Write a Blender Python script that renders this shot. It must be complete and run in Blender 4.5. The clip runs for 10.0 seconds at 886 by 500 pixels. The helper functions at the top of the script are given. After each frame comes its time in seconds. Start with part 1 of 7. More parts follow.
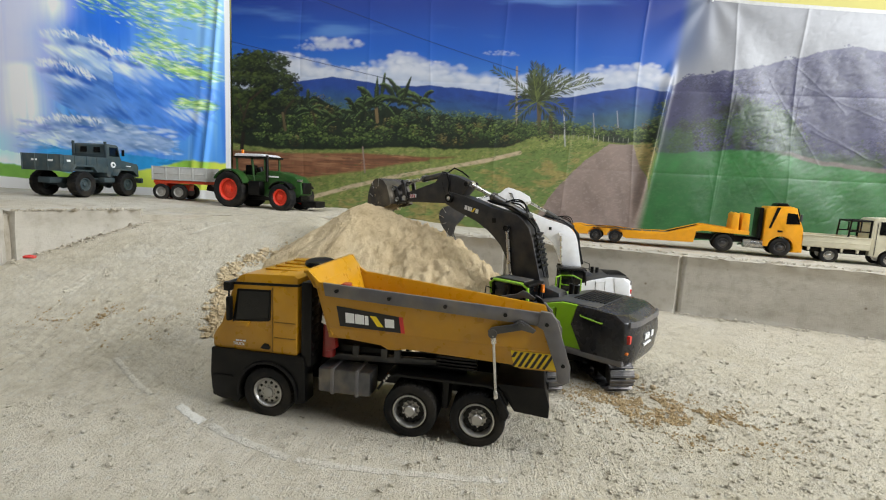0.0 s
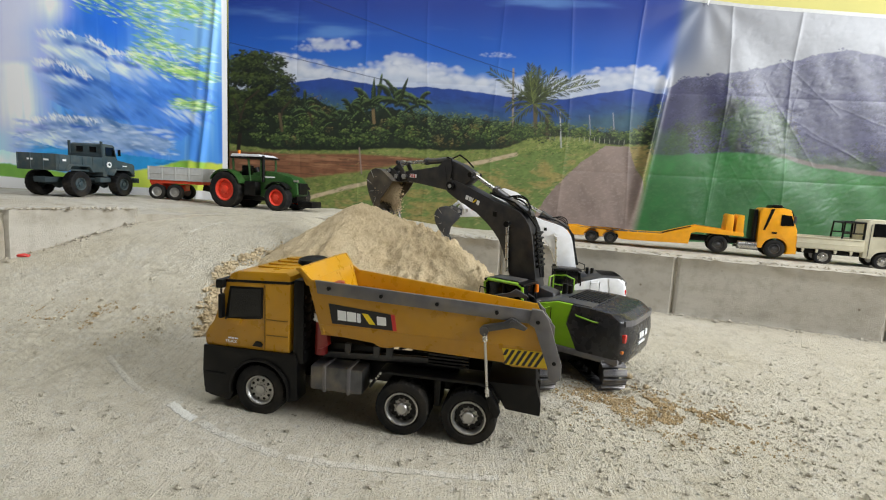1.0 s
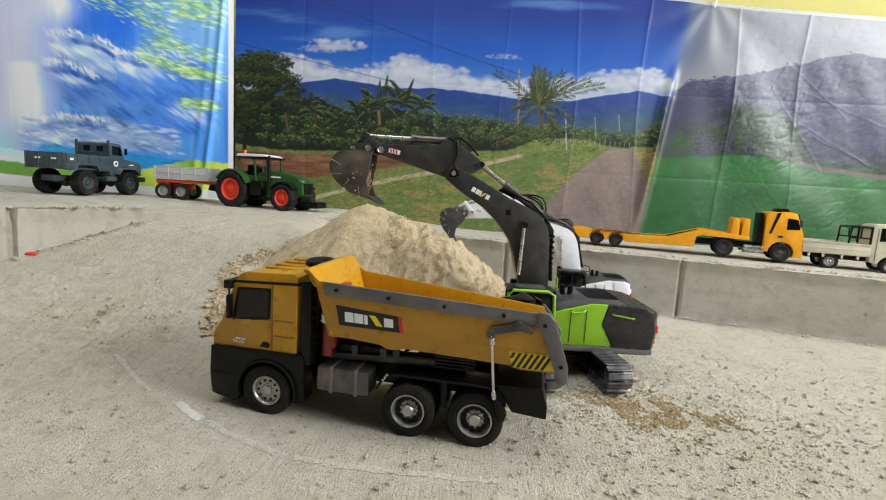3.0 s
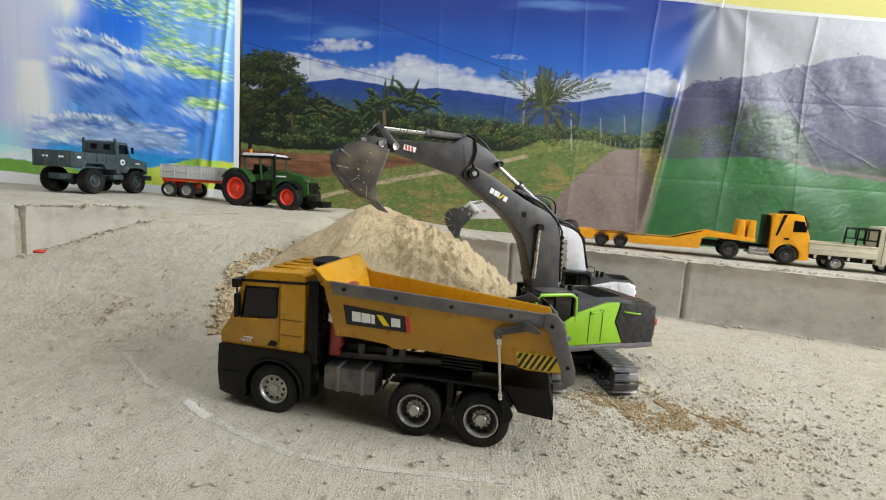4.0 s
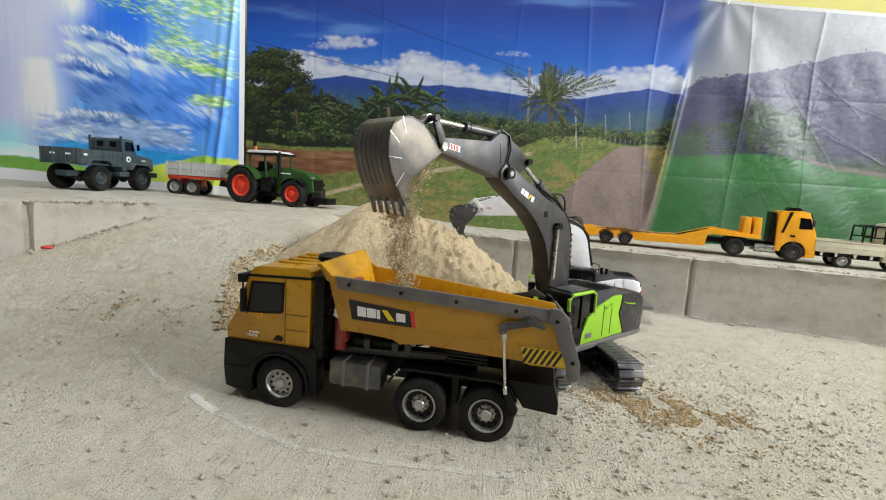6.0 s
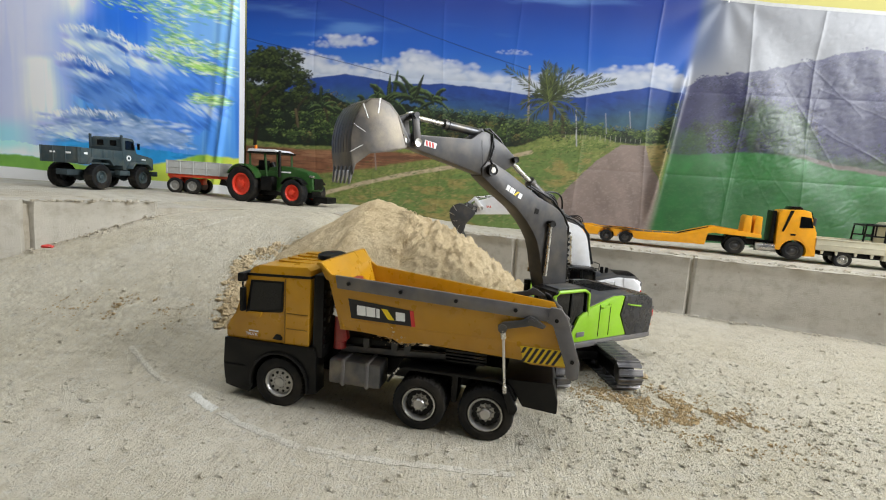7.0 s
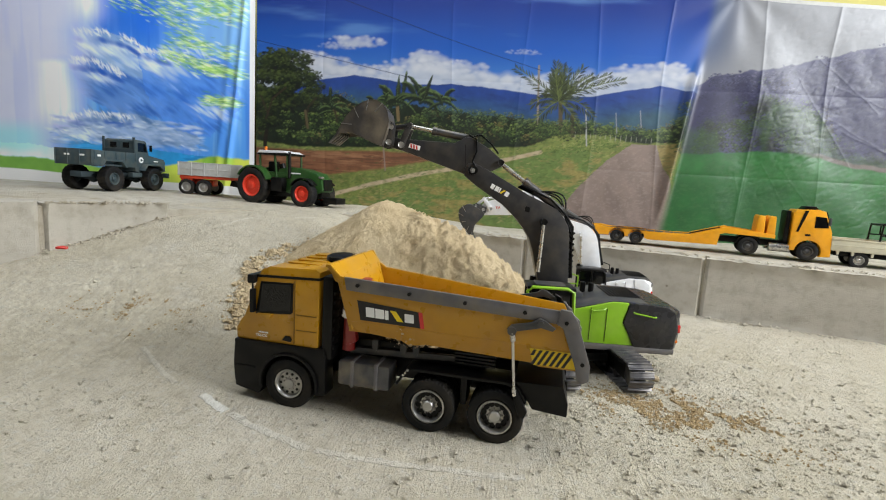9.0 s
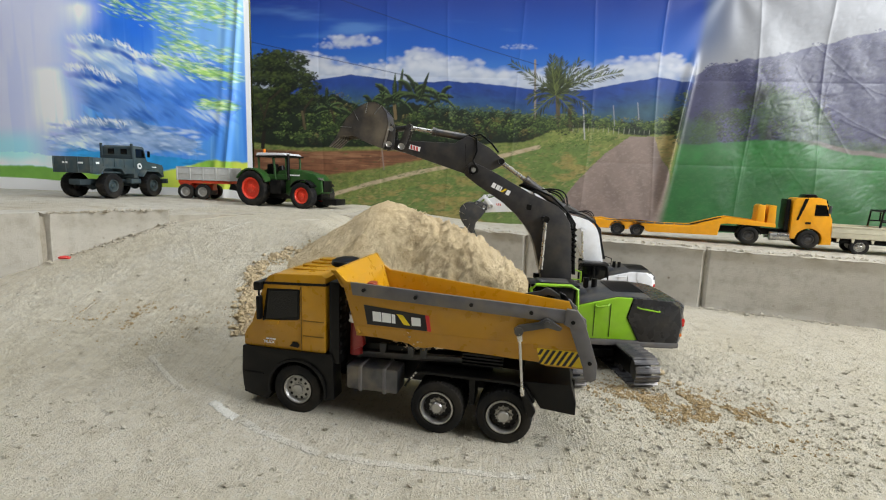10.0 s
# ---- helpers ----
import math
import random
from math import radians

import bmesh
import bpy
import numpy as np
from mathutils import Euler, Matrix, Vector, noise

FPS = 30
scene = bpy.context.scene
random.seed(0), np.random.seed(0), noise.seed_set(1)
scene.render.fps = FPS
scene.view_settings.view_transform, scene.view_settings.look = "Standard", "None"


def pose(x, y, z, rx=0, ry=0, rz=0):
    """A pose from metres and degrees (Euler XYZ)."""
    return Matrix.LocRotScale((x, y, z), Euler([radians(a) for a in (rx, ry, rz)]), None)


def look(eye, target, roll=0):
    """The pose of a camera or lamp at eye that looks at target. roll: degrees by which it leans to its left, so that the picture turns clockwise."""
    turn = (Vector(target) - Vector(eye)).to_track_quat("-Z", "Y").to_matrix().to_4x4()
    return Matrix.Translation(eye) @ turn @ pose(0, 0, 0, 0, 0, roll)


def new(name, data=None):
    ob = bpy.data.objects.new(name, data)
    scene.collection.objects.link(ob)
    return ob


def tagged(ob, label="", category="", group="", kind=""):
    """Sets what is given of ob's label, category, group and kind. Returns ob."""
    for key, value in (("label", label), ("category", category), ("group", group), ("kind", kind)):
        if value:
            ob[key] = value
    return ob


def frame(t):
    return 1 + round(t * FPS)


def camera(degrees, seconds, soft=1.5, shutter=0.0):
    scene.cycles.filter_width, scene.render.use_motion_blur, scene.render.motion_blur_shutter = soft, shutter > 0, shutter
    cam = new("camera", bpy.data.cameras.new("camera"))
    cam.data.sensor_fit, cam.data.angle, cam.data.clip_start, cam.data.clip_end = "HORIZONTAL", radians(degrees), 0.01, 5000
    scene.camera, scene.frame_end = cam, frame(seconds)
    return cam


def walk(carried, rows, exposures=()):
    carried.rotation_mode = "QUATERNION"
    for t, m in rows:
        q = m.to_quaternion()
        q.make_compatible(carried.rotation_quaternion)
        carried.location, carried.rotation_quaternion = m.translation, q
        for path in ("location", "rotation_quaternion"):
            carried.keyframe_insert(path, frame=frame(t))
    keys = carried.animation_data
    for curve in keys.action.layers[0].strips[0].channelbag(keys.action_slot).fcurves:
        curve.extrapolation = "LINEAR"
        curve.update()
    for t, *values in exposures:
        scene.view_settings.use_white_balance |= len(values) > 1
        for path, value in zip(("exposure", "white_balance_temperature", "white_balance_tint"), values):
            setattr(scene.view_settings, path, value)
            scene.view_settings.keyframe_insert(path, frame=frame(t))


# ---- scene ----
cam = camera(85.4, 10.0, soft=1.1)
PATH = [
    (0, (0.105, -0.68, 0.367), (-0.003, 1.299, 0.096), 2.8),
    (0.5, (0.111, -0.681, 0.363), (0.005, 1.3, 0.103), 2.8),
    (1, (0.114, -0.682, 0.361), (0.013, 1.299, 0.101), 3.0),
    (1.5, (0.112, -0.68, 0.361), (0.01, 1.3, 0.102), 3.1),
    (2, (0.112, -0.681, 0.361), (0.009, 1.299, 0.102), 3.3),
    (2.5, (0.111, -0.682, 0.364), (0.003, 1.298, 0.105), 3.3),
    (4, (0.101, -0.685, 0.364), (-0.024, 1.294, 0.104), 3.7),
    (4.5, (0.101, -0.685, 0.364), (-0.03, 1.294, 0.105), 3.8),
    (5, (0.101, -0.685, 0.364), (-0.033, 1.293, 0.101), 3.9),
    (5.5, (0.099, -0.687, 0.36), (-0.038, 1.29, 0.094), 3.8),
    (7, (0.101, -0.687, 0.361), (-0.041, 1.289, 0.086), 3.7),
    (7.5, (0.099, -0.688, 0.361), (-0.043, 1.288, 0.085), 3.7),
    (8, (0.099, -0.686, 0.364), (-0.047, 1.291, 0.098), 3.9),
    (8.5, (0.103, -0.681, 0.369), (-0.049, 1.296, 0.106), 3.8),
    (9, (0.101, -0.684, 0.363), (-0.079, 1.288, 0.086), 3.5),
    (9.5, (0.087, -0.687, 0.369), (-0.097, 1.284, 0.081), 2.7),
    (10, (0.093, -0.686, 0.374), (-0.083, 1.284, 0.076), 1.9),
]
walk(cam, [(t, look(eye, target, roll)) for t, eye, target, roll in PATH])

# ---- world and light ----
world = bpy.data.worlds.new("sky")
scene.world = world
world.use_nodes = True
wn = world.node_tree.nodes
sky = wn.new("ShaderNodeTexSky")
sky.sky_type, sky.sun_disc = "NISHITA", False
sky.sun_elevation, sky.sun_rotation = radians(38), radians(140)
wn["Background"].inputs[1].default_value = 0.12
world.node_tree.links.new(sky.outputs[0], wn["Background"].inputs[0])


def opening_light(name, eye, target, w, h, watts, colour=(1.0, 0.97, 0.92)):
    lamp = bpy.data.lights.new(name, "AREA")
    lamp.shape, lamp.size, lamp.size_y, lamp.energy, lamp.color = "RECTANGLE", w, h, watts, colour
    ob = new(name, lamp)
    ob.matrix_world = look(eye, target)
    return ob


opening_light("daylight_door", (3.36, -0.6, 1.82), (0.0, -0.6, 1.10), 2.2, 1.3, 228, (0.94, 0.975, 1.0))
# overhead fill with no known source, added to brighten floor and west side
opening_light("overhead_fill_lamp", (-0.45, 0.1, 2.68), (-0.45, 0.1, 0.0), 2.8, 1.2, 58, (0.93, 0.97, 1.0))
scene.view_settings.exposure = -0.08


# ---- materials ----
def lin(r, g, b):
    """Linear colour from 0..255 screen values."""
    out = []
    for v in (r, g, b):
        v /= 255
        out.append(v / 12.92 if v <= 0.04045 else ((v + 0.055) / 1.055) ** 2.4)
    return (*out, 1.0)


def mat(name, colour, rough=0.5, metal=0.0, var=0.12, scale=60, bump=0.0, bump_scale=400, dust=0.0, coat=0.0, spec=0.5, emit=0.0):
    m = bpy.data.materials.new(name)
    m.use_nodes = True
    n, l = m.node_tree.nodes, m.node_tree.links
    b = n["Principled BSDF"]
    co = n.new("ShaderNodeTexCoord")
    big = n.new("ShaderNodeTexNoise")
    big.inputs["Scale"].default_value, big.inputs["Detail"].default_value = scale, 4
    fine = n.new("ShaderNodeTexNoise")
    fine.inputs["Scale"].default_value, fine.inputs["Detail"].default_value = bump_scale, 3
    for t in (big, fine):
        l.new(co.outputs["Object"], t.inputs["Vector"])
    ramp = n.new("ShaderNodeMapRange")
    ramp.inputs["From Min"].default_value, ramp.inputs["From Max"].default_value = 0.3, 0.7
    ramp.inputs["To Min"].default_value, ramp.inputs["To Max"].default_value = 1 - var, 1 + var
    l.new(big.outputs["Fac"], ramp.inputs["Value"])
    mul = n.new("ShaderNodeMix")
    mul.data_type, mul.blend_type = "RGBA", "MULTIPLY"
    mul.inputs["Factor"].default_value = 1
    mul.inputs["A"].default_value = colour
    l.new(ramp.outputs[0], mul.inputs["B"])
    out = mul.outputs["Result"]
    if dust:
        cover = n.new("ShaderNodeMapRange")
        cover.inputs["From Min"].default_value, cover.inputs["From Max"].default_value = 0.42, 0.72
        cover.inputs["To Max"].default_value = dust
        mixn = n.new("ShaderNodeTexNoise")
        mixn.inputs["Scale"].default_value, mixn.inputs["Detail"].default_value = scale * 0.6, 8
        l.new(co.outputs["Object"], mixn.inputs["Vector"])
        l.new(mixn.outputs["Fac"], cover.inputs["Value"])
        dm = n.new("ShaderNodeMix")
        dm.data_type = "RGBA"
        l.new(cover.outputs[0], dm.inputs["Factor"])
        l.new(out, dm.inputs["A"])
        dm.inputs["B"].default_value = lin(178, 160, 128)
        out = dm.outputs["Result"]
    l.new(out, b.inputs["Base Color"])
    rr = n.new("ShaderNodeMapRange")
    rr.inputs["To Min"].default_value, rr.inputs["To Max"].default_value = max(rough - 0.12, 0.02), min(rough + 0.12, 1)
    l.new(big.outputs["Fac"], rr.inputs["Value"])
    l.new(rr.outputs[0], b.inputs["Roughness"])
    b.inputs["Metallic"].default_value = metal
    b.inputs["Coat Weight"].default_value = coat
    b.inputs["Specular IOR Level"].default_value = spec
    if bump:
        bp = n.new("ShaderNodeBump")
        bp.inputs["Strength"].default_value, bp.inputs["Distance"].default_value = bump, 0.001
        l.new(fine.outputs["Fac"], bp.inputs["Height"])
        l.new(bp.outputs[0], b.inputs["Normal"])
    if emit:
        b.inputs["Emission Color"].default_value = colour
        b.inputs["Emission Strength"].default_value = emit
    return m


YELLOW = mat("yellow_paint", lin(180, 130, 16), 0.30, var=0.06, dust=0.07, bump=0.05)
BLACK = mat("black_plastic", lin(10, 10, 11), 0.38, var=0.2, dust=0.012, bump=0.1, spec=0.22)
RUBBER = mat("tyre_rubber", lin(18, 18, 19), 0.75, var=0.2, dust=0.05, spec=0.3, bump=0.3, bump_scale=900)
GREY = mat("grey_metal_paint", lin(104, 102, 104), 0.42, 0.35, var=0.12, dust=0.18, bump=0.1)
ARMGREY = mat("dark_grey_arm_paint", lin(60, 59, 60), 0.44, 0.5, var=0.12, dust=0.08, bump=0.05)
WORNBUCKET = mat("scuffed_bucket_steel", lin(78, 74, 71), 0.40, 0.45, var=0.25, scale=40, dust=0.30, bump=0.15)
CHARCOAL = mat("charcoal_paint", lin(62, 63, 66), 0.42, 0.2, var=0.15, dust=0.12)
HOUSEBLACK = mat("glossy_charcoal_paint", lin(40, 40, 43), 0.27, 0.1, var=0.15, dust=0.03)
STEEL = mat("bright_steel", lin(196, 194, 190), 0.28, 0.9, var=0.1)
DARKSTEEL = mat("dark_steel", lin(92, 92, 94), 0.4, 0.8, var=0.2, dust=0.25)
RIM = mat("cast_rim", lin(176, 174, 170), 0.38, 0.75, var=0.12, dust=0.12)
TRACKSTEEL = mat("worn_track_steel", lin(104, 103, 105), 0.38, 0.7, var=0.25, dust=0.14, bump=0.2)
GREEN = mat("lime_green_paint", lin(132, 180, 26), 0.4, var=0.06, dust=0.08)
WHITE = mat("white_paint", lin(226, 226, 228), 0.4, var=0.05, dust=0.1)
WHITEINK = mat("white_print", lin(232, 232, 230), 0.5, var=0.04)
YELLOWINK = mat("yellow_print", lin(232, 200, 30), 0.5, var=0.04)
REDINK = mat("red_print", lin(196, 52, 46), 0.5, var=0.06)
BLACKINK = mat("black_print", lin(24, 22, 24), 0.5, var=0.1)
GLASS = mat("tinted_glass", lin(8, 9, 10), 0.12, var=0.1, spec=0.35)
REDLAMP = mat("red_lens", lin(190, 34, 26), 0.2, var=0.1, coat=0.5)
AMBER = mat("amber_lens", lin(226, 120, 26), 0.25, var=0.1, coat=0.5)
SEAM = mat("seam_shadow_paint", lin(112, 80, 12), 0.5)
DARKRED = mat("dark_red_paint", lin(132, 26, 24), 0.4, var=0.15, dust=0.12)
ARMY = mat("blue_grey_army_paint", lin(52, 68, 73), 0.6, var=0.1, dust=0.1)
ARMYDARK = mat("faded_canvas_grey", lin(46, 58, 62), 0.7, var=0.15)
TRAILERGREY = mat("light_grey_boards", lin(172, 172, 168), 0.5, var=0.08, dust=0.1)
TRAILERRED = mat("orange_red_paint", lin(214, 66, 36), 0.45, var=0.08, dust=0.1)
TRACTORGREEN = mat("deep_green_paint", lin(34, 74, 26), 0.4, var=0.1, dust=0.06)
WHEELRED = mat("orange_red_wheel", lin(226, 66, 42), 0.42, var=0.08)
CREAM = mat("cream_paint", lin(206, 200, 176), 0.4, var=0.06, dust=0.1)
ORANGEYELLOW = mat("orange_yellow_paint", lin(240, 164, 18), 0.42, var=0.06, dust=0.08)


def sand_material(name, c0, c1, c2, grain=900, bump=0.8, speck=0.6, stain=None, scratch=False, relief=0.003):
    """Loose or caked mineral surface: two scales of tint, grains and a few dark specks."""
    m = bpy.data.materials.new(name)
    m.use_nodes = True
    n, l = m.node_tree.nodes, m.node_tree.links
    b = n["Principled BSDF"]
    b.inputs["Roughness"].default_value = 0.92
    b.inputs["Specular IOR Level"].default_value = 0.2
    co = n.new("ShaderNodeTexCoord")

    def noise_tex(s, d=4, r=0.55):
        t = n.new("ShaderNodeTexNoise")
        t.inputs["Scale"].default_value, t.inputs["Detail"].default_value, t.inputs["Roughness"].default_value = s, d, r
        l.new(co.outputs["Object"], t.inputs["Vector"])
        return t

    def blend(fac, a, bb, lo=0.35, hi=0.65, top=1.0):
        mr = n.new("ShaderNodeMapRange")
        mr.inputs["From Min"].default_value, mr.inputs["From Max"].default_value = lo, hi
        mr.inputs["To Max"].default_value = top
        l.new(fac, mr.inputs["Value"])
        mx = n.new("ShaderNodeMix")
        mx.data_type = "RGBA"
        l.new(mr.outputs[0], mx.inputs["Factor"])
        for sock, v in (("A", a), ("B", bb)):
            if isinstance(v, tuple):
                mx.inputs[sock].default_value = v
            else:
                l.new(v, mx.inputs[sock])
        return mx.outputs["Result"]

    chip, fleck = noise_tex(170, 4, 0.65), noise_tex(95, 5, 0.7)
    wide, mid, gr = noise_tex(3.2, 6, 0.6), noise_tex(26, 6, 0.65), noise_tex(grain, 3, 0.7)
    out = blend(wide.outputs["Fac"], c0, c1)
    out = blend(mid.outputs["Fac"], out, c2, 0.48, 0.76, 0.45 if scratch else 0.75)
    if stain:
        out = blend(noise_tex(7, 8, 0.7).outputs["Fac"], out, stain, 0.55, 0.75, 0.6)
    if scratch:
        mp = n.new("ShaderNodeMapping")
        mp.inputs["Rotation"].default_value = (0, 0, radians(-38))
        mp.inputs["Scale"].default_value = (260, 16, 20)
        l.new(co.outputs["Object"], mp.inputs["Vector"])
        st = n.new("ShaderNodeTexNoise")
        st.inputs["Scale"].default_value, st.inputs["Detail"].default_value = 1.0, 5
        l.new(mp.outputs[0], st.inputs["Vector"])
        out = blend(st.outputs["Fac"], out, c2, 0.52, 0.75, 0.35)
    if scratch:
        out = blend(fleck.outputs["Fac"], out, lin(210, 206, 195), 0.52, 0.66, 0.6)
        out = blend(chip.outputs["Fac"], out, lin(134, 122, 100), 0.60, 0.68, 0.5)
    vo = n.new("ShaderNodeTexVoronoi")
    vo.inputs["Scale"].default_value = grain * 0.09
    l.new(co.outputs["Object"], vo.inputs["Vector"])
    sp = n.new("ShaderNodeMapRange")
    sp.inputs["From Min"].default_value, sp.inputs["From Max"].default_value = 0.16, 0.05
    l.new(vo.outputs["Distance"], sp.inputs["Value"])
    rare = n.new("ShaderNodeMapRange")
    rare.inputs["From Min"].default_value, rare.inputs["From Max"].default_value = 0.56, 0.64
    rare.inputs["To Max"].default_value = speck
    l.new(noise_tex(18, 3).outputs["Fac"], rare.inputs["Value"])
    both = n.new("ShaderNodeMath")
    both.operation = "MULTIPLY"
    l.new(sp.outputs[0], both.inputs[0])
    l.new(rare.outputs[0], both.inputs[1])
    dark = n.new("ShaderNodeMix")
    dark.data_type = "RGBA"
    l.new(both.outputs[0], dark.inputs["Factor"])
    l.new(out, dark.inputs["A"])
    dark.inputs["B"].default_value = lin(104, 92, 76)
    out = blend(gr.outputs["Fac"], dark.outputs["Result"], c2, 0.55, 0.8, 0.3 if scratch else 0.5)
    l.new(out, b.inputs["Base Color"])
    add = n.new("ShaderNodeMath")
    add.operation = "ADD"
    l.new(gr.outputs["Fac"], add.inputs[0])
    l.new(noise_tex(grain * 0.18, 5, 0.65).outputs["Fac"], add.inputs[1])
    if scratch:
        more = n.new("ShaderNodeMath")
        more.operation = "MULTIPLY_ADD"
        more.inputs[1].default_value = 0.6
        l.new(st.outputs["Fac"], more.inputs[0])
        l.new(add.outputs[0], more.inputs[2])
        add = more
    bp = n.new("ShaderNodeBump")
    bp.inputs["Strength"].default_value, bp.inputs["Distance"].default_value = bump, relief
    l.new(add.outputs[0], bp.inputs["Height"])
    l.new(bp.outputs[0], b.inputs["Normal"])
    return m


SAND = sand_material("pale_sand", lin(224, 205, 170), lin(212, 190, 152), lin(178, 152, 112), 700, 0.9, 0.45, relief=0.006)
BROWNSAND = sand_material("damp_brown_sand", lin(200, 176, 136), lin(186, 160, 118), lin(152, 124, 84), 700, 0.9, 0.4, relief=0.005)
GROUND = sand_material("dusty_concrete", lin(216, 207, 188), lin(207, 197, 175), lin(160, 147, 120), 480, 1.0, 0.8, lin(213, 208, 197), True, 0.0060)
CONCRETE = sand_material("cast_concrete", lin(190, 184, 172), lin(178, 172, 160), lin(152, 144, 130), 380, 0.45, 0.8, lin(150, 144, 132))
CRUMBLE = sand_material("crumbled_concrete", lin(198, 192, 178), lin(186, 176, 158), lin(150, 138, 118), 500, 1.0, 0.6)
PLASTER = mat("cream_plaster", lin(190, 182, 110), 0.85, var=0.05, scale=4, bump=0.2, bump_scale=90)
WHITEWASH = mat("whitewashed_plaster", lin(96, 95, 94), 0.9, var=0.1, scale=3, bump=0.2, bump_scale=60)
CEILING = mat("grey_ceiling_paint", lin(100, 99, 97), 0.9, var=0.04, scale=3, bump=0.1, bump_scale=60)
LINEPAINT = sand_material("worn_white_line_paint", lin(216, 213, 204), lin(206, 201, 189), lin(172, 163, 145), 500, 0.8, 0.5, lin(192, 185, 169), True)

FADEDLINE = sand_material("faded_line_paint", lin(224, 218, 203), lin(216, 208, 191), lin(172, 160, 136), 480, 1.0, 0.7, lin(222, 217, 208), True, 0.006)


# ---- mesh helpers ----
class Build:
    """Collects shapes in one bmesh."""

    def __init__(self):
        self.bm = bmesh.new()

    def _take(self, bm, bev=0.0, seg=2, m=None):
        if bev:
            edges = [e for e in bm.edges if len(e.link_faces) == 2 and e.calc_face_angle(0) > 0.5]
            bmesh.ops.bevel(bm, geom=edges, offset=bev, segments=seg, affect="EDGES", profile=0.6, clamp_overlap=True)
        if m is not None:
            bm.transform(m)
        me = bpy.data.meshes.new("tmp")
        bm.to_mesh(me)
        bm.free()
        self.bm.from_mesh(me)
        bpy.data.meshes.remove(me)
        return self

    def box(self, c, s, bev=0.0, m=None):
        bm = bmesh.new()
        bmesh.ops.create_cube(bm, size=1, matrix=Matrix.Translation(c) @ Matrix.Diagonal((*s, 1)))
        return self._take(bm, bev, 2, m)

    def prism(self, poly, y0, y1, bev=0.0, m=None, seg=2, poly2=None):
        """Side outline (x, z) swept from y0 to y1; poly2 is the outline at y1."""
        bm = bmesh.new()
        a = [bm.verts.new((x, y0, z)) for x, z in poly]
        b = [bm.verts.new((x, y1, z)) for x, z in (poly2 or poly)]
        n = len(a)
        bm.faces.new(a)
        bm.faces.new(b[::-1])
        for i in range(n):
            bm.faces.new((a[i], b[i], b[(i + 1) % n], a[(i + 1) % n]))
        bmesh.ops.recalc_face_normals(bm, faces=bm.faces)
        return self._take(bm, bev, seg, m)

    def slab(self, poly, side, lean, thick):
        """Thin plate over a side outline (x, z); lean gives its y at each z."""
        bm = bmesh.new()
        a = [bm.verts.new((x, (lean(z) - thick) * side, z)) for x, z in poly]
        b = [bm.verts.new((x, lean(z) * side, z)) for x, z in poly]
        n = len(a)
        bm.faces.new(a)
        bm.faces.new(b[::-1])
        for i in range(n):
            bm.faces.new((a[i], b[i], b[(i + 1) % n], a[(i + 1) % n]))
        bmesh.ops.recalc_face_normals(bm, faces=bm.faces)
        return self._take(bm)

    def plan(self, poly, z0, z1, bev=0.0, m=None):
        """Plan outline (x, y) raised from z0 to z1."""
        bm = bmesh.new()
        a = [bm.verts.new((x, y, z0)) for x, y in poly]
        b = [bm.verts.new((x, y, z1)) for x, y in poly]
        n = len(a)
        bm.faces.new(a)
        bm.faces.new(b[::-1])
        for i in range(n):
            bm.faces.new((a[i], b[i], b[(i + 1) % n], a[(i + 1) % n]))
        bmesh.ops.recalc_face_normals(bm, faces=bm.faces)
        return self._take(bm, bev, 2, m)

    def cyl(self, p0, p1, r0, r1=None, seg=16, bev=0.0, m=None):
        p0, p1 = Vector(p0), Vector(p1)
        d = p1 - p0
        bm = bmesh.new()
        bmesh.ops.create_cone(bm, cap_ends=True, segments=seg, radius1=r0, radius2=r0 if r1 is None else r1, depth=d.length)
        bm.transform(Matrix.Translation((p0 + p1) / 2) @ d.to_track_quat("Z", "Y").to_matrix().to_4x4())
        return self._take(bm, bev, 1, m)

    def lathe(self, profile, seg=28, m=None):
        """Profile (radius, height) turned about y."""
        bm = bmesh.new()
        rings = []
        for r, h in profile:
            rings.append([bm.verts.new((r * math.cos(2 * math.pi * k / seg), h, r * math.sin(2 * math.pi * k / seg))) for k in range(seg)])
        for a, b in zip(rings, rings[1:]):
            for k in range(seg):
                bm.faces.new((a[k], a[(k + 1) % seg], b[(k + 1) % seg], b[k]))
        bm.faces.new(rings[0])
        bm.faces.new(rings[-1][::-1])
        bmesh.ops.recalc_face_normals(bm, faces=bm.faces)
        return self._take(bm, 0, 2, m)

    def tube(self, pts, r, seg=8):
        pts = [Vector(p) for p in pts]
        bm = bmesh.new()
        rings = []
        for i, p in enumerate(pts):
            d = (pts[min(i + 1, len(pts) - 1)] - pts[max(i - 1, 0)]).normalized()
            u = d.orthogonal().normalized() if i == 0 else (u - d * u.dot(d)).normalized()
            w = d.cross(u)
            rings.append([bm.verts.new(p + (u * math.cos(6.2832 * k / seg) + w * math.sin(6.2832 * k / seg)) * r) for k in range(seg)])
        for a, b in zip(rings, rings[1:]):
            for k in range(seg):
                bm.faces.new((a[k], a[(k + 1) % seg], b[(k + 1) % seg], b[k]))
        bm.faces.new(rings[0][::-1])
        bm.faces.new(rings[-1])
        return self._take(bm)

    def ball(self, c, r, sub=1, squash=(1, 1, 1)):
        bm = bmesh.new()
        bmesh.ops.create_icosphere(bm, subdivisions=sub, radius=r, matrix=Matrix.Translation(c) @ Matrix.Diagonal((*squash, 1)))
        return self._take(bm)


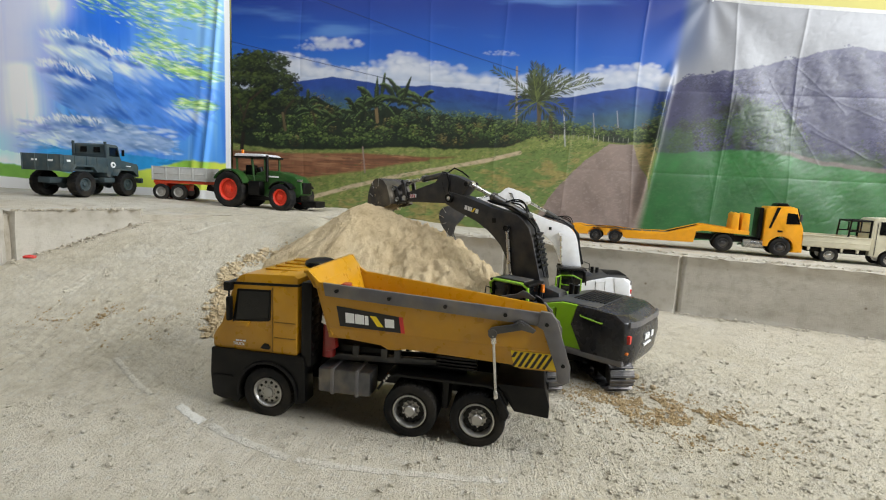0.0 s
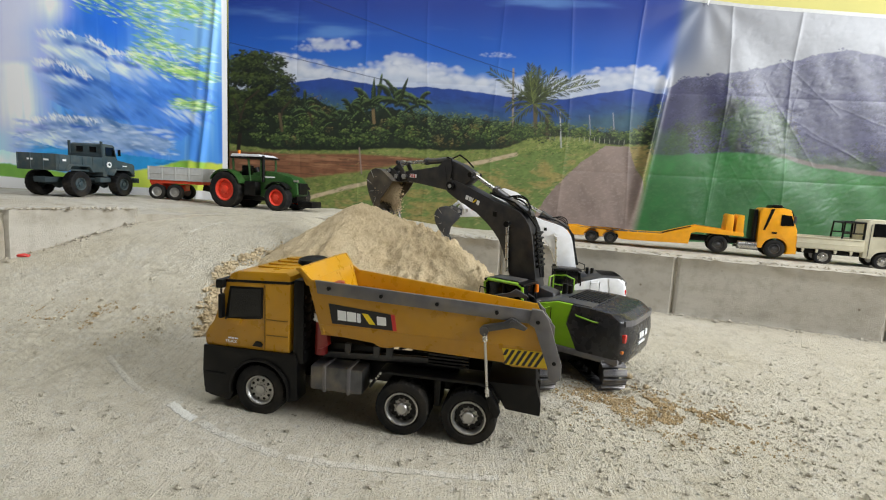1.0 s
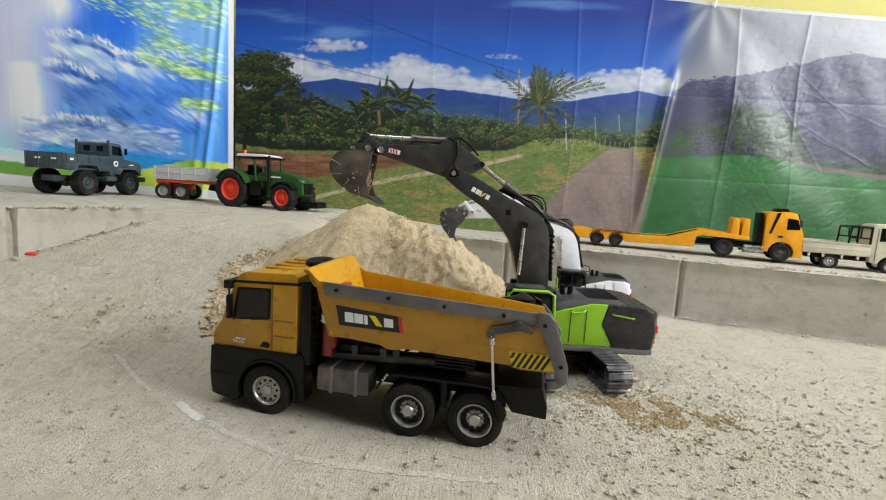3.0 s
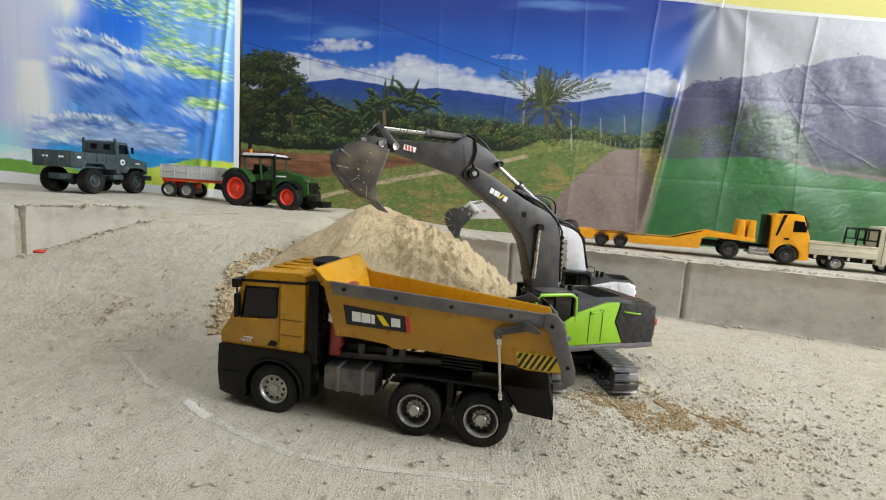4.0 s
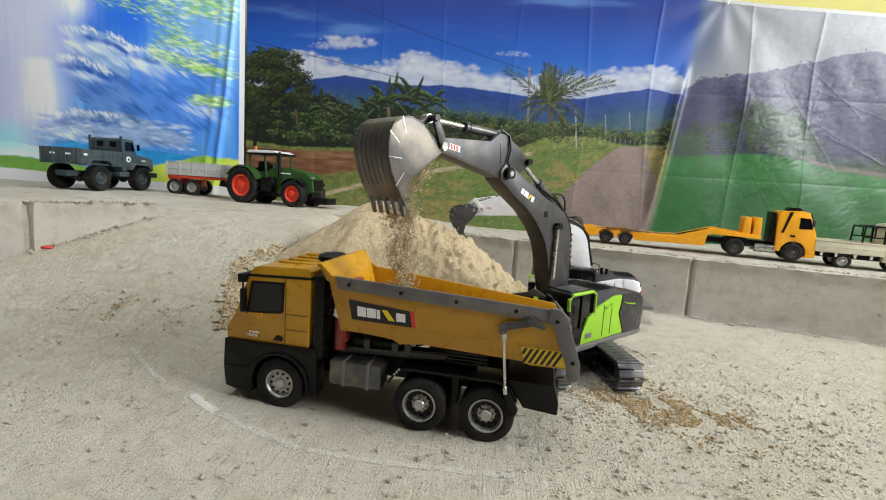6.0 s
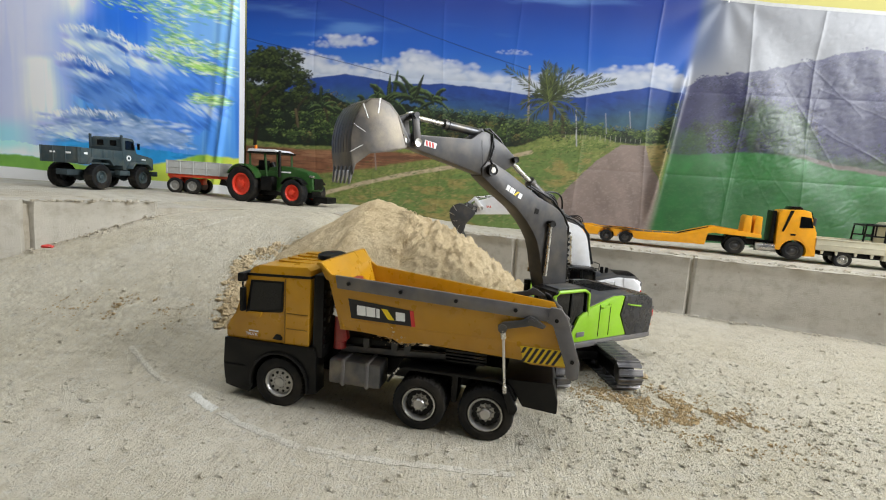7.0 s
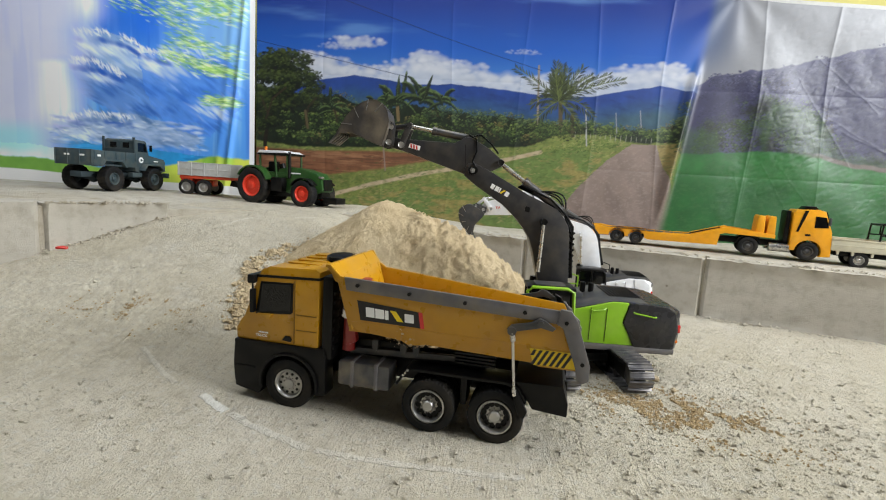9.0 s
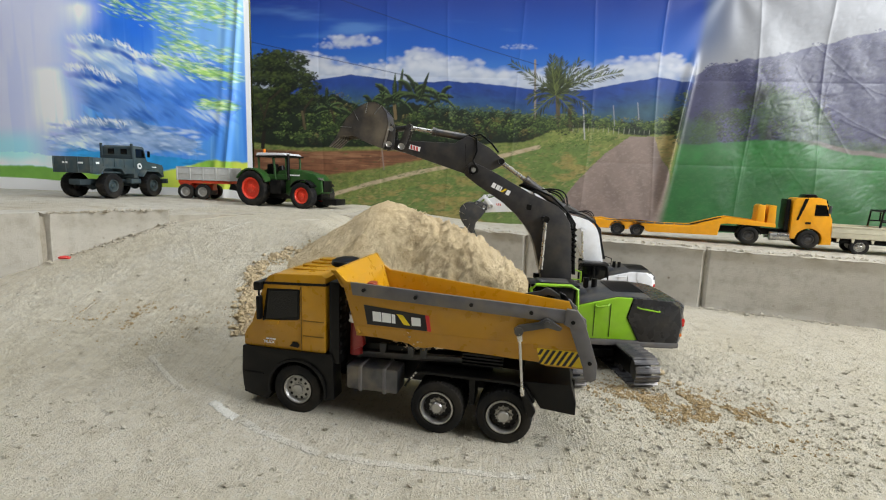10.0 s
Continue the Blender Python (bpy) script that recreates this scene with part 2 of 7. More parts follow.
def mesh_of(name, build, material, angle=32):
    me = bpy.data.meshes.new(name)
    build.bm.to_mesh(me)
    build.bm.free()
    me.materials.append(material)
    me.shade_smooth()
    me.set_sharp_from_angle(angle=radians(angle))
    return me


def part(name, build, material, parent, label="", angle=32):
    ob = new(name, mesh_of(name, build, material, angle))
    ob.parent = parent
    return tagged(ob, label)


def shared(name, mesh, parent, m):
    """A further part on a mesh that is already there."""
    ob = new(name, mesh)
    ob.parent = parent
    ob.matrix_local = m
    return ob


def thing(name, m, label, category, group=""):
    ob = new(name)
    ob.empty_display_size = 0.05
    ob.matrix_world = m
    return tagged(ob, label, category, group)


def solid(name, build, material, label="", category="", group="", kind="", m=None, angle=32):
    ob = new(name, mesh_of(name, build, material, angle))
    if m is not None:
        ob.matrix_world = m
    return tagged(ob, label, category, group, kind)


# ---- smooth random fields ----
class Field:
    """Value noise on a lattice, summed over octaves."""

    def __init__(self, seed):
        self.g = np.random.RandomState(seed).rand(256, 256)

    def one(self, x, y):
        xi, yi = np.floor(x).astype(int), np.floor(y).astype(int)
        fx, fy = x - xi, y - yi
        fx, fy = fx * fx * (3 - 2 * fx), fy * fy * (3 - 2 * fy)
        g = self.g
        a, b = g[xi % 256, yi % 256], g[(xi + 1) % 256, yi % 256]
        c, d = g[xi % 256, (yi + 1) % 256], g[(xi + 1) % 256, (yi + 1) % 256]
        return (a * (1 - fx) + b * fx) * (1 - fy) + (c * (1 - fx) + d * fx) * fy

    def sum(self, x, y, octaves=4, gain=0.5):
        out, amp, tot = 0, 1.0, 0
        for k in range(octaves):
            out = out + amp * self.one(x * 2 ** k + 17.3 * k, y * 2 ** k + 5.1 * k)
            tot += amp
            amp *= gain
        return out / tot


def smooth(v, lo, hi):
    t = np.clip((v - lo) / (hi - lo), 0, 1)
    return t * t * (3 - 2 * t)


def sheet(name, xs, ys, zz, material, keep=None):
    """Height sheet over the lines xs and ys; zz[j, i]."""
    nx, ny = len(xs), len(ys)
    gx, gy = np.meshgrid(xs, ys)
    verts = np.stack([gx, gy, zz], -1).reshape(-1, 3)
    idx = np.arange(nx * ny).reshape(ny, nx)
    faces = np.stack([idx[:-1, :-1], idx[:-1, 1:], idx[1:, 1:], idx[1:, :-1]], -1).reshape(-1, 4)
    if keep is not None:
        ok = keep.reshape(-1)[faces].any(1)
        faces = faces[ok]
        used = np.unique(faces)
        back = np.zeros(nx * ny, int)
        back[used] = np.arange(len(used))
        verts, faces = verts[used], back[faces]
    me = bpy.data.meshes.new(name)
    me.from_pydata(verts.tolist(), [], faces.tolist())
    me.materials.append(material)
    me.shade_smooth()
    return new(name, me)


F1, F2, F3 = Field(3), Field(11), Field(29)


# ---- ground, ramp, ledge, room ----
def ramp_height(x, y):
    top = 0.24
    run = 0.37 * (y - 0.06)
    h = top - np.logaddexp(0, (top - run) / 0.022) * 0.022
    h = np.logaddexp(0, h / 0.02) * 0.02
    side = 1 - smooth(x, -0.46, -0.05)
    return h * side


def ledge_height(x):
    return 0.182 + 0.055 * (1 - smooth(x, -0.55, 0.2)) + 0.016 * (1 - smooth(x, -1.2, -0.85))


def ledge_front(x):
    return np.interp(x, [-3.2, -1.6, -1.0, -0.85, -0.6, -0.1, 0.774, 3.4], [-1.6, -0.25, 0.42, 0.65, 0.86, 1.158, 0.85, -0.075])


def ground_height(x, y):
    """Floor and ramp with their dents, drag marks and chips."""
    z = ramp_height(x, y)
    z = z + 0.004 * (F1.sum(x * 6, y * 6, 3) - 0.5) + 0.0040 * (F2.sum(x * 45, y * 45, 3) - 0.5)
    u = x * 0.79 - y * 0.61
    w = x * 0.61 + y * 0.79
    near = 1 - 0.6 * smooth(y, 0.1, 0.6)
    z = z + 0.0018 * near * (F3.sum(u * 80, w * 9, 2) - 0.5) * smooth(F2.sum(x * 5, y * 5, 2), 0.35, 0.65) + 0.0026 * near * (F1.sum(u * 30 + 4, w * 6, 2) - 0.5)
    # trodden, lumpy dust on the eastern side
    lump = smooth(x, 0.25, 0.6) * (1 - smooth(y, 0.5, 0.8))
    z = z + 0.0060 * lump * np.clip(F2.sum(x * 70 + 9, y * 70, 3, 0.6) - 0.55, 0, 1)
    return z - 0.012 * np.clip(F1.sum(x * 110, y * 110, 2) - 0.72, 0, 1)


def build_ground():
    xs = np.concatenate([np.arange(-3.2, -1.4, 0.06), np.arange(-1.4, 1.5, 0.005), np.arange(1.5, 3.42, 0.06)])
    ys = np.concatenate([np.arange(-3.5, -0.6, 0.06), np.arange(-0.6, 1.25, 0.005), np.arange(1.25, 1.6, 0.06)])
    gx, gy = np.meshgrid(xs, ys)
    ground = sheet("ground", xs, ys, ground_height(gx, gy), GROUND)
    tagged(ground, "pale dusty concrete floor with a ramp", "floor", kind="structure")


def build_ledge():
    xs = np.concatenate([np.arange(-3.2, -1.4, 0.05), np.arange(-1.4, 1.6, 0.01), np.arange(1.6, 3.42, 0.05)])
    ts = np.concatenate([[0.0], np.linspace(0.0, 1, 60)])
    gx, gt = np.meshgrid(xs, ts)
    fr = ledge_front(gx) + 0.006 * (F2.sum(gx * 40, gx * 0, 3) - 0.5)
    gy = fr + (1.6 - fr) * gt
    z = ledge_height(gx) + 0.004 * (F1.sum(gx * 30, gy * 30, 4) - 0.5)
    z[0] = -0.05
    gy[0] = fr[0] + 0.012
    verts = np.stack([gx, gy, z], -1).reshape(-1, 3)
    nx, ny = len(xs), len(ts)
    idx = np.arange(nx * ny).reshape(ny, nx)
    faces = np.stack([idx[:-1, :-1], idx[:-1, 1:], idx[1:, 1:], idx[1:, :-1]], -1).reshape(-1, 4)
    me = bpy.data.meshes.new("ledge")
    me.from_pydata(verts.tolist(), [], faces.tolist())
    me.materials.append(CRUMBLE)
    me.shade_smooth()
    me.set_sharp_from_angle(angle=radians(50))
    tagged(new("ledge", me), "rough raised concrete ledge behind the yard", "ledge", kind="structure")


def rough_block(length, height, depth, seed):
    """Cast block along x with a crumbled upper lip, front face at y = 0."""
    bm = bmesh.new()
    nx, nz = max(int(length / 0.008), 4), 22
    f = Field(seed)
    grid = []
    for j in range(nz + 4):
        row = []
        for i in range(nx + 1):
            x = length * i / nx
            if j <= nz:
                v = j / nz
                z = height * v
                lip = max(0, v - 0.84) / 0.16
                y = -0.004 * lip - 0.010 * lip * float(f.sum(np.array(x * 38), np.array(z * 60), 3)) + 0.005 * (float(f.sum(np.array(x * 9), np.array(z * 9 + 7), 3)) - 0.5)
                y += 0.004 * max(0.0, float(f.sum(np.array(x * 60 + 3), np.array(z * 90), 2)) - 0.62)
                if v < 0.1:
                    y -= 0.010 * (0.1 - v) / 0.1 * float(f.sum(np.array(x * 30), np.array(3.0), 2))
                z += 0.006 * lip * (float(f.sum(np.array(x * 50), np.array(11.0), 3)) - 0.5)
            else:
                k = (j - nz) / 3
                y = depth * k
                z = height + 0.006 * (float(f.sum(np.array(x * 50), np.array(11.0 + k * 3), 3)) - 0.5)
            e = min(x, length - x)
            if e < 0.008 and j <= nz:
                y += 0.007 * (1 - e / 0.008) + 0.004 * float(f.sum(np.array(z * 60), np.array(2.0), 2))
            row.append(bm.verts.new((x, y, z)))
        grid.append(row)
    for a, b in zip(grid, grid[1:]):
        for i in range(nx):
            bm.faces.new((a[i], a[i + 1], b[i + 1], b[i]))
    # end faces
    for i, flip in ((0, True), (nx, False)):
        low = bm.verts.new((grid[0][i].co.x, depth, 0))
        loop = [r[i] for r in grid] + [low]
        bm.faces.new(loop if flip else loop[::-1])
    bmesh.ops.recalc_face_normals(bm, faces=bm.faces)
    return bm


def block_wall(name, label, runs):
    wall = thing(name, Matrix(), label, "wall")
    wall["kind"] = "structure"
    for k, (x0, y0, x1, y1, z0, z1) in enumerate(runs):
        d = math.hypot(x1 - x0, y1 - y0)
        b = Build()
        b.bm.free()
        b.bm = rough_block(d - 0.006, z1 - z0, 0.10, 40 + k + len(name))
        ob = part("concrete_block", b, CONCRETE, wall, angle=45)
        ob.matrix_local = pose(x0, y0, z0, 0, 0, math.degrees(math.atan2(y1 - y0, x1 - x0)))


def build_walls():
    def on(x):
        return 0.842 - 0.352 * (x - 0.774)
    cuts = [-0.12, 0.24, 0.774, 1.28, 1.80, 2.35]
    runs = [(a, on(a), b, on(b), -0.01, 0.183) for a, b in zip(cuts, cuts[1:])]
    block_wall("wall_yard_east", "row of grey cast concrete blocks with crumbled tops", runs)
    block_wall("wall_yard_west", "grey cast concrete blocks beside the ramp",
               [(-1.0, 0.408, -0.84, 0.66, 0.02, 0.253), (-1.42, -0.06, -1.004, 0.405, -0.01, 0.256), (-1.95, -0.65, -1.424, -0.063, -0.01, 0.256)])


def build_room():
    x0, x1, y0, y1, h = -3.2, 3.4, -3.5, 1.6, 2.7

    def wall(name, c, s, label, material=PLASTER):
        solid(name, Build().box(c, s), material, label, "wall", kind="structure")

    wall("wall_north", ((x0 + x1) / 2, y1 + 0.06, h / 2), (x1 - x0 + 0.24, 0.12, h), "cream plastered wall behind the banners")
    wall("wall_west", (x0 - 0.06, (y0 + y1) / 2, h / 2), (0.12, y1 - y0, h), "grey plastered side wall", WHITEWASH)
    # east wall with a wide door opening
    e = x1 + 0.06
    wall("wall_east_a", (e, (0.8 + y1) / 2, h / 2), (0.12, y1 - 0.8, h), "grey plastered wall beside the open door", WHITEWASH)
    wall("wall_east_b", (e, (y0 - 1.7) / 2, h / 2), (0.12, -1.7 - y0, h), "grey plastered wall beside the open door", WHITEWASH)
    wall("wall_east_c", (e, -0.45, (2.55 + h) / 2), (0.12, 2.5, h - 2.55), "grey plastered lintel over the open door", WHITEWASH)
    wall("wall_south", ((x0 + x1) / 2, y0 - 0.06, h / 2), (x1 - x0 + 0.24, 0.12, h), "grey plastered wall", WHITEWASH)
    # unseen ceiling, with an opening cut for the added overhead fill lamp
    c = Build()
    sx0, sx1, sy0, sy1 = -1.95, 1.05, -0.55, 0.75
    c.box(((x0 + sx0) / 2, (y0 + y1) / 2, h + 0.05), (sx0 - x0, y1 - y0 + 0.24, 0.1))
    c.box(((x1 + sx1) / 2, (y0 + y1) / 2, h + 0.05), (x1 - sx1, y1 - y0 + 0.24, 0.1))
    c.box(((sx0 + sx1) / 2, (y0 + sy0) / 2, h + 0.05), (sx1 - sx0, sy0 - y0, 0.1))
    c.box(((sx0 + sx1) / 2, (y1 + sy1) / 2, h + 0.05), (sx1 - sx0, y1 - sy1, 0.1))
    solid("ceiling", c, CEILING, "plain grey ceiling with a skylight opening", "ceiling", kind="structure")


build_ground()
build_ledge()
build_walls()
build_room()


# ---- dump truck ----
def arc(cx, cz, r, a0, a1, n):
    return [(cx + r * math.cos(radians(a0 + (a1 - a0) * k / n)), cz + r * math.sin(radians(a0 + (a1 - a0) * k / n))) for k in range(n + 1)]


def tyre_build(r, w, rim_r, lugs=0, lug=0.0015):
    """Tyre about y, from y = -w/2 to w/2, with lugs cut into the tread."""
    b = Build()
    h = w / 2
    seg = lugs * 2 if lugs else 36
    prof = [(rim_r, -h * 0.75, 0), (rim_r + (r - rim_r) * 0.25, -h * 0.98, 0), (r * 0.9, -h, 0), (r * 0.965, -h * 0.92, 0.4), (r, -h * 0.72, 1), (r, -h * 0.06, 1), (r, h * 0.06, -1), (r, h * 0.72, -1), (r * 0.965, h * 0.92, -0.4), (r * 0.9, h, 0), (rim_r + (r - rim_r) * 0.25, h * 0.98, 0), (rim_r, h * 0.75, 0)]
    bm = bmesh.new()
    rings = []
    for rad, y, cut in prof:
        ring = []
        for k in range(seg):
            a = 2 * math.pi * k / seg
            on = (k % 2 == 0) if cut > 0 else (k % 2 == 1)
            q = rad - (lug * 2 * abs(cut) if lugs and cut and on else 0)
            ring.append(bm.verts.new((q * math.cos(a), y, q * math.sin(a))))
        rings.append(ring)
    for p, q in zip(rings, rings[1:]):
        for k in range(seg):
            bm.faces.new((p[k], p[(k + 1) % seg], q[(k + 1) % seg], q[k]))
    for k in range(seg):
        bm.faces.new((rings[-1][k], rings[-1][(k + 1) % seg], rings[0][(k + 1) % seg], rings[0][k]))
    bmesh.ops.recalc_face_normals(bm, faces=bm.faces)
    return b._take(bm)


def rim_build(r, face, depth, holes=8, hub=0.3, nuts=8):
    """Dished disc wheel whose outer edge lies at y = face."""
    b = Build()
    b.lathe([(r * 0.4, face - depth * 1.4), (r * 1.02, face - depth * 1.4), (r * 1.04, face), (r * 0.96, face + 0.0004), (r * 0.88, face - depth * 0.2), (r * 0.84, face - depth * 0.75), (r * 0.55, face - depth * 0.55), (r * hub, face - depth * 0.5), (r * hub, face - depth * 0.12), (r * hub * 0.8, face), (0.0001, face)], 28)
    for k in range(nuts):
        a = 2 * math.pi * k / nuts
        c = Vector((math.cos(a) * r * 0.44, face - depth * 0.55, math.sin(a) * r * 0.44))
        b.cyl(c, c + Vector((0, depth * 0.35, 0)), r * 0.06, seg=6)
    return b


def holes_build(r, face, depth, n, size):
    b = Build()
    for k in range(n):
        a = 2 * math.pi * (k + 0.5) / n
        c = Vector((math.cos(a) * r * 0.68, face - depth * 0.8, math.sin(a) * r * 0.68))
        b.cyl(c, c + Vector((0, depth * 0.26, 0)), size, seg=10)
    return b


def add_wheel(parent, x, y, z, side, tyre, rim, hole, tilt=0):
    """side +1: outer face to +y."""
    m = pose(x, y, z, 0, tilt, 0 if side > 0 else 180)
    w = shared("wheel", tyre, parent, m)
    shared("rim", rim, w, Matrix())
    if hole:
        shared("rim_vent", hole, w, Matrix())
    return w


def build_dump_truck():
    T = thing("dump_truck", pose(-0.1791, 0.0873, 0, 0, 0, 172.9), "yellow model dump truck with a grey-railed empty tipper body", "dump truck")
    # cab
    cab = Build().prism([(0.094, 0.100), (0.0945, 0.118), (0.088, 0.130), (0.080, 0.140), (0.058, 0.203), (0.050, 0.216), (0.036, 0.221), (-0.040, 0.224), (-0.047, 0.219), (-0.046, 0.100)], -0.083, 0.083, 0.005)
    cab = part("cab", cab, YELLOW, T)
    for yy in (-0.045, -0.015, 0.015, 0.045):
        part("roof_rib", Build().box((-0.002, yy, 0.2232), (0.055, 0.010, 0.003), 0.0012), YELLOW, cab)
    part("roof_vent", Build().lathe([(0.001, 0.0), (0.020, 0.0), (0.022, 0.003), (0.021, 0.008), (0.017, 0.010), (0.001, 0.0105)], 24, Matrix.Translation((-0.036, -0.015, 0.2235)) @ Matrix.Rotation(radians(90), 4, "X") @ Matrix.Diagonal((1, 1, 1.5, 1))), BLACK, cab, "black oval roof fitting")
    part("roof_gap_trim", Build().prism([(0.057, 0.2065), (-0.0475, 0.2105), (-0.0475, 0.2065), (0.0585, 0.2025)], -0.0838, 0.0838), BLACK, cab)
    for s in (1, -1):
        y0 = 0.0825 * s
        y1 = 0.0842 * s
        part("side_window_frame", Build().prism([(0.051, 0.1965), (-0.004, 0.1985), (-0.003, 0.1525), (0.0, 0.150), (0.060, 0.1440)], y0, y1, 0.0006), BLACK, cab)
        part("side_window", Build().prism([(0.0475, 0.1935), (-0.001, 0.1955), (0.0, 0.1555), (0.0535, 0.1480)], y0, y1 + 0.0006 * s), GLASS, cab)
        door = Build()
        door.box((-0.0065, y0 + 0.001 * s, 0.153), (0.0012, 0.0022, 0.100))
        door.box((-0.026, y0 + 0.001 * s, 0.150), (0.034, 0.0016, 0.0010))
        door.box((-0.026, y0 + 0.001 * s, 0.126), (0.034, 0.0016, 0.0010))
        part("door_seam", door, SEAM, cab)
        part("door_step_trim", Build().prism([(0.056, 0.146), (0.030, 0.1475), (0.034, 0.139), (0.052, 0.137)], y0, y1 + 0.003 * s, 0.001), YELLOW, cab)
        part("door_handle", Build().prism([(0.010, 0.112), (0.014, 0.107), (-0.001, 0.106), (-0.003, 0.110), (0.001, 0.1145), (0.008, 0.115)], y0, y1 + 0.001 * s, 0.0008), BLACK, cab)
        mirror = Build().box((0.062, 0.088 * s, 0.166), (0.007, 0.010, 0.038), 0.003)
        mirror.box((0.064, 0.086 * s, 0.200), (0.012, 0.012, 0.014), 0.003)
        mirror.tube([(0.064, 0.084 * s, 0.203), (0.062, 0.089 * s, 0.190), (0.062, 0.088 * s, 0.18)], 0.0015, 6)
        part("mirror", mirror, BLACK, cab)
        ink = Build()
        for k, (a, w) in enumerate(((0.054, 0.005), (0.048, 0.004), (0.043, 0.005))):
            ink.box((a - w / 2, y1, 0.1158), (w, 0.0006, 0.0022))
        part("lettering", ink, WHITEINK, cab)
    word("TRUCK", 0.0060, Matrix.Translation((0.0595, 0.0838, 0.1085)) @ Matrix.Rotation(radians(180), 4, "Z") @ Matrix.Rotation(radians(90), 4, "X"), WHITEINK, cab)
    part("windscreen", Build().prism([(0.0835, 0.139), (0.0625, 0.200), (0.0605, 0.199), (0.0815, 0.138)], -0.072, 0.072), GLASS, cab)
    part("sun_visor", Build().prism([(0.058, 0.205), (0.070, 0.206), (0.071, 0.202), (0.060, 0.198)], -0.08, 0.08, 0.001), BLACK, cab)
    stack = Build().box((-0.060, 0.070, 0.150), (0.018, 0.026, 0.130), 0.005)
    stack.box((-0.060, -0.070, 0.150), (0.018, 0.026, 0.130), 0.005)
    stack.box((-0.056, 0, 0.120), (0.012, 0.12, 0.10), 0.003)
    for k in range(7):
        stack.box((-0.0695, 0.070, 0.105 + 0.014 * k), (0.003, 0.020, 0.006), 0.001)
    part("air_intake", stack, BLACK, T, "ribbed black intake behind the cab")
    bumper = Build()
    outline = [(0.086, 0.022), (0.0945, 0.034), (0.0965, 0.060), (0.0955, 0.082), (0.0945, 0.101), (-0.056, 0.101), (-0.060, 0.090), (-0.062, 0.030), (-0.046, 0.026)]
    outline += arc(0.0, 0.039, 0.046, 196, -14, 16)[0:]
    outline += [(0.052, 0.016)]
    bumper.prism(outline, 0.058, 0.087, 0.002)
    bumper.prism(outline, -0.087, -0.058, 0.002)
    bumper.prism([(0.086, 0.022), (0.0955, 0.034), (0.0975, 0.060), (0.0965, 0.082), (0.0945, 0.1), (0.05, 0.1), (0.05, 0.02)], -0.058, 0.058, 0.002)
    bumper.box((0.088, 0.0, 0.032), (0.014, 0.172, 0.020), 0.004)
    bumper.box((0.075, 0.0875, 0.058), (0.034, 0.0024, 0.002))
    part("bumper", bumper, BLACK, T)
    part("bumper_trim", Build().box((0.0968, 0.080, 0.048), (0.0018, 0.003, 0.026), 0.0006), STEEL, T)
    for s in (1, -1):
        part("wheel_arch", Build().prism(arc(0, 0.039, 0.050, 190, -10, 18) + arc(0, 0.039, 0.046, -10, 190, 18), 0.066 * s, 0.0905 * s, 0.0008), BLACK, T)
    # chassis
    ch = Build()
    for s in (1, -1):
        ch.box((-0.19, 0.030 * s, 0.070), (0.46, 0.008, 0.030), 0.001)
    for x in (-0.08, -0.17, -0.27, -0.40):
        ch.box((x, 0, 0.070), (0.012, 0.066, 0.020), 0.001)
    for x in (0.0, -0.2236, -0.3215):
        ch.cyl((x, -0.06, 0.039), (x, 0.06, 0.039), 0.006)
        ch.ball((x, 0, 0.039), 0.016, 2)
    ch.box((-0.20, 0.045, 0.098), (0.20, 0.010, 0.012), 0.001)
    ch.box((-0.20, -0.045, 0.098), (0.20, 0.010, 0.012), 0.001)
    ch.box((-0.125, 0.0, 0.105), (0.09, 0.10, 0.02), 0.002)
    for k in range(4):
        ch.box((-0.285, 0.058, 0.103 + 0.005 * k), (0.06, 0.012, 0.0025))
    part("chassis", ch, BLACK, T)
    side = Build()
    side.prism([(-0.088, 0.102), (-0.30, 0.112), (-0.30, 0.104), (-0.20, 0.098), (-0.088, 0.092)], 0.050, 0.058, 0.001)
    for x in (-0.13, -0.175, -0.195):
        side.cyl((x, 0.058, 0.104), (x, 0.061, 0.104), 0.003, seg=10)
        side.box((x, 0.058, 0.112), (0.010, 0.006, 0.014), 0.001)
    part("subframe", side, CHARCOAL, T)
    tank = part("fuel_tank", Build().box((-0.122, 0.066, 0.070), (0.082, 0.040, 0.038), 0.005), DARKSTEEL, T, "dull grey metal fuel tank")
    for x in (-0.104, -0.142):
        part("tank_strap", Build().box((x, 0.066, 0.070), (0.006, 0.043, 0.041), 0.002), GREY, tank)
    part("battery_box", Build().box((-0.122, -0.066, 0.070), (0.082, 0.040, 0.038), 0.004), BLACK, T)
    for s in (1, -1):
        y0, y1 = (0.036, 0.084) if s > 0 else (-0.084, -0.036)
        f = Build()
        top = [(-0.172, 0.066), (-0.184, 0.086), (-0.200, 0.092), (-0.335, 0.092), (-0.352, 0.086), (-0.364, 0.066)]
        low = [(-0.361, 0.064), (-0.349, 0.083), (-0.334, 0.088), (-0.201, 0.088), (-0.186, 0.083), (-0.175, 0.064)]
        f.prism(top + low, y0, y1, 0.0006)
        f.prism([(-0.268, 0.09), (-0.278, 0.09), (-0.277, 0.045), (-0.269, 0.045)], y0, y1 - 0.01 * s, 0.001)
        part("mudguard", f, BLACK, T)
        lamp = Build()
        for k in range(3):
            lamp.cyl((-0.185 - 0.003 * k, 0.086 * s, 0.082 + 0.004 * k), (-0.185 - 0.003 * k, 0.089 * s, 0.082 + 0.004 * k), 0.0016, seg=8)
        part("bolt", lamp, STEEL, T)
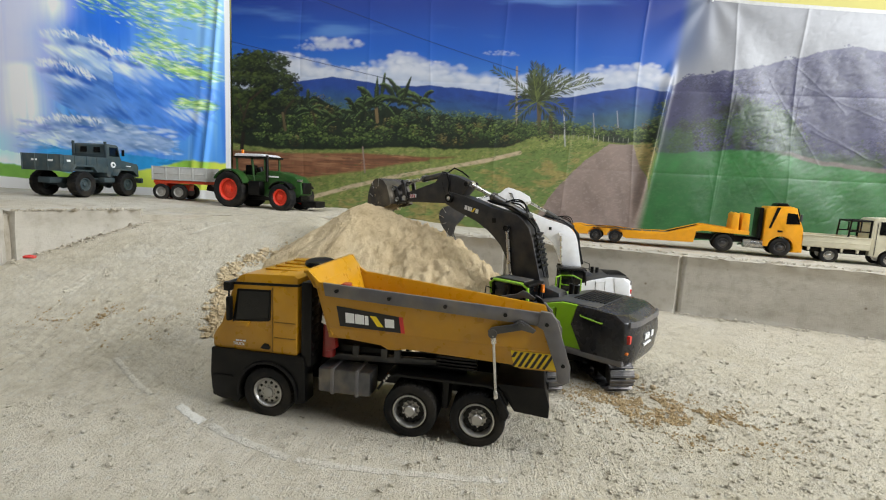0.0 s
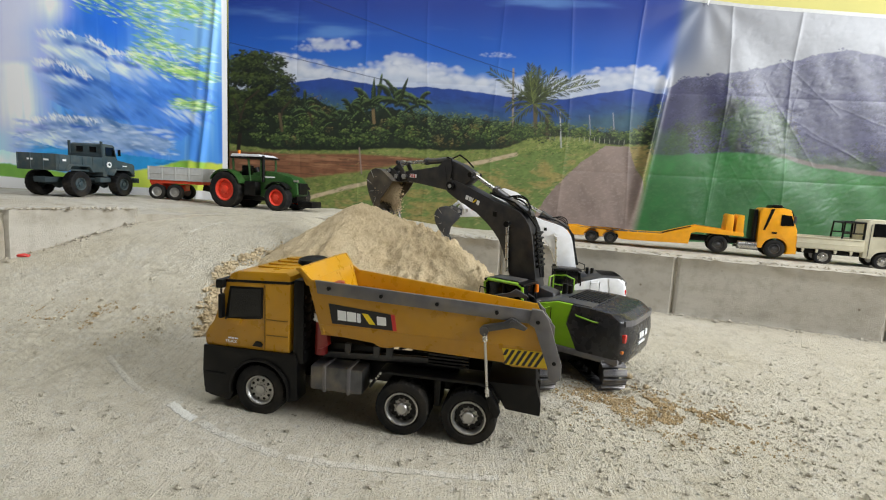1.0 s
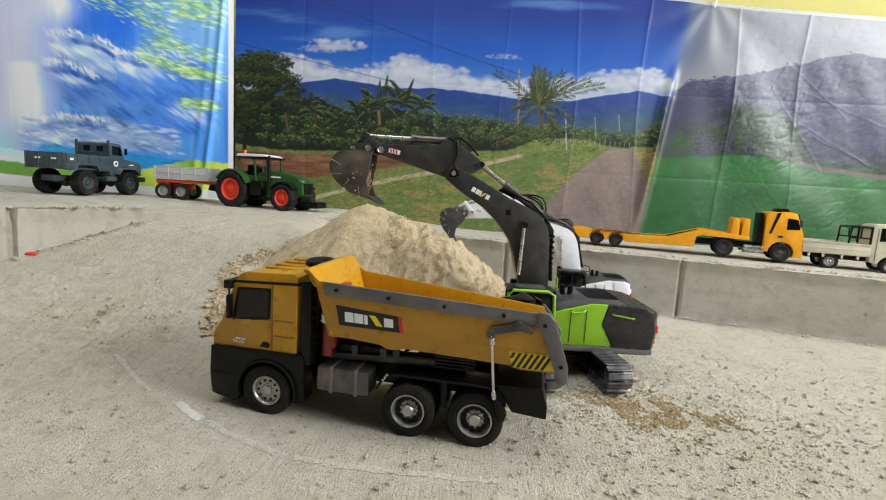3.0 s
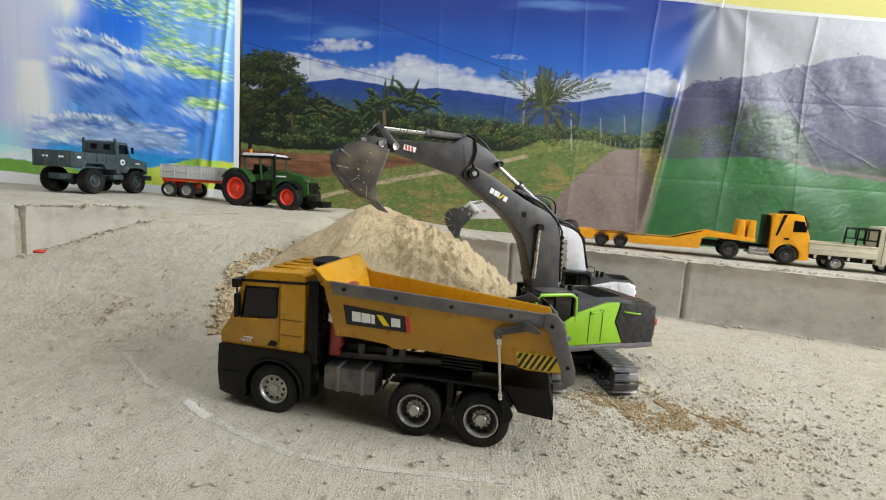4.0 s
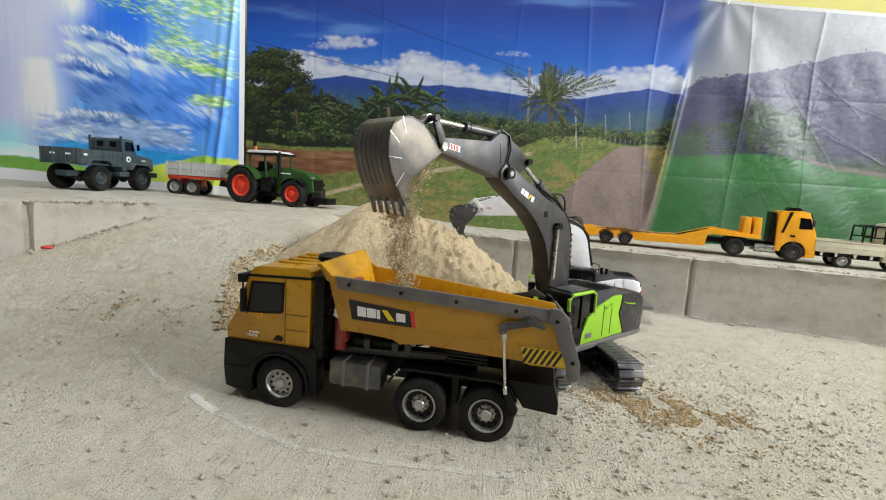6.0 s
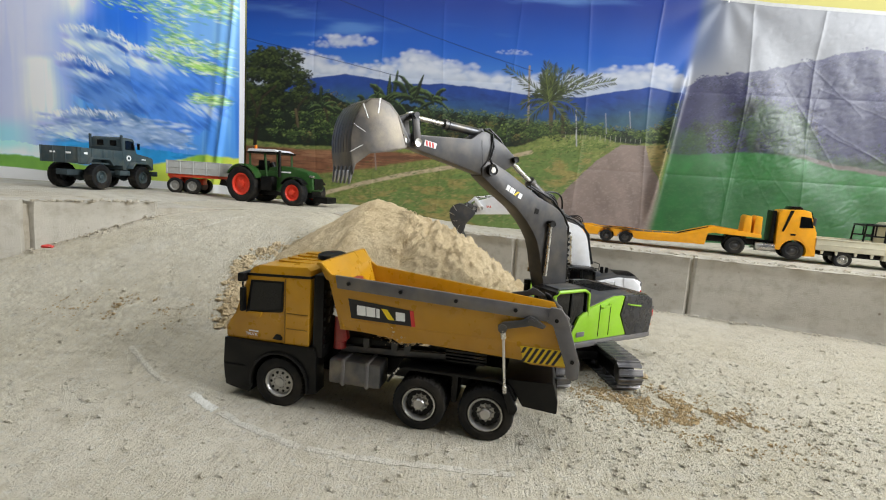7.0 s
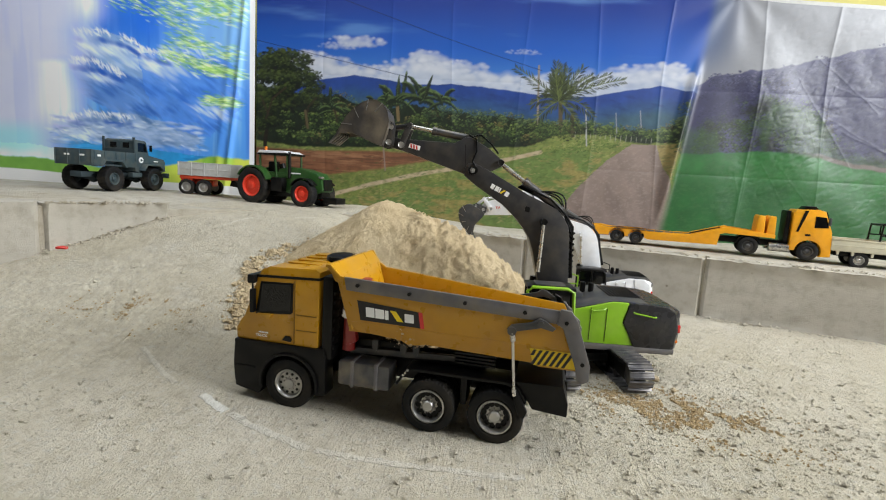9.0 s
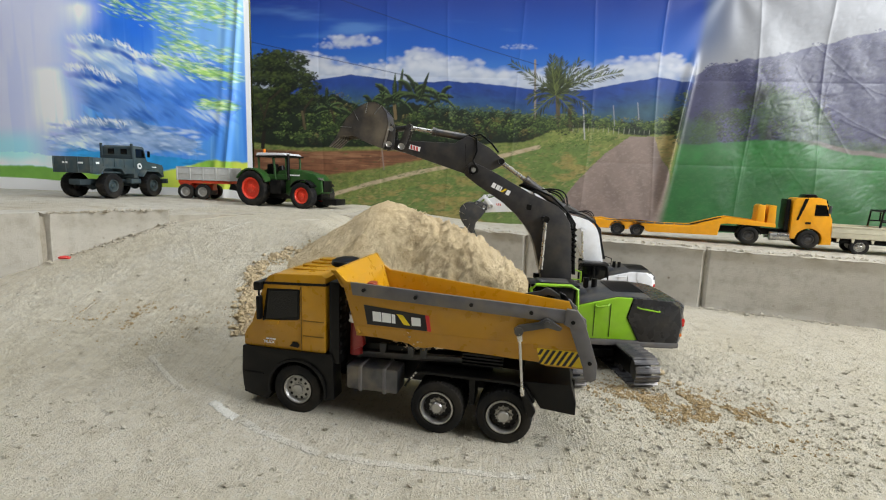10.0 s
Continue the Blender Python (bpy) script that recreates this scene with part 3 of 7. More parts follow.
    tail = Build().prism([(-0.345, 0.094), (-0.412, 0.096), (-0.420, 0.070), (-0.420, 0.052), (-0.372, 0.056), (-0.356, 0.080)], -0.080, 0.080, 0.002)
    part("tail_box", tail, BLACK, T)
    ram = Build().cyl((-0.088, 0.062, 0.100), (-0.088, 0.062, 0.190), 0.010, 0.008, 18)
    ram.cyl((-0.088, -0.0, 0.100), (-0.088, -0.0, 0.200), 0.012, 0.010, 18)
    ram.prism([(-0.088, 0.196), (-0.094, 0.196), (-0.106, 0.118), (-0.088, 0.110)], 0.066, 0.078, 0.002)
    part("hoist_ram", ram, DARKRED, T, "dark red hoist at the front of the body")
    part("hoist_collar", Build().cyl((-0.091, 0.072, 0.155), (-0.093, 0.072, 0.165), 0.0125, seg=18), STEEL, T)
    # wheels
    tf = mesh_of("front_tyre", tyre_build(0.0405, 0.026, 0.0225, 46, 0.0007), RUBBER)
    tr = mesh_of("rear_tyre", tyre_build(0.0402, 0.026, 0.0245, 46, 0.0007), RUBBER)
    rf = mesh_of("front_rim", rim_build(0.0222, 0.0120, 0.007, hub=0.34, nuts=10), RIM)
    hf = mesh_of("front_holes", holes_build(0.0222, 0.0120, 0.007, 10, 0.0022), BLACK)
    rr = mesh_of("rear_rim", rim_build(0.0240, 0.0125, 0.017, hub=0.36, nuts=8), RIM)
    hr = mesh_of("rear_holes", holes_build(0.0240, 0.0125, 0.017, 12, 0.0044), BLACK)
    for s in (1, -1):
        add_wheel(T, 0.0, 0.075 * s, 0.039, s, tf, rf, hf, 20)
        for x in (-0.2236, -0.3215):
            add_wheel(T, x, 0.075 * s, 0.039, s, tr, rr, hr, 11 * x * 100)
            add_wheel(T, x, 0.047 * s, 0.039, s, tr, rr, None)
    # tipper body
    tub = Build()

    def lean(z, off=0.0):
        return 0.0895 - max(0.152 - z, 0) * 0.36 + off

    wall_side = [(-0.078, 0.214), (-0.092, 0.2175), (-0.410, 0.2025), (-0.418, 0.186), (-0.427, 0.1505), (-0.099, 0.1525)]
    for s in (1, -1):
        outer = [(x, z - (0.011 + 0.055 * (-x - 0.08)) * (z > 0.16)) if s < 0 else (x, z) for x, z in wall_side]
        tub.prism(outer, 0.0845 * s, 0.089 * s, 0.0012)
        low = [(-0.099, 0.1535), (-0.426, 0.1515), (-0.436, 0.120), (-0.376, 0.119), (-0.368, 0.124), (-0.215, 0.130), (-0.198, 0.126), (-0.186, 0.126), (-0.176, 0.132), (-0.112, 0.138), (-0.103, 0.145)]
        tub.slab(low, s, lean, 0.0035)
    tub.box((-0.255, 0, 0.138), (0.32, 0.161, 0.006))
    tub.prism([(-0.074, 0.216), (-0.079, 0.216), (-0.102, 0.138), (-0.097, 0.138)], -0.0845, 0.0845, 0.001)
    body = part("tipper_body", tub, YELLOW, T, "yellow dusty tipper body")
    head = Build().prism([(-0.074, 0.212), (-0.062, 0.229), (-0.058, 0.230), (-0.058, 0.234), (-0.064, 0.234), (-0.080, 0.214)], -0.0885, 0.0885, 0.0012)
    for s in (1, -1):
        head.prism([(-0.128, 0.2155), (-0.082, 0.2185), (-0.066, 0.234), (-0.060, 0.234), (-0.074, 0.210), (-0.092, 0.204)] if s > 0 else [(-0.096, 0.203), (-0.078, 0.214), (-0.066, 0.234), (-0.060, 0.234), (-0.074, 0.210), (-0.092, 0.200)], 0.084 * s, 0.0885 * s, 0.001)
    part("headboard", head, YELLOW, body)
    part("tailgate", Build().prism([(-0.411, 0.160), (-0.417, 0.160), (-0.432, 0.122), (-0.426, 0.122)], -0.0845, 0.0845, 0.001), CHARCOAL, body)
    for s in (1, -1):
        drop = 0.0 if s > 0 else 0.030
        rail = Build().prism([(x, z - drop) for x, z in ((-0.090, 0.219), (-0.412, 0.204), (-0.424, 0.194), (-0.424, 0.184), (-0.405, 0.186), (-0.094, 0.200))], 0.0882 * s, 0.0935 * s, 0.0010)
        part("side_rail", rail, GREY, body, "scuffed grey metal top rail")
        plate = Build().prism([(-0.398, 0.207 - drop), (-0.412, 0.206 - drop), (-0.421, 0.194 - drop), (-0.442, 0.134), (-0.442, 0.114), (-0.435, 0.109), (-0.426, 0.113), (-0.424, 0.128), (-0.403, 0.182), (-0.395, 0.186)], 0.088 * s, 0.0955 * s, 0.0012)
        part("rear_plate", plate, GREY, body)
        for x, z in ((-0.112, 0.209), (-0.19, 0.205), (-0.27, 0.2015), (-0.352, 0.198), (-0.407, 0.190), (-0.432, 0.136)):
            part("rail_bolt", Build().cyl((x, 0.093 * s, z - drop * (z > 0.15)), (x, 0.0968 * s, z - drop * (z > 0.15)), 0.0028, seg=12), BLACK, body)
        base = Build().slab([(-0.362, 0.1475), (-0.421, 0.1475), (-0.428, 0.1225), (-0.368, 0.1215)], s, lambda z: lean(z, 0.0008), 0.0012)
        haz = part("hazard_panel", base, YELLOWINK, body, "yellow and black hazard stripes")
        for k in range(7):
            bars = Build()
            x = -0.3675 - 0.0082 * k
            bars.slab([(x, 0.1465), (x - 0.0042, 0.1465), (x - 0.0042 + (0.011 if k else 0.004), 0.1225 if k else 0.137), (x + (0.011 if k else 0.004), 0.1225 if k else 0.137)], s, lambda z: lean(z, 0.0014), 0.0012)
            part("hazard_stripe", bars, BLACKINK, haz)
        sign = part("sign_panel", Build().prism([(-0.110, 0.186), (-0.205, 0.1785), (-0.209, 0.1555), (-0.116, 0.157)], 0.0885 * s, 0.0897 * s), BLACKINK, body, "black panel with a white and yellow emblem")
        part("sign_edge", Build().prism([(-0.2035, 0.1787), (-0.209, 0.1782), (-0.213, 0.1555), (-0.2075, 0.1556)], 0.0889 * s, 0.0902 * s), REDINK, sign)
        for x, w in ((-0.1240, 0.0130), (-0.1385, 0.0135), (-0.1535, 0.0050), (-0.1830, 0.0135)):
            hi, lo = 0.1775 + 0.055 * (x + 0.1245), 0.1630 + 0.020 * (x + 0.1245)
            part("emblem_bar", Build().prism([(x, hi), (x - w, hi - 0.0006), (x - w - 0.001, lo), (x - 0.001, lo)], 0.0892 * s, 0.0905 * s), WHITEINK, sign)
        part("emblem_slash", Build().prism([(-0.1610, 0.1765), (-0.1700, 0.1760), (-0.1815, 0.1615), (-0.1725, 0.1618)], 0.0892 * s, 0.0906 * s), YELLOWINK, sign)
        arm = Build().prism([(-0.330, 0.174), (-0.336, 0.180), (-0.362, 0.186), (-0.372, 0.193), (-0.380, 0.190), (-0.394, 0.181), (-0.390, 0.177), (-0.375, 0.180), (-0.345, 0.172), (-0.334, 0.168)], 0.0938 * s, 0.0995 * s, 0.001)
        arm.cyl((-0.374, 0.094 * s, 0.186), (-0.374, 0.102 * s, 0.186), 0.004, seg=12)
        arm.cyl((-0.337, 0.094 * s, 0.172), (-0.337, 0.103 * s, 0.172), 0.006, seg=14)
        part("tailgate_lever", arm, CHARCOAL, T)
        rod = Build().cyl((-0.3385, 0.099 * s, 0.164), (-0.346, 0.092 * s, 0.082), 0.0020, seg=10)
        rod.cyl((-0.338, 0.0995 * s, 0.170), (-0.339, 0.0985 * s, 0.158), 0.0038, seg=10)
        rod.cyl((-0.3455, 0.0925 * s, 0.088), (-0.3465, 0.0915 * s, 0.078), 0.0032, seg=10)
        part("pull_rod", rod, STEEL, T, "thin steel tailgate rod")
        br = Build().prism([(-0.342, 0.084), (-0.350, 0.084), (-0.366, 0.056), (-0.362, 0.046), (-0.354, 0.050)], 0.084 * s, 0.093 * s, 0.002)
        part("rod_bracket", br, BLACK, T)
    return T


def word(text, size, m, material, parent):
    """Raised lettering in the built-in font."""
    cu = bpy.data.curves.new("lettering", "FONT")
    cu.body, cu.size, cu.extrude = text, size, 0.0003
    tmp = new("lettering_curve", cu)
    me = bpy.data.meshes.new_from_object(tmp)
    bpy.data.objects.remove(tmp)
    me.materials.append(material)
    ob = new("lettering", me)
    ob.parent = parent
    ob.matrix_local = m
    return ob


build_dump_truck()


# ---- excavators ----
BX, BZ, L1, L2, L3 = 0.017, 0.1393, 0.3358, 0.181, 0.1077


def hook(a):
    """Turn that leads local x to a rising angle a (radians) in the x-z plane."""
    return Matrix.Rotation(-a, 4, "Y")


def joints(boom, stick, bucket):
    """Pins of the arm in the house plane (x, z)."""
    def go(p, a, x, z):
        return (p[0] + x * math.cos(a) - z * math.sin(a), p[1] + x * math.sin(a) + z * math.cos(a))
    foot = (BX, BZ)
    elbow = go(foot, boom, L1, 0)
    tip = go(elbow, stick, L2, 0)
    j = {"foot": foot, "elbow": elbow, "tip": tip}
    j["lift_low"], j["lift_top"] = (0.092, 0.088), go(foot, boom, 0.163, 0.052)
    j["crowd_low"], j["crowd_top"] = go(foot, boom, 0.150, 0.098), go(elbow, stick, -0.050, 0.033)
    j["curl_low"] = go(elbow, stick, 0.030, 0.060)
    j["rocker"] = go(elbow, stick, 0.155, 0.003)
    j["ear"] = go(tip, bucket, -0.004, 0.031)
    # knuckle of rocker and link: where two circles meet, on the outer side
    a, b = Vector(j["rocker"]), Vector(j["ear"])
    d = (b - a).length
    r1, r2 = 0.043, 0.037
    d = min(d, r1 + r2 - 1e-4)
    t = (r1 * r1 - r2 * r2 + d * d) / (2 * d)
    h = math.sqrt(max(r1 * r1 - t * t, 0))
    u = (b - a).normalized()
    k = a + u * t + Vector((-u.y, u.x)) * h
    k2 = a + u * t - Vector((-u.y, u.x)) * h
    out = Vector((math.sin(stick) * -1, math.cos(stick)))
    k = k if (k - a).dot(out) > (k2 - a).dot(out) else k2
    j["knuckle"] = (k.x, k.y)
    return j


def arm_poses(slew, boom, stick, bucket):
    """Pose of each moving part in the machine's space."""
    j = joints(boom, stick, bucket)
    S = Matrix.Rotation(slew, 4, "Z")

    def at(p, a):
        return S @ Matrix.Translation((p[0], 0, p[1])) @ hook(a)

    def ang(p, q):
        return math.atan2(q[1] - p[1], q[0] - p[0])

    out = {"house": S, "boom": at(j["foot"], boom), "stick": at(j["elbow"], stick), "bucket": at(j["tip"], bucket)}
    for name, p, q in (("lift", "lift_low", "lift_top"), ("crowd", "crowd_low", "crowd_top"), ("curl", "curl_low", "knuckle")):
        out[name + "_barrel"] = at(j[p], ang(j[p], j[q]))
        out[name + "_rod"] = at(j[q], ang(j[q], j[p]))
    out["rocker"] = at(j["rocker"], ang(j["rocker"], j["knuckle"]))
    out["link"] = at(j["ear"], ang(j["ear"], j["knuckle"]))
    return out


TREAD = [mesh_of("tread_bar", Build().box((0, 0, 0), (0.003, 0.10, 0.002), 0.0006), BLACK)]


def build_excavator(name, m, label, paint, hood, roof_trim, arm, pins, rail_paint, track_turn, angles, bucket_paint, emblem):
    X = thing(name, m, label, "excavator")
    # undercarriage
    V = Matrix.Rotation(radians(track_turn), 4, "Z")
    frame_b = Build().box((0, 0, 0.034), (0.16, 0.10, 0.018), 0.003, V)
    frame_b.cyl((0, 0, 0.036), (0, 0, 0.056), 0.052, seg=28)
    part("undercarriage", frame_b, BLACK, X)
    r, half, lat, wid = 0.0265, 0.160, 0.067, 0.046
    shoe_b = Build().box((0, 0, 0.0), (0.0132, wid, 0.0032), 0.0008)
    shoe_b.box((0.0055, 0, 0.0024), (0.0025, wid, 0.003), 0.0006)
    shoe_b.box((-0.003, 0, 0.0018), (0.002, wid, 0.002), 0.0005)
    shoe_mesh = mesh_of("track_shoe", shoe_b, TRACKSTEEL)
    for s in (1, -1):
        fr = Build().box((0, lat * s, 0.028), (0.29, 0.024, 0.026), 0.004, V)
        fr.box((0, (lat + 0.006) * s, 0.040), (0.12, 0.018, 0.010), 0.003, V)
        belt = part("track", fr, BLACK, X)
        for x in (-half, half):
            part("drive_wheel", Build().lathe([(0.001, -0.011), (0.020, -0.011), (0.0225, -0.004), (0.0225, 0.004), (0.020, 0.011), (0.012, 0.0125), (0.001, 0.014)], 24, V @ Matrix.Translation((x, lat * s, r + 0.0045))), DARKSTEEL, belt)
        for k in range(7):
            c = V @ Vector((-0.105 + 0.035 * k, (lat - 0.012) * s, 0.013))
            e = V @ Vector((-0.105 + 0.035 * k, (lat + 0.012) * s, 0.013))
            part("roller", Build().cyl(c, e, 0.0085, seg=14), DARKSTEEL, belt)
        loop = 4 * half + 2 * math.pi * r
        n = 50
        for k in range(n):
            d = loop * k / n
            if d < 2 * half:
                p, a = (-half + d, 2 * r), 0
            elif d < 2 * half + math.pi * r:
                q = (d - 2 * half) / r
                p, a = (half + r * math.sin(q), r + r * math.cos(q)), -q
            elif d < 4 * half + math.pi * r:
                p, a = (half - (d - 2 * half - math.pi * r), 0), math.pi
            else:
                q = (d - 4 * half - math.pi * r) / r
                p, a = (-half - r * math.sin(q), r - r * math.cos(q)), math.pi - q
            shared("track_shoe", shoe_mesh, belt, V @ Matrix.Translation((p[0], lat * s, p[1] + 0.0045)) @ hook(a))
    # house: platform and body are its base mesh, the rest are its pieces
    h = Build().box((-0.046, 0, 0.0600), (0.268, 0.176, 0.012), 0.003)
    h.box((-0.03, -0.01, 0.098), (0.19, 0.10, 0.06), 0.004)
    house = part("house", h, GREY, X)
    side = [(0.066, 0.066), (0.063, 0.088), (0.046, 0.117), (0.016, 0.133), (-0.054, 0.1515), (-0.086, 0.1515), (-0.076, 0.112), (-0.103, 0.066)]
    part("engine_panel", Build().prism(side, 0.052, 0.0855, 0.003), hood, house, "smooth painted side panel")
    part("engine_panel", Build().prism([(0.09, 0.0705), (0.09, 0.098), (0.06, 0.125), (0.0, 0.140), (-0.086, 0.1515), (-0.076, 0.112), (-0.100, 0.0705)], -0.0855, -0.040, 0.003), hood, house)
    for x in (-0.012, -0.043):
        part("panel_seam", Build().box((x, 0.0858, 0.105), (0.0010, 0.001, 0.066)), BLACK, house)
    part("panel_handle", Build().tube([(-0.012, 0.086, 0.1345), (-0.016, 0.090, 0.1325), (-0.036, 0.090, 0.1355), (-0.040, 0.086, 0.1385)], 0.0018), hood, house)
    part("panel_plate", Build().box((0.040, 0.0862, 0.082), (0.022, 0.001, 0.010), 0.0004), GREY, house)
    rear = [(-0.0865, 0.1515), (-0.120, 0.1515), (-0.176, 0.148), (-0.193, 0.136), (-0.198, 0.103), (-0.193, 0.066), (-0.186, 0.053), (-0.106, 0.053), (-0.0765, 0.112)]
    ro = 0.0 if emblem else 0.055
    rear = [(x + ro if x < -0.13 else x, z) for x, z in rear]
    cw = Build()
    bm = bmesh.new()
    rows = []
    for k in range(13):
        y = -0.0875 + 0.175 * k / 12
        pull = 0.016 * (abs(y) / 0.0875) ** 6
        rows.append([bm.verts.new((x + (pull if x < -0.085 - 0.045 * (ro == 0) else 0), y, z)) for x, z in rear])
    for a, b in zip(rows, rows[1:]):
        for i in range(len(rear)):
            bm.faces.new((a[i], a[(i + 1) % len(rear)], b[(i + 1) % len(rear)], b[i]))
    bm.faces.new(rows[0][::-1])
    bm.faces.new(rows[-1])
    bmesh.ops.recalc_face_normals(bm, faces=bm.faces)
    cw._take(bm, 0.0025)
    counter = part("counterweight", cw, paint, house, "rounded counterweight with tail lights")
    band = Build()
    for k in range(12):
        y0 = -0.080 + 0.160 * k / 12
        y1 = -0.080 + 0.160 * (k + 1) / 12
        f = lambda y: -0.1935 + ro + 0.016 * (abs(y) / 0.0875) ** 6
        band.plan([(f(y0) + 0.001, y0), (f(y0) - 0.0022, y0), (f(y1) - 0.0022, y1), (f(y1) + 0.001, y1)], 0.128, 0.138)
    part("silver_band", band, GREY, counter)
    for s in (1, -1):
        part("tail_light", Build().box((-0.1815 + ro, 0.0745 * s, 0.106), (0.016, 0.020, 0.016), 0.003), REDLAMP, counter, "red tail light")
        part("side_light", Build().box((-0.1795 + ro, 0.0745 * s, 0.080), (0.014, 0.018, 0.005), 0.001), AMBER, counter)
    if emblem:
        for k, (y, w) in enumerate(((0.030, 0.009), (0.019, 0.009), (0.009, 0.004), (-0.006, 0.012))):
            part("emblem_bar", Build().box((-0.1985, y - w / 2, 0.104), (0.002, w, 0.011)), WHITEINK, counter)
        part("emblem_bar", Build().box((-0.1975, 0.010, 0.089), (0.002, 0.040, 0.004)), WHITEINK, counter)
        part("rail", Build().tube([(-0.094, 0.087, 0.134), (-0.097, 0.0905, 0.133), (-0.134, 0.0905, 0.1275), (-0.138, 0.087, 0.1275)], 0.0016), rail_paint, house)
        part("side_mark", Build().box((-0.148, 0.0862, 0.088), (0.004, 0.001, 0.022)), WHITEINK, house)
    deck = Build().prism([(0.02, 0.134), (-0.054, 0.1535), (-0.122, 0.153), (-0.122, 0.149), (-0.054, 0.149), (0.02, 0.130)], -0.080, 0.080, 0.0015)
    deck = part("deck", deck, CHARCOAL, house, "dark tread-plate engine deck")
    for k in range(9):
        tread = shared("tread_bar", TREAD[0], house, Matrix.Translation((-0.06 - 0.0075 * k, -0.01, 0.1545)))
    for x, y in ((-0.020, -0.030), (-0.036, -0.022)):
        part("exhaust", Build().cyl((x, y, 0.14), (x, y, 0.166), 0.006, seg=14, bev=0.001), BLACK, house)
    hr = Build().tube([(0.03, -0.078, 0.13), (0.03, -0.078, 0.172), (0.0, -0.078, 0.176), (-0.02, -0.078, 0.170), (-0.02, -0.078, 0.145)], 0.0018)
    hr.tube([(0.03, -0.055, 0.13), (0.03, -0.055, 0.170), (0.03, -0.078, 0.172)], 0.0018)
    hr.tube([(0.03, -0.078, 0.152), (-0.02, -0.078, 0.152)], 0.0014)
    part("handrail", hr, rail_paint, house)
    # cab on the left of the boom
    cabm = Build()
    cabm.box((0.068, 0.054, 0.086), (0.094, 0.060, 0.030), 0.003)
    for x in (0.026, 0.068, 0.110):
        for y in (0.027, 0.081):
            cabm.box((x, y, 0.130), (0.006, 0.006, 0.075), 0.001)
    cabm.box((0.068, 0.054, 0.1695), (0.096, 0.064, 0.006), 0.002)
    cab = part("cab", cabm, BLACK, house, "black operator cab with dark windows")
    part("cab_glass", Build().box((0.068, 0.054, 0.133), (0.086, 0.054, 0.066), 0.001), GLASS, cab)
    part("cab_roof_trim", Build().tube([(0.112, 0.082, 0.140), (0.115, 0.083, 0.162), (0.106, 0.084, 0.1705), (0.036, 0.084, 0.1705), (0.024, 0.084, 0.164), (0.021, 0.083, 0.118)], 0.0035, 8), roof_trim, cab)
    part("cab_roof_hatch", Build().box((0.068, 0.054, 0.1735), (0.060, 0.040, 0.004), 0.0015), CHARCOAL, cab)
    part("cab_seat", Build().box((0.058, 0.054, 0.115), (0.03, 0.034, 0.04), 0.006), CHARCOAL, cab)
    part("beacon", Build().cyl((0.018, 0.030, 0.150), (0.018, 0.030, 0.166), 0.005, 0.004, 14), AMBER, house)
    part("mirror", Build().tube([(0.108, 0.086, 0.15), (0.118, 0.096, 0.155), (0.118, 0.098, 0.140)], 0.0015), BLACK, house)
    part("boom_bracket", Build().prism([(-0.02, 0.10), (-0.012, 0.150), (0.022, 0.158), (0.062, 0.110), (0.10, 0.098), (0.10, 0.08), (-0.02, 0.08)], -0.026, 0.012, 0.003), CHARCOAL, house)
    # arm
    sides = [(0.352, 0.004), (0.343, 0.013), (0.307, 0.030), (0.224, 0.061), (0.184, 0.081), (0.165, 0.089), (0.145, 0.090), (0.124, 0.086), (0.104, 0.075), (0.064, 0.044), (0.020, 0.010), (-0.006, -0.016), (-0.006, -0.028), (0.010, -0.040), (0.034, -0.042), (0.066, -0.032), (0.100, -0.016), (0.130, -0.001), (0.154, 0.008), (0.178, 0.011), (0.205, 0.011), (0.243, 0.006), (0.306, -0.013), (0.338, -0.020), (0.350, -0.012)]
    boom = part("boom", Build().prism(sides, -0.019, 0.019, 0.0015), arm, X, "curved boom")
    part("elbow_pin", Build().cyl((L1, -0.027, 0), (L1, 0.027, 0), 0.010, seg=18, bev=0.0015), pins, boom)
    part("elbow_pin_cap", Build().cyl((L1, -0.0285, 0), (L1, 0.0285, 0), 0.005, seg=12), STEEL, boom)
    for s in (1, -1):
        part("lift_pin", Build().cyl((0.163, 0.018 * s, 0.052), (0.163, 0.031 * s, 0.052), 0.0065, seg=16, bev=0.001), pins, boom)
        part("side_port", Build().prism([(0.196, 0.040), (0.203, 0.048), (0.211, 0.042), (0.204, 0.034)], 0.0188 * s, 0.0196 * s), BLACK, boom)
        a = radians(-24)
        for k, (x, w) in enumerate(((0.288, 0.008), (0.278, 0.008), (0.269, 0.003), (0.255, 0.008))):
            bx = [(x - w * 0, 0.0), (x - w, 0.0), (x - w, 0.010), (x, 0.010)]
            rot = [(0.265 + (p - 0.265) * math.cos(a) - q * math.sin(a), 0.016 + (p - 0.265) * math.sin(a) + q * math.cos(a)) for p, q in bx]
            part("emblem_bar", Build().prism(rot, 0.0189 * s, 0.0196 * s), WHITEINK, boom)
        bx = [(0.266, 0.0), (0.262, 0.0), (0.256, 0.010), (0.260, 0.010)]
        rot = [(0.265 + (p - 0.265) * math.cos(a) - q * math.sin(a), 0.016 + (p - 0.265) * math.sin(a) + q * math.cos(a)) for p, q in bx]
        part("emblem_slash", Build().prism(rot, 0.0189 * s, 0.0198 * s), YELLOWINK if emblem else REDINK, boom)
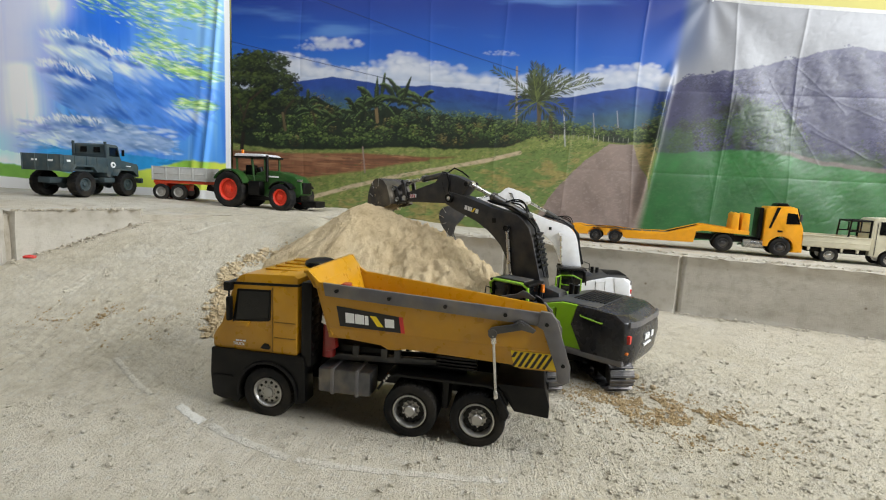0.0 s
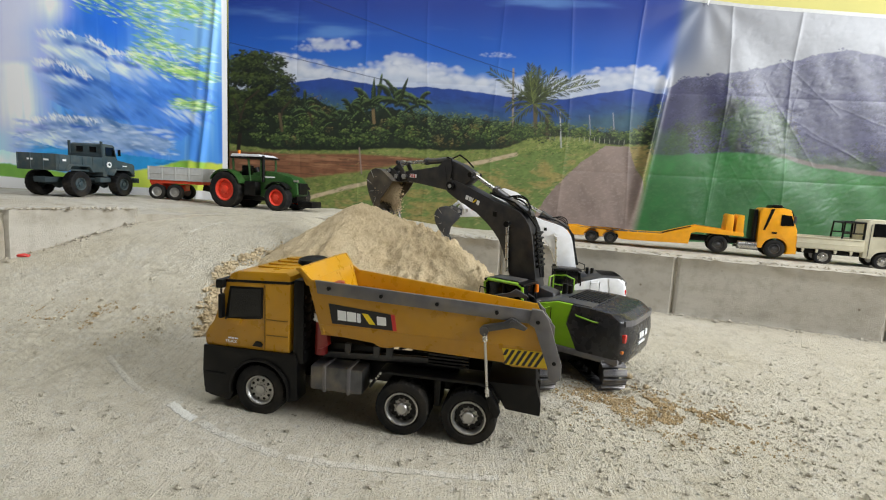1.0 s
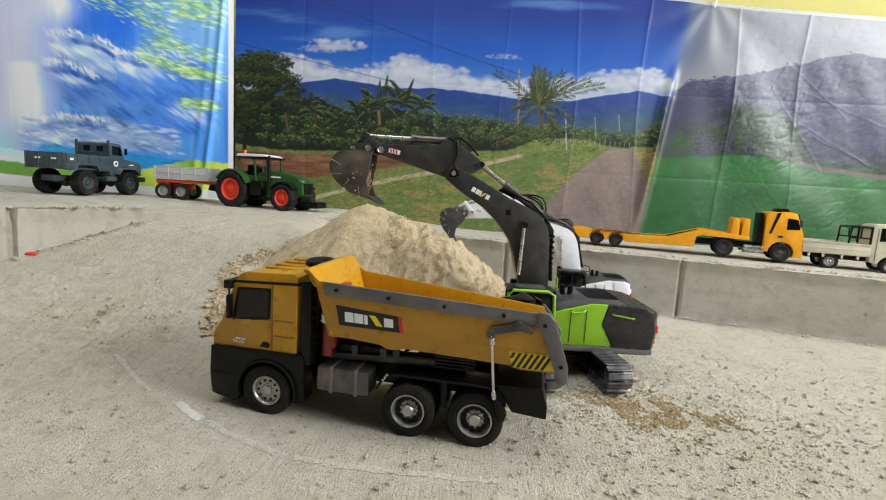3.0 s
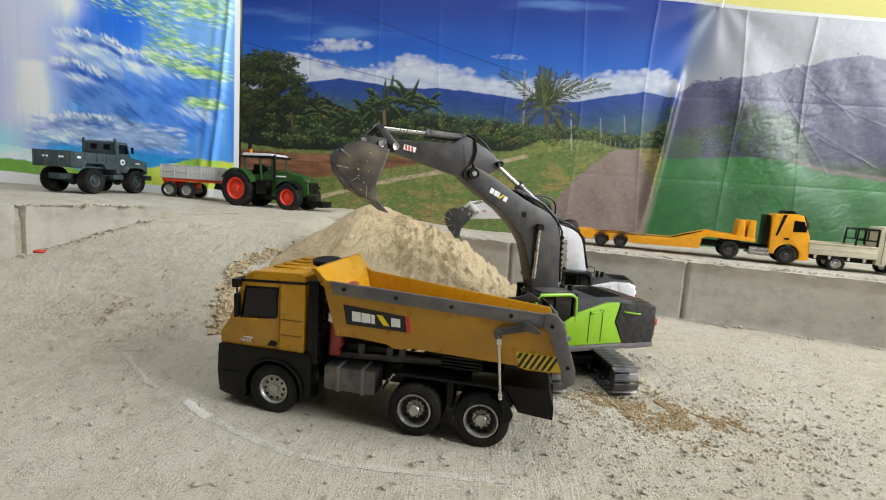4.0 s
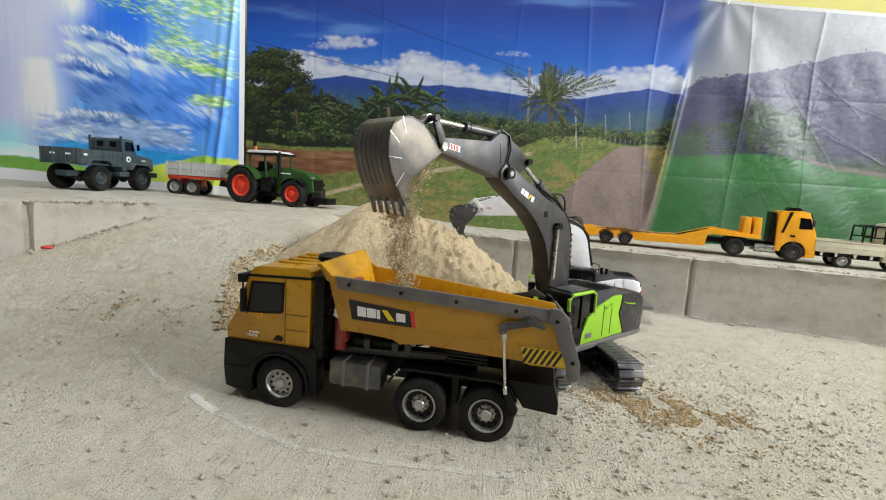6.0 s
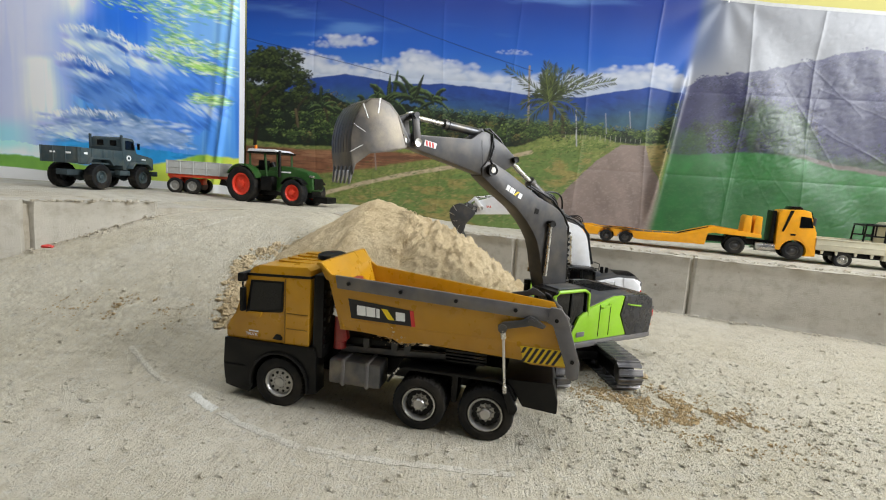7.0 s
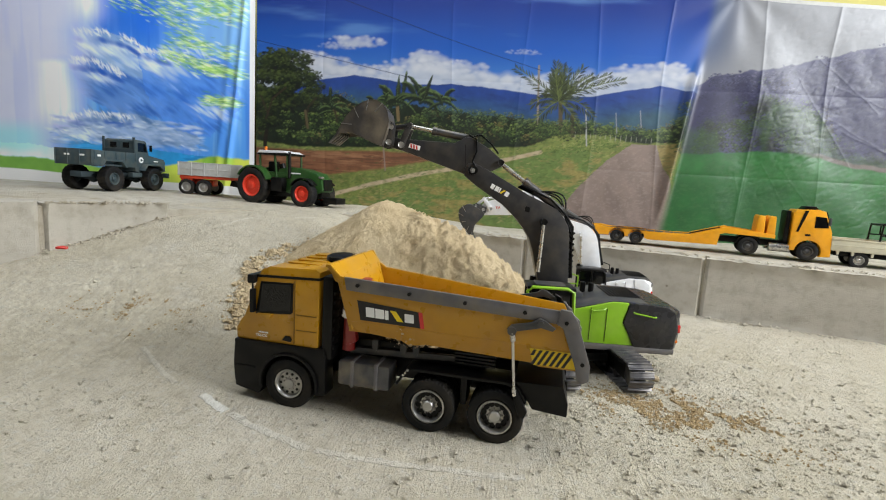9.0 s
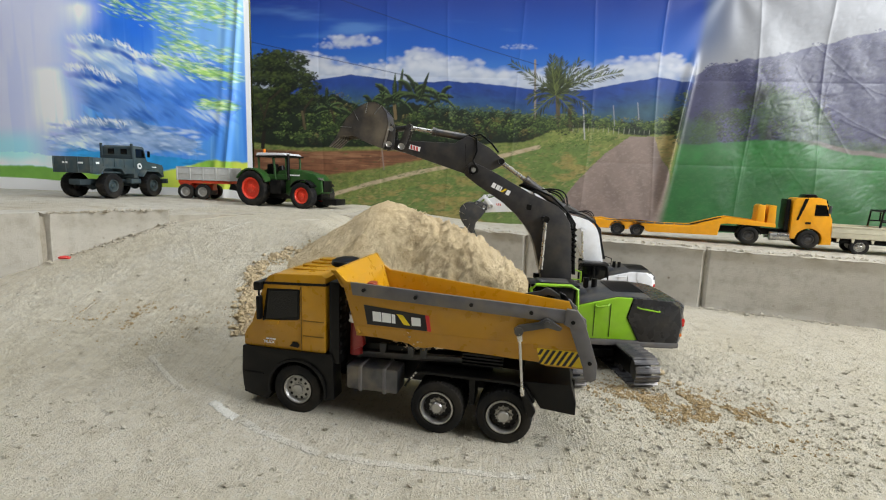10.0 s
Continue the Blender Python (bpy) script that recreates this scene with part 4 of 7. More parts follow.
    for k, dy in enumerate((-0.012, -0.005, 0.004, 0.011)):
        line = [(0.03, dy, 0.022 + 0.002 * k), (0.08, dy, 0.064), (0.115, dy, 0.088 + 0.002 * k), (0.145, dy, 0.098), (0.19, dy, 0.086 + 0.002 * k), (0.25, dy, 0.056 + 0.002 * k)]
        part("hose", Build().tube(line, 0.0022, 6), BLACK, boom)
    for k in range(7 if emblem else 0):
        x = 0.05 + 0.009 * k
        part("hose_clip", Build().box((x, 0, 0.040 + 0.0075 * k), (0.004, 0.030, 0.010), 0.001), BLACK, boom)
    for dy, up in ((0.006, 0.030), (-0.006, 0.024), (0.0, 0.018)):
        pts = [(0.145 + 0.075 * t, dy, 0.096 + up * math.sin(math.pi * t) - 0.020 * t) for t in [q / 10 for q in range(11)]]
        part("hose", Build().tube(pts, 0.0018, 6), BLACK, boom)
    st = [(0.186, 0.006), (0.176, 0.013), (0.157, 0.016), (0.052, 0.041), (0.034, 0.060), (0.022, 0.062), (-0.020, 0.052), (-0.052, 0.038), (-0.056, 0.028), (-0.046, 0.018), (-0.014, -0.010), (0.0, -0.014), (0.020, -0.012), (0.147, -0.007), (0.178, -0.008), (0.186, -0.003)]
    if not emblem:
        st = [(x, z * 1.35 + (0.010 if x > 0.05 and z > 0 else -0.010 if x > 0.05 else 0)) for x, z in st]
    stick = part("stick", Build().prism(st, -0.0155, 0.0155, 0.0015), arm, X, "straight dipper stick")
    for s in (1, -1):
        for k in range(3):
            x = 0.136 - 0.006 * k
            part("warning_stripe", Build().prism([(x, 0.004), (x - 0.0032, 0.004), (x - 0.0005, 0.012), (x + 0.0027, 0.012)], 0.0154 * s, 0.0161 * s), REDINK, stick)
        part("stripe_ground", Build().prism([(0.140, 0.003), (0.117, 0.004), (0.117, 0.013), (0.140, 0.0125)], 0.0153 * s, 0.0158 * s), WHITEINK, stick)
        part("stick_seam", Build().prism([(0.012, -0.012), (0.0115, -0.012), (0.030, 0.045), (0.0308, 0.045)], 0.0154 * s, 0.0158 * s), BLACK, stick)
        part("pin", Build().cyl((0.155, 0.015 * s, 0.003), (0.155, 0.0235 * s, 0.003), 0.0065, seg=14, bev=0.001), STEEL, stick)
        part("pin", Build().cyl((-0.050, 0.013 * s, 0.033), (-0.050, 0.022 * s, 0.033), 0.006, seg=14, bev=0.001), pins, stick)
    pts = [(0.03, 0.012, 0.066), (0.012, 0.017, 0.062), (0.004, 0.019, 0.040), (0.006, 0.019, 0.018), (-0.006, 0.02, 0.006)]
    part("hose", Build().tube(pts, 0.002, 6), BLACK, stick)
    part("hose", Build().tube([(0.028, -0.006, 0.064), (0.006, -0.006, 0.075), (-0.02, -0.004, 0.064), (-0.04, -0.004, 0.05)], 0.002, 6), BLACK, stick)
    # bucket: side cheeks, curved shell, lip and teeth
    W = 0.043
    back = [(0.106, 0.006), (0.094, 0.030), (0.084, 0.046), (0.069, 0.0625), (0.055, 0.073), (0.040, 0.079), (0.026, 0.080), (0.012, 0.073), (0.002, 0.060), (-0.002, 0.040), (0.002, 0.020), (0.010, -0.008)]
    inner = [(x + 0.0022 * (0.05 - x) * 20, z - 0.003) for x, z in back]
    cen = Vector((0.050, 0.028))
    inner = [tuple(Vector(p) + (cen - Vector(p)).normalized() * 0.0028) for p in back]
    shell = Build().prism(back + inner[::-1], -W, W, 0.0004)
    front = [(0.010, -0.010), (0.036, -0.002), (0.069, 0.013), (0.096, 0.011), (0.108, 0.000)]
    for s in (1, -1):
        shell.prism(back + front, (W - 0.003) * s, W * s, 0.0005)
    bucket = part("bucket", shell, bucket_paint if not emblem else WORNBUCKET, X, "toothed digging bucket with worn sides")
    for k in range(7):
        y = -0.036 + 0.012 * k
        rib = [tuple(Vector(p) - (cen - Vector(p)).normalized() * 0.0004) for p in back[1:9]]
        part("back_rib", Build().prism(rib + [tuple(Vector(p) + (cen - Vector(p)).normalized() * 0.001) for p in back[1:9]][::-1], y - 0.0008, y + 0.0008), CHARCOAL, bucket)
    for s in (1, -1):
        for k in range(4):
            p = Vector(back[1 + 2 * k])
            q = p + (cen - p).normalized() * 0.022
            part("cheek_line", Build().prism([tuple(p), tuple(p + Vector((0.0014, 0.001))), tuple(q + Vector((0.0014, 0.001))), tuple(q)], (W - 0.0005) * s, (W + 0.0005) * s), STEEL, bucket)
        part("ear", Build().prism([(0.010, -0.012), (-0.010, -0.008), (-0.013, 0.032), (-0.004, 0.041), (0.006, 0.05), (0.012, 0.02)], 0.017 * s, 0.021 * s, 0.001), bucket_paint, bucket)
        part("pin", Build().cyl((0, 0.015 * s, 0), (0, 0.0245 * s, 0), 0.006, seg=14, bev=0.001), STEEL, bucket)
        part("pin", Build().cyl((-0.004, 0.015 * s, 0.031), (-0.004, 0.0245 * s, 0.031), 0.005, seg=14, bev=0.001), STEEL, bucket)
    for k in range(5):
        y = -0.036 + 0.018 * k
        part("tooth", Build().prism([(0.098, 0.017), (0.104, 0.011), (0.120, -0.009), (0.118, -0.010), (0.098, 0.008)], y - 0.004, y + 0.004, 0.0008), DARKSTEEL, bucket)
    # rams
    pieces = {"house": house, "boom": boom, "stick": stick, "bucket": bucket}
    for nm, blen, br, rlen, rr, ys in (("lift", 0.085, 0.0065, 0.105, 0.0038, (0.0245, -0.0245)), ("crowd", 0.105, 0.0085, 0.11, 0.0048, (0,)), ("curl", 0.075, 0.0075, 0.10, 0.0042, (0,))):
        b, rd = Build(), Build()
        for y in ys:
            b.cyl((0.0, y, 0), (blen, y, 0), br, seg=16)
            b.cyl((blen - 0.008, y, 0), (blen, y, 0), br * 1.2, seg=16, bev=0.0008)
            b.cyl((0, y - br, 0), (0, y + br, 0), br * 0.9, seg=14)
            rd.cyl((0.0, y, 0), (rlen, y, 0), rr, seg=14)
            rd.cyl((0, y - rr * 1.5, 0), (0, y + rr * 1.5, 0), rr * 1.7, seg=14)
        pieces[nm + "_barrel"] = part("ram_barrel", b, DARKSTEEL if nm != "lift" else BLACK, X)
        pieces[nm + "_rod"] = part("ram_rod", rd, STEEL, X, "polished steel ram rod")
    rk = Build()
    for s in (1, -1):
        rk.prism([(-0.006, -0.004), (-0.006, 0.004), (0.0, 0.007), (0.040, 0.006), (0.047, 0.004), (0.047, -0.004), (0.040, -0.006), (0.0, -0.007)], 0.017 * s, 0.021 * s, 0.001)
    rk.cyl((0.043, -0.024, 0), (0.043, 0.024, 0), 0.005, seg=14)
    pieces["rocker"] = part("rocker", rk, arm, X)
    lk = Build().box((0.018, 0, 0), (0.040, 0.018, 0.010), 0.003)
    pieces["link"] = part("link", lk, arm, X)
    for k, mm in arm_poses(*[radians(v) for v in angles]).items():
        pieces[k].matrix_local = mm
    return pieces


DIGGER_AT = (0.298, 0.3459, 0.0)
DIGGER = build_excavator("excavator", pose(*DIGGER_AT), "lime green and charcoal model excavator with a dark grey arm", HOUSEBLACK, GREEN, GREEN, ARMGREY, BLACK, GREEN, 100, (144, 35, -4, -28), ARMGREY, True)
build_excavator("excavator", pose(0.465, 0.767, 0.0, 0, 0, 0) @ Matrix.Diagonal((0.838, 0.838, 0.838, 1)), "white model excavator with a charcoal bucket beside the wall", WHITE, WHITE, BLACK, WHITE, WHITE, BLACK, 96, (177.5, 40, -2.5, -74), CHARCOAL, False)


# ---- models parked on the ledge ----
def simple_wheel(parent, x, y, z, side, r, w, rim_r, rim_mat, lugs=0, lug=0.001, cache={}):
    key = (r, w, rim_r, rim_mat.name)
    if key not in cache:
        cache[key] = (mesh_of("tyre", tyre_build(r, w, rim_r, lugs, lug), RUBBER), mesh_of("rim", rim_build(rim_r * 0.98, w / 2 * 0.86, w * 0.3, hub=0.35, nuts=6), rim_mat))
    t, rm = cache[key]
    return add_wheel(parent, x, y, z, side, t, rm, None, 13)


def build_low_loader():
    base = Matrix.Translation((0.774, 1.05, 0.187)) @ Matrix.Rotation(radians(-19.4), 4, "Z") @ Matrix.Translation((0, 0.055, 0))
    T = thing("lowbed_trailer", base, "orange-yellow model lowbed trailer parked on the ledge", "trailer")
    bed = Build()
    top = [(-0.349, 0.050), (-0.330, 0.053), (-0.285, 0.057), (-0.255, 0.052), (-0.074, 0.049), (0.020, 0.052), (0.060, 0.066), (0.110, 0.082), (0.130, 0.087), (0.268, 0.074), (0.268, 0.062), (0.130, 0.066), (0.112, 0.062), (0.106, 0.024), (-0.110, 0.020)]
    top += arc(-0.150, 0.024, 0.028, 0, 180, 8) + arc(-0.217, 0.024, 0.028, 0, 180, 8) + [(-0.300, 0.022), (-0.349, 0.036)]
    for s in (1, -1):
        bed.prism(top, 0.043 * s, 0.055 * s, 0.001)
    bed.box((-0.12, 0, 0.042), (0.44, 0.09, 0.008))
    bed.prism([(0.10, 0.07), (0.13, 0.082), (0.268, 0.07), (0.268, 0.062), (0.13, 0.066)], -0.045, 0.045)
    body = part("bed", bed, ORANGEYELLOW, T)
    for k in range(12):
        part("plank", Build().box((-0.30 + 0.032 * k, 0, 0.0475), (0.028, 0.088, 0.003), 0.0006), DARKSTEEL, body)
    for x in (0.225, 0.255):
        part("loading_ramp", Build().prism([(x - 0.012, 0.07), (x - 0.010, 0.128), (x - 0.004, 0.134), (x + 0.010, 0.132), (x + 0.012, 0.07)], -0.050, 0.050, 0.002), ORANGEYELLOW, T, "folded yellow loading ramp")
    part("edge_strip", Build().prism([(0.02, 0.054), (0.11, 0.084), (0.11, 0.086), (0.018, 0.057)], -0.056, -0.04), BLACK, T)
    for x in (-0.217, -0.150):
        for s in (1, -1):
            simple_wheel(T, x, 0.044 * s, 0.0225, s, 0.0225, 0.020, 0.012, DARKSTEEL, 20, 0.0006)
    U = thing("truck_tractor", base, "orange-yellow model truck tractor on the ledge", "truck")
    cab = Build().prism([(0.309, 0.030), (0.307, 0.150), (0.316, 0.160), (0.372, 0.163), (0.390, 0.158), (0.404, 0.118), (0.413, 0.095), (0.416, 0.060), (0.418, 0.018), (0.386, 0.016)] + arc(0.358, 0.030, 0.035, -15, 180, 12) + [(0.318, 0.030)], -0.055, 0.055, 0.003)
    c = part("cab", cab, ORANGEYELLOW, U)
    for s in (1, -1):
        part("side_window", Build().prism([(0.366, 0.142), (0.393, 0.140), (0.403, 0.108), (0.366, 0.106)], 0.054 * s, 0.056 * s), GLASS, c)
        part("door_handle", Build().box((0.352, 0.0555 * s, 0.082), (0.014, 0.002, 0.006), 0.001), BLACK, c)
        part("mirror", Build().box((0.402, 0.061 * s, 0.128), (0.008, 0.008, 0.024), 0.002), CHARCOAL, c)
        part("side_trim", Build().prism([(0.336, 0.158), (0.346, 0.159), (0.326, 0.090), (0.320, 0.090)], 0.0545 * s, 0.0563 * s), BLACK, c)
    part("windscreen", Build().prism([(0.392, 0.156), (0.406, 0.116), (0.409, 0.117), (0.395, 0.157)], -0.046, 0.046), GLASS, c)
    part("roof_fairing", Build().prism([(0.335, 0.161), (0.342, 0.172), (0.366, 0.173), (0.374, 0.163)], -0.040, 0.040, 0.002), BLACK, c)
    part("exhaust_stack", Build().box((0.297, 0.0, 0.105), (0.012, 0.09, 0.10), 0.003), BLACK, U)
    ch = Build().box((0.25, 0, 0.045), (0.30, 0.040, 0.020), 0.002)
    ch.box((0.20, 0, 0.060), (0.06, 0.06, 0.010), 0.002)
    for s in (1, -1):
        ch.prism(arc(0.196, 0.030, 0.036, 10, 170, 10) + arc(0.196, 0.030, 0.033, 170, 10, 10), 0.025 * s, 0.053 * s)
    part("chassis", ch, BLACK, U)
    for s in (1, -1):
        part("fuel_tank", Build().cyl((0.255, 0.040 * s, 0.034), (0.312, 0.040 * s, 0.034), 0.0135, seg=18, bev=0.002), STEEL, U)
        for x in (0.196, 0.358):
            simple_wheel(U, x, 0.043 * s, 0.030, s, 0.030, 0.022, 0.016, DARKSTEEL, 24, 0.0007)


def build_pickup():
    base = Matrix.Translation((0.774, 1.05, 0.180)) @ Matrix.Rotation(radians(-19.4), 4, "Z") @ Matrix.Translation((0, 0.055, 0))
    T = thing("pickup_truck", base, "cream model flatbed pickup parked on the ledge", "pickup truck")
    bed = Build()
    bed.box((0.502, 0, 0.050), (0.17, 0.108, 0.005))
    bed = part("cargo_bed", bed, CREAM, T)
    for s in (1, -1):
        part("side_board", Build().box((0.502, 0.054 * s, 0.067), (0.172, 0.005, 0.036), 0.0012), CREAM, bed)
        part("top_rail", Build().box((0.502, 0.0555 * s, 0.084), (0.174, 0.006, 0.004), 0.001), CREAM, bed)
        part("board_rib", Build().box((0.502, 0.0555 * s, 0.066), (0.172, 0.004, 0.003), 0.001), CREAM, bed)
    part("tailboard", Build().box((0.418, 0, 0.067), (0.005, 0.112, 0.036), 0.0012), CREAM, bed)
    part("under_beam", Build().box((0.55, 0, 0.038), (0.24, 0.06, 0.014), 0.002), BLACK, T)
    for x in (0.435, 0.472, 0.520, 0.560):
        for s in (1, -1):
            part("bed_bracket", Build().prism([(x - 0.004, 0.05), (x + 0.004, 0.05), (x + 0.002, 0.036), (x - 0.002, 0.036)], 0.046 * s, 0.055 * s), CREAM, T)
    cab = Build().prism([(0.588, 0.032), (0.588, 0.140), (0.596, 0.148), (0.650, 0.150), (0.664, 0.146), (0.688, 0.100), (0.698, 0.085), (0.700, 0.036), (0.665, 0.030)] + arc(0.640, 0.024, 0.031, 12, 168, 10) + [(0.606, 0.030)], -0.053, 0.053, 0.003)
    cab = part("cab", cab, CREAM, T)
    for s in (1, -1):
        part("side_window", Build().prism([(0.606, 0.138), (0.654, 0.139), (0.674, 0.100), (0.606, 0.098)], 0.0525 * s, 0.054 * s), GLASS, cab)
        part("door_seam", Build().box((0.600, 0.0535 * s, 0.085), (0.0012, 0.001, 0.10)), CHARCOAL, cab)
        for x in (0.490, 0.640):
            simple_wheel(T, x, 0.044 * s, 0.024, s, 0.0245, 0.020, 0.014, STEEL, 26, 0.0006)
    part("windscreen", Build().prism([(0.6655, 0.143), (0.6875, 0.101), (0.690, 0.102), (0.668, 0.1445)], -0.044, 0.044), GLASS, cab)
    rack = Build().tube([(0.585, -0.05, 0.086), (0.585, -0.05, 0.138), (0.585, 0.05, 0.138), (0.585, 0.05, 0.086)], 0.003)
    for s in (1, -1):
        rack.tube([(0.585, 0.05 * s, 0.138), (0.535, 0.05 * s, 0.136), (0.532, 0.05 * s, 0.086)], 0.003)
        rack.tube([(0.585, 0.05 * s, 0.104), (0.534, 0.05 * s, 0.104)], 0.0022)
        rack.tube([(0.56, 0.05 * s, 0.137), (0.56, 0.05 * s, 0.104)], 0.0022)
    rack.tube([(0.535, -0.05, 0.136), (0.535, 0.05, 0.136)], 0.003)
    part("headboard_rack", rack, BLACK, T, "black tubular rack behind the cab")


def build_tractor():
    T = thing("tractor", Matrix.Translation((-1.163, 1.23, 0.2365)) @ Matrix.Rotation(radians(-15), 4, "Z") @ Matrix.Diagonal((1.08, 1.08, 1.08, 1)) @ Matrix.Translation((0, 0.075, 0)), "deep green model farm tractor with orange-red wheels", "tractor")
    b = Build().prism([(0.395, 0.060), (0.395, 0.130), (0.440, 0.140), (0.500, 0.136), (0.560, 0.122), (0.584, 0.100), (0.588, 0.060), (0.570, 0.050), (0.44, 0.045)], -0.034, 0.034, 0.006)
    hood = part("hood", b, TRACTORGREEN, T, "green rounded engine hood")
    part("grille", Build().box((0.587, 0, 0.082), (0.006, 0.050, 0.040), 0.002), BLACK, hood)
    part("nose_light", Build().box((0.580, -0.030, 0.108), (0.018, 0.010, 0.008), 0.002), STEEL, hood)
    part("hood_mark", Build().box((0.47, -0.0345, 0.118), (0.05, 0.001, 0.005)), WHITEINK, hood)
    ch = Build().box((0.43, 0, 0.050), (0.30, 0.050, 0.036), 0.004)
    ch.cyl((0.306, -0.05, 0.066), (0.306, 0.05, 0.066), 0.012)
    ch.cyl((0.526, -0.05, 0.048), (0.526, 0.05, 0.048), 0.008)
    ch.box((0.410, -0.048, 0.075), (0.05, 0.03, 0.05), 0.005)
    part("chassis", ch, BLACK, T)
    cab = Build()
    for x0, x1 in ((0.322, 0.318), (0.395, 0.385), (0.442, 0.440)):
        for s in (1, -1):
            cab.tube([(x0, 0.040 * s, 0.100), (x1, 0.040 * s, 0.186)], 0.004, 6)
    cab.box((0.385, 0, 0.110), (0.12, 0.08, 0.02), 0.003)
    cab = part("cab_frame", cab, TRACTORGREEN, T)
    part("cab_roof", Build().prism([(0.310, 0.184), (0.318, 0.196), (0.430, 0.196), (0.452, 0.186)], -0.048, 0.048, 0.003), WHITE, cab, "white cab roof")
    part("roof_edge", Build().prism([(0.310, 0.180), (0.310, 0.186), (0.452, 0.188), (0.452, 0.181)], -0.049, 0.049, 0.001), BLACK, cab)
    part("seat", Build().box((0.35, 0, 0.135), (0.03, 0.034, 0.045), 0.006), BLACK, cab)
    part("steering_column", Build().cyl((0.40, 0, 0.11), (0.385, 0, 0.148), 0.010, 0.013, 12), BLACK, cab)
    part("beacon", Build().cyl((0.345, -0.04, 0.196), (0.345, -0.04, 0.209), 0.005, seg=12), AMBER, cab)
    part("exhaust", Build().cyl((0.450, -0.040, 0.10), (0.450, -0.040, 0.192), 0.005, seg=12), BLACK, T)
    for s in (1, -1):
        part("fender", Build().prism(arc(0.306, 0.066, 0.074, 20, 150, 12) + arc(0.306, 0.066, 0.069, 150, 20, 12), 0.036 * s, 0.074 * s, 0.001), TRACTORGREEN, T)
        part("front_fender", Build().prism(arc(0.526, 0.048, 0.056, 35, 150, 10) + arc(0.526, 0.048, 0.053, 150, 35, 10), 0.040 * s, 0.072 * s, 0.001), BLACK, T)
        simple_wheel(T, 0.306, 0.056 * s, 0.066, s, 0.066, 0.038, 0.039, WHEELRED, 18, 0.0022)
        simple_wheel(T, 0.526, 0.056 * s, 0.048, s, 0.048, 0.034, 0.028, WHEELRED, 18, 0.0018)
    part("front_weight", Build().box((0.615, 0, 0.028), (0.06, 0.060, 0.022), 0.004), BLACK, T)


def build_farm_trailer():
    T = thing("farm_trailer", Matrix.Translation((-1.178, 1.275, 0.2505)) @ Matrix.Rotation(radians(5.8), 4, "Z") @ Matrix.Diagonal((0.87, 0.87, 0.87, 1)), "grey and red model farm trailer hitched behind the tractor", "trailer")
    fr = Build().box((0.100, 0, 0.084), (0.24, 0.13, 0.014), 0.002)
    fr.prism([(-0.02, 0.078), (-0.01, 0.055), (0.02, 0.05), (0.04, 0.078)], -0.06, 0.06, 0.002)
    fr.box((0.053, 0, 0.058), (0.14, 0.05, 0.03), 0.003)
    part("frame", fr, TRAILERRED, T, "orange-red trailer frame")
    part("drawbar", Build().prism([(0.21, 0.085), (0.255, 0.055), (0.285, 0.045), (0.285, 0.038), (0.20, 0.05)], -0.02, 0.02, 0.002), BLACK, T)
    tub = Build()
    for s in (1, -1):
        tub.box((0.100, 0.068 * s, 0.122), (0.25, 0.004, 0.062), 0.001)
    for x in (-0.024, 0.224):
        tub.box((x, 0, 0.122), (0.004, 0.138, 0.062), 0.001)
    tub.box((0.100, 0, 0.094), (0.25, 0.13, 0.004))
    tub = part("body", tub, TRAILERGREY, T, "light grey ribbed trailer body")
    for s in (1, -1):
        for k in range(5):
            part("post", Build().box((-0.022 + 0.061 * k, 0.0708 * s, 0.122), (0.006, 0.004, 0.064), 0.001), TRAILERGREY, tub)
        for z in (0.094, 0.122, 0.152):
            part("board_edge", Build().box((0.100, 0.0705 * s, z), (0.252, 0.003, 0.004), 0.0008), TRAILERGREY, tub)
        for x in (0.013, 0.094):
            simple_wheel(T, x, 0.058 * s, 0.037, s, 0.037, 0.026, 0.022, RIM, 24, 0.0008)


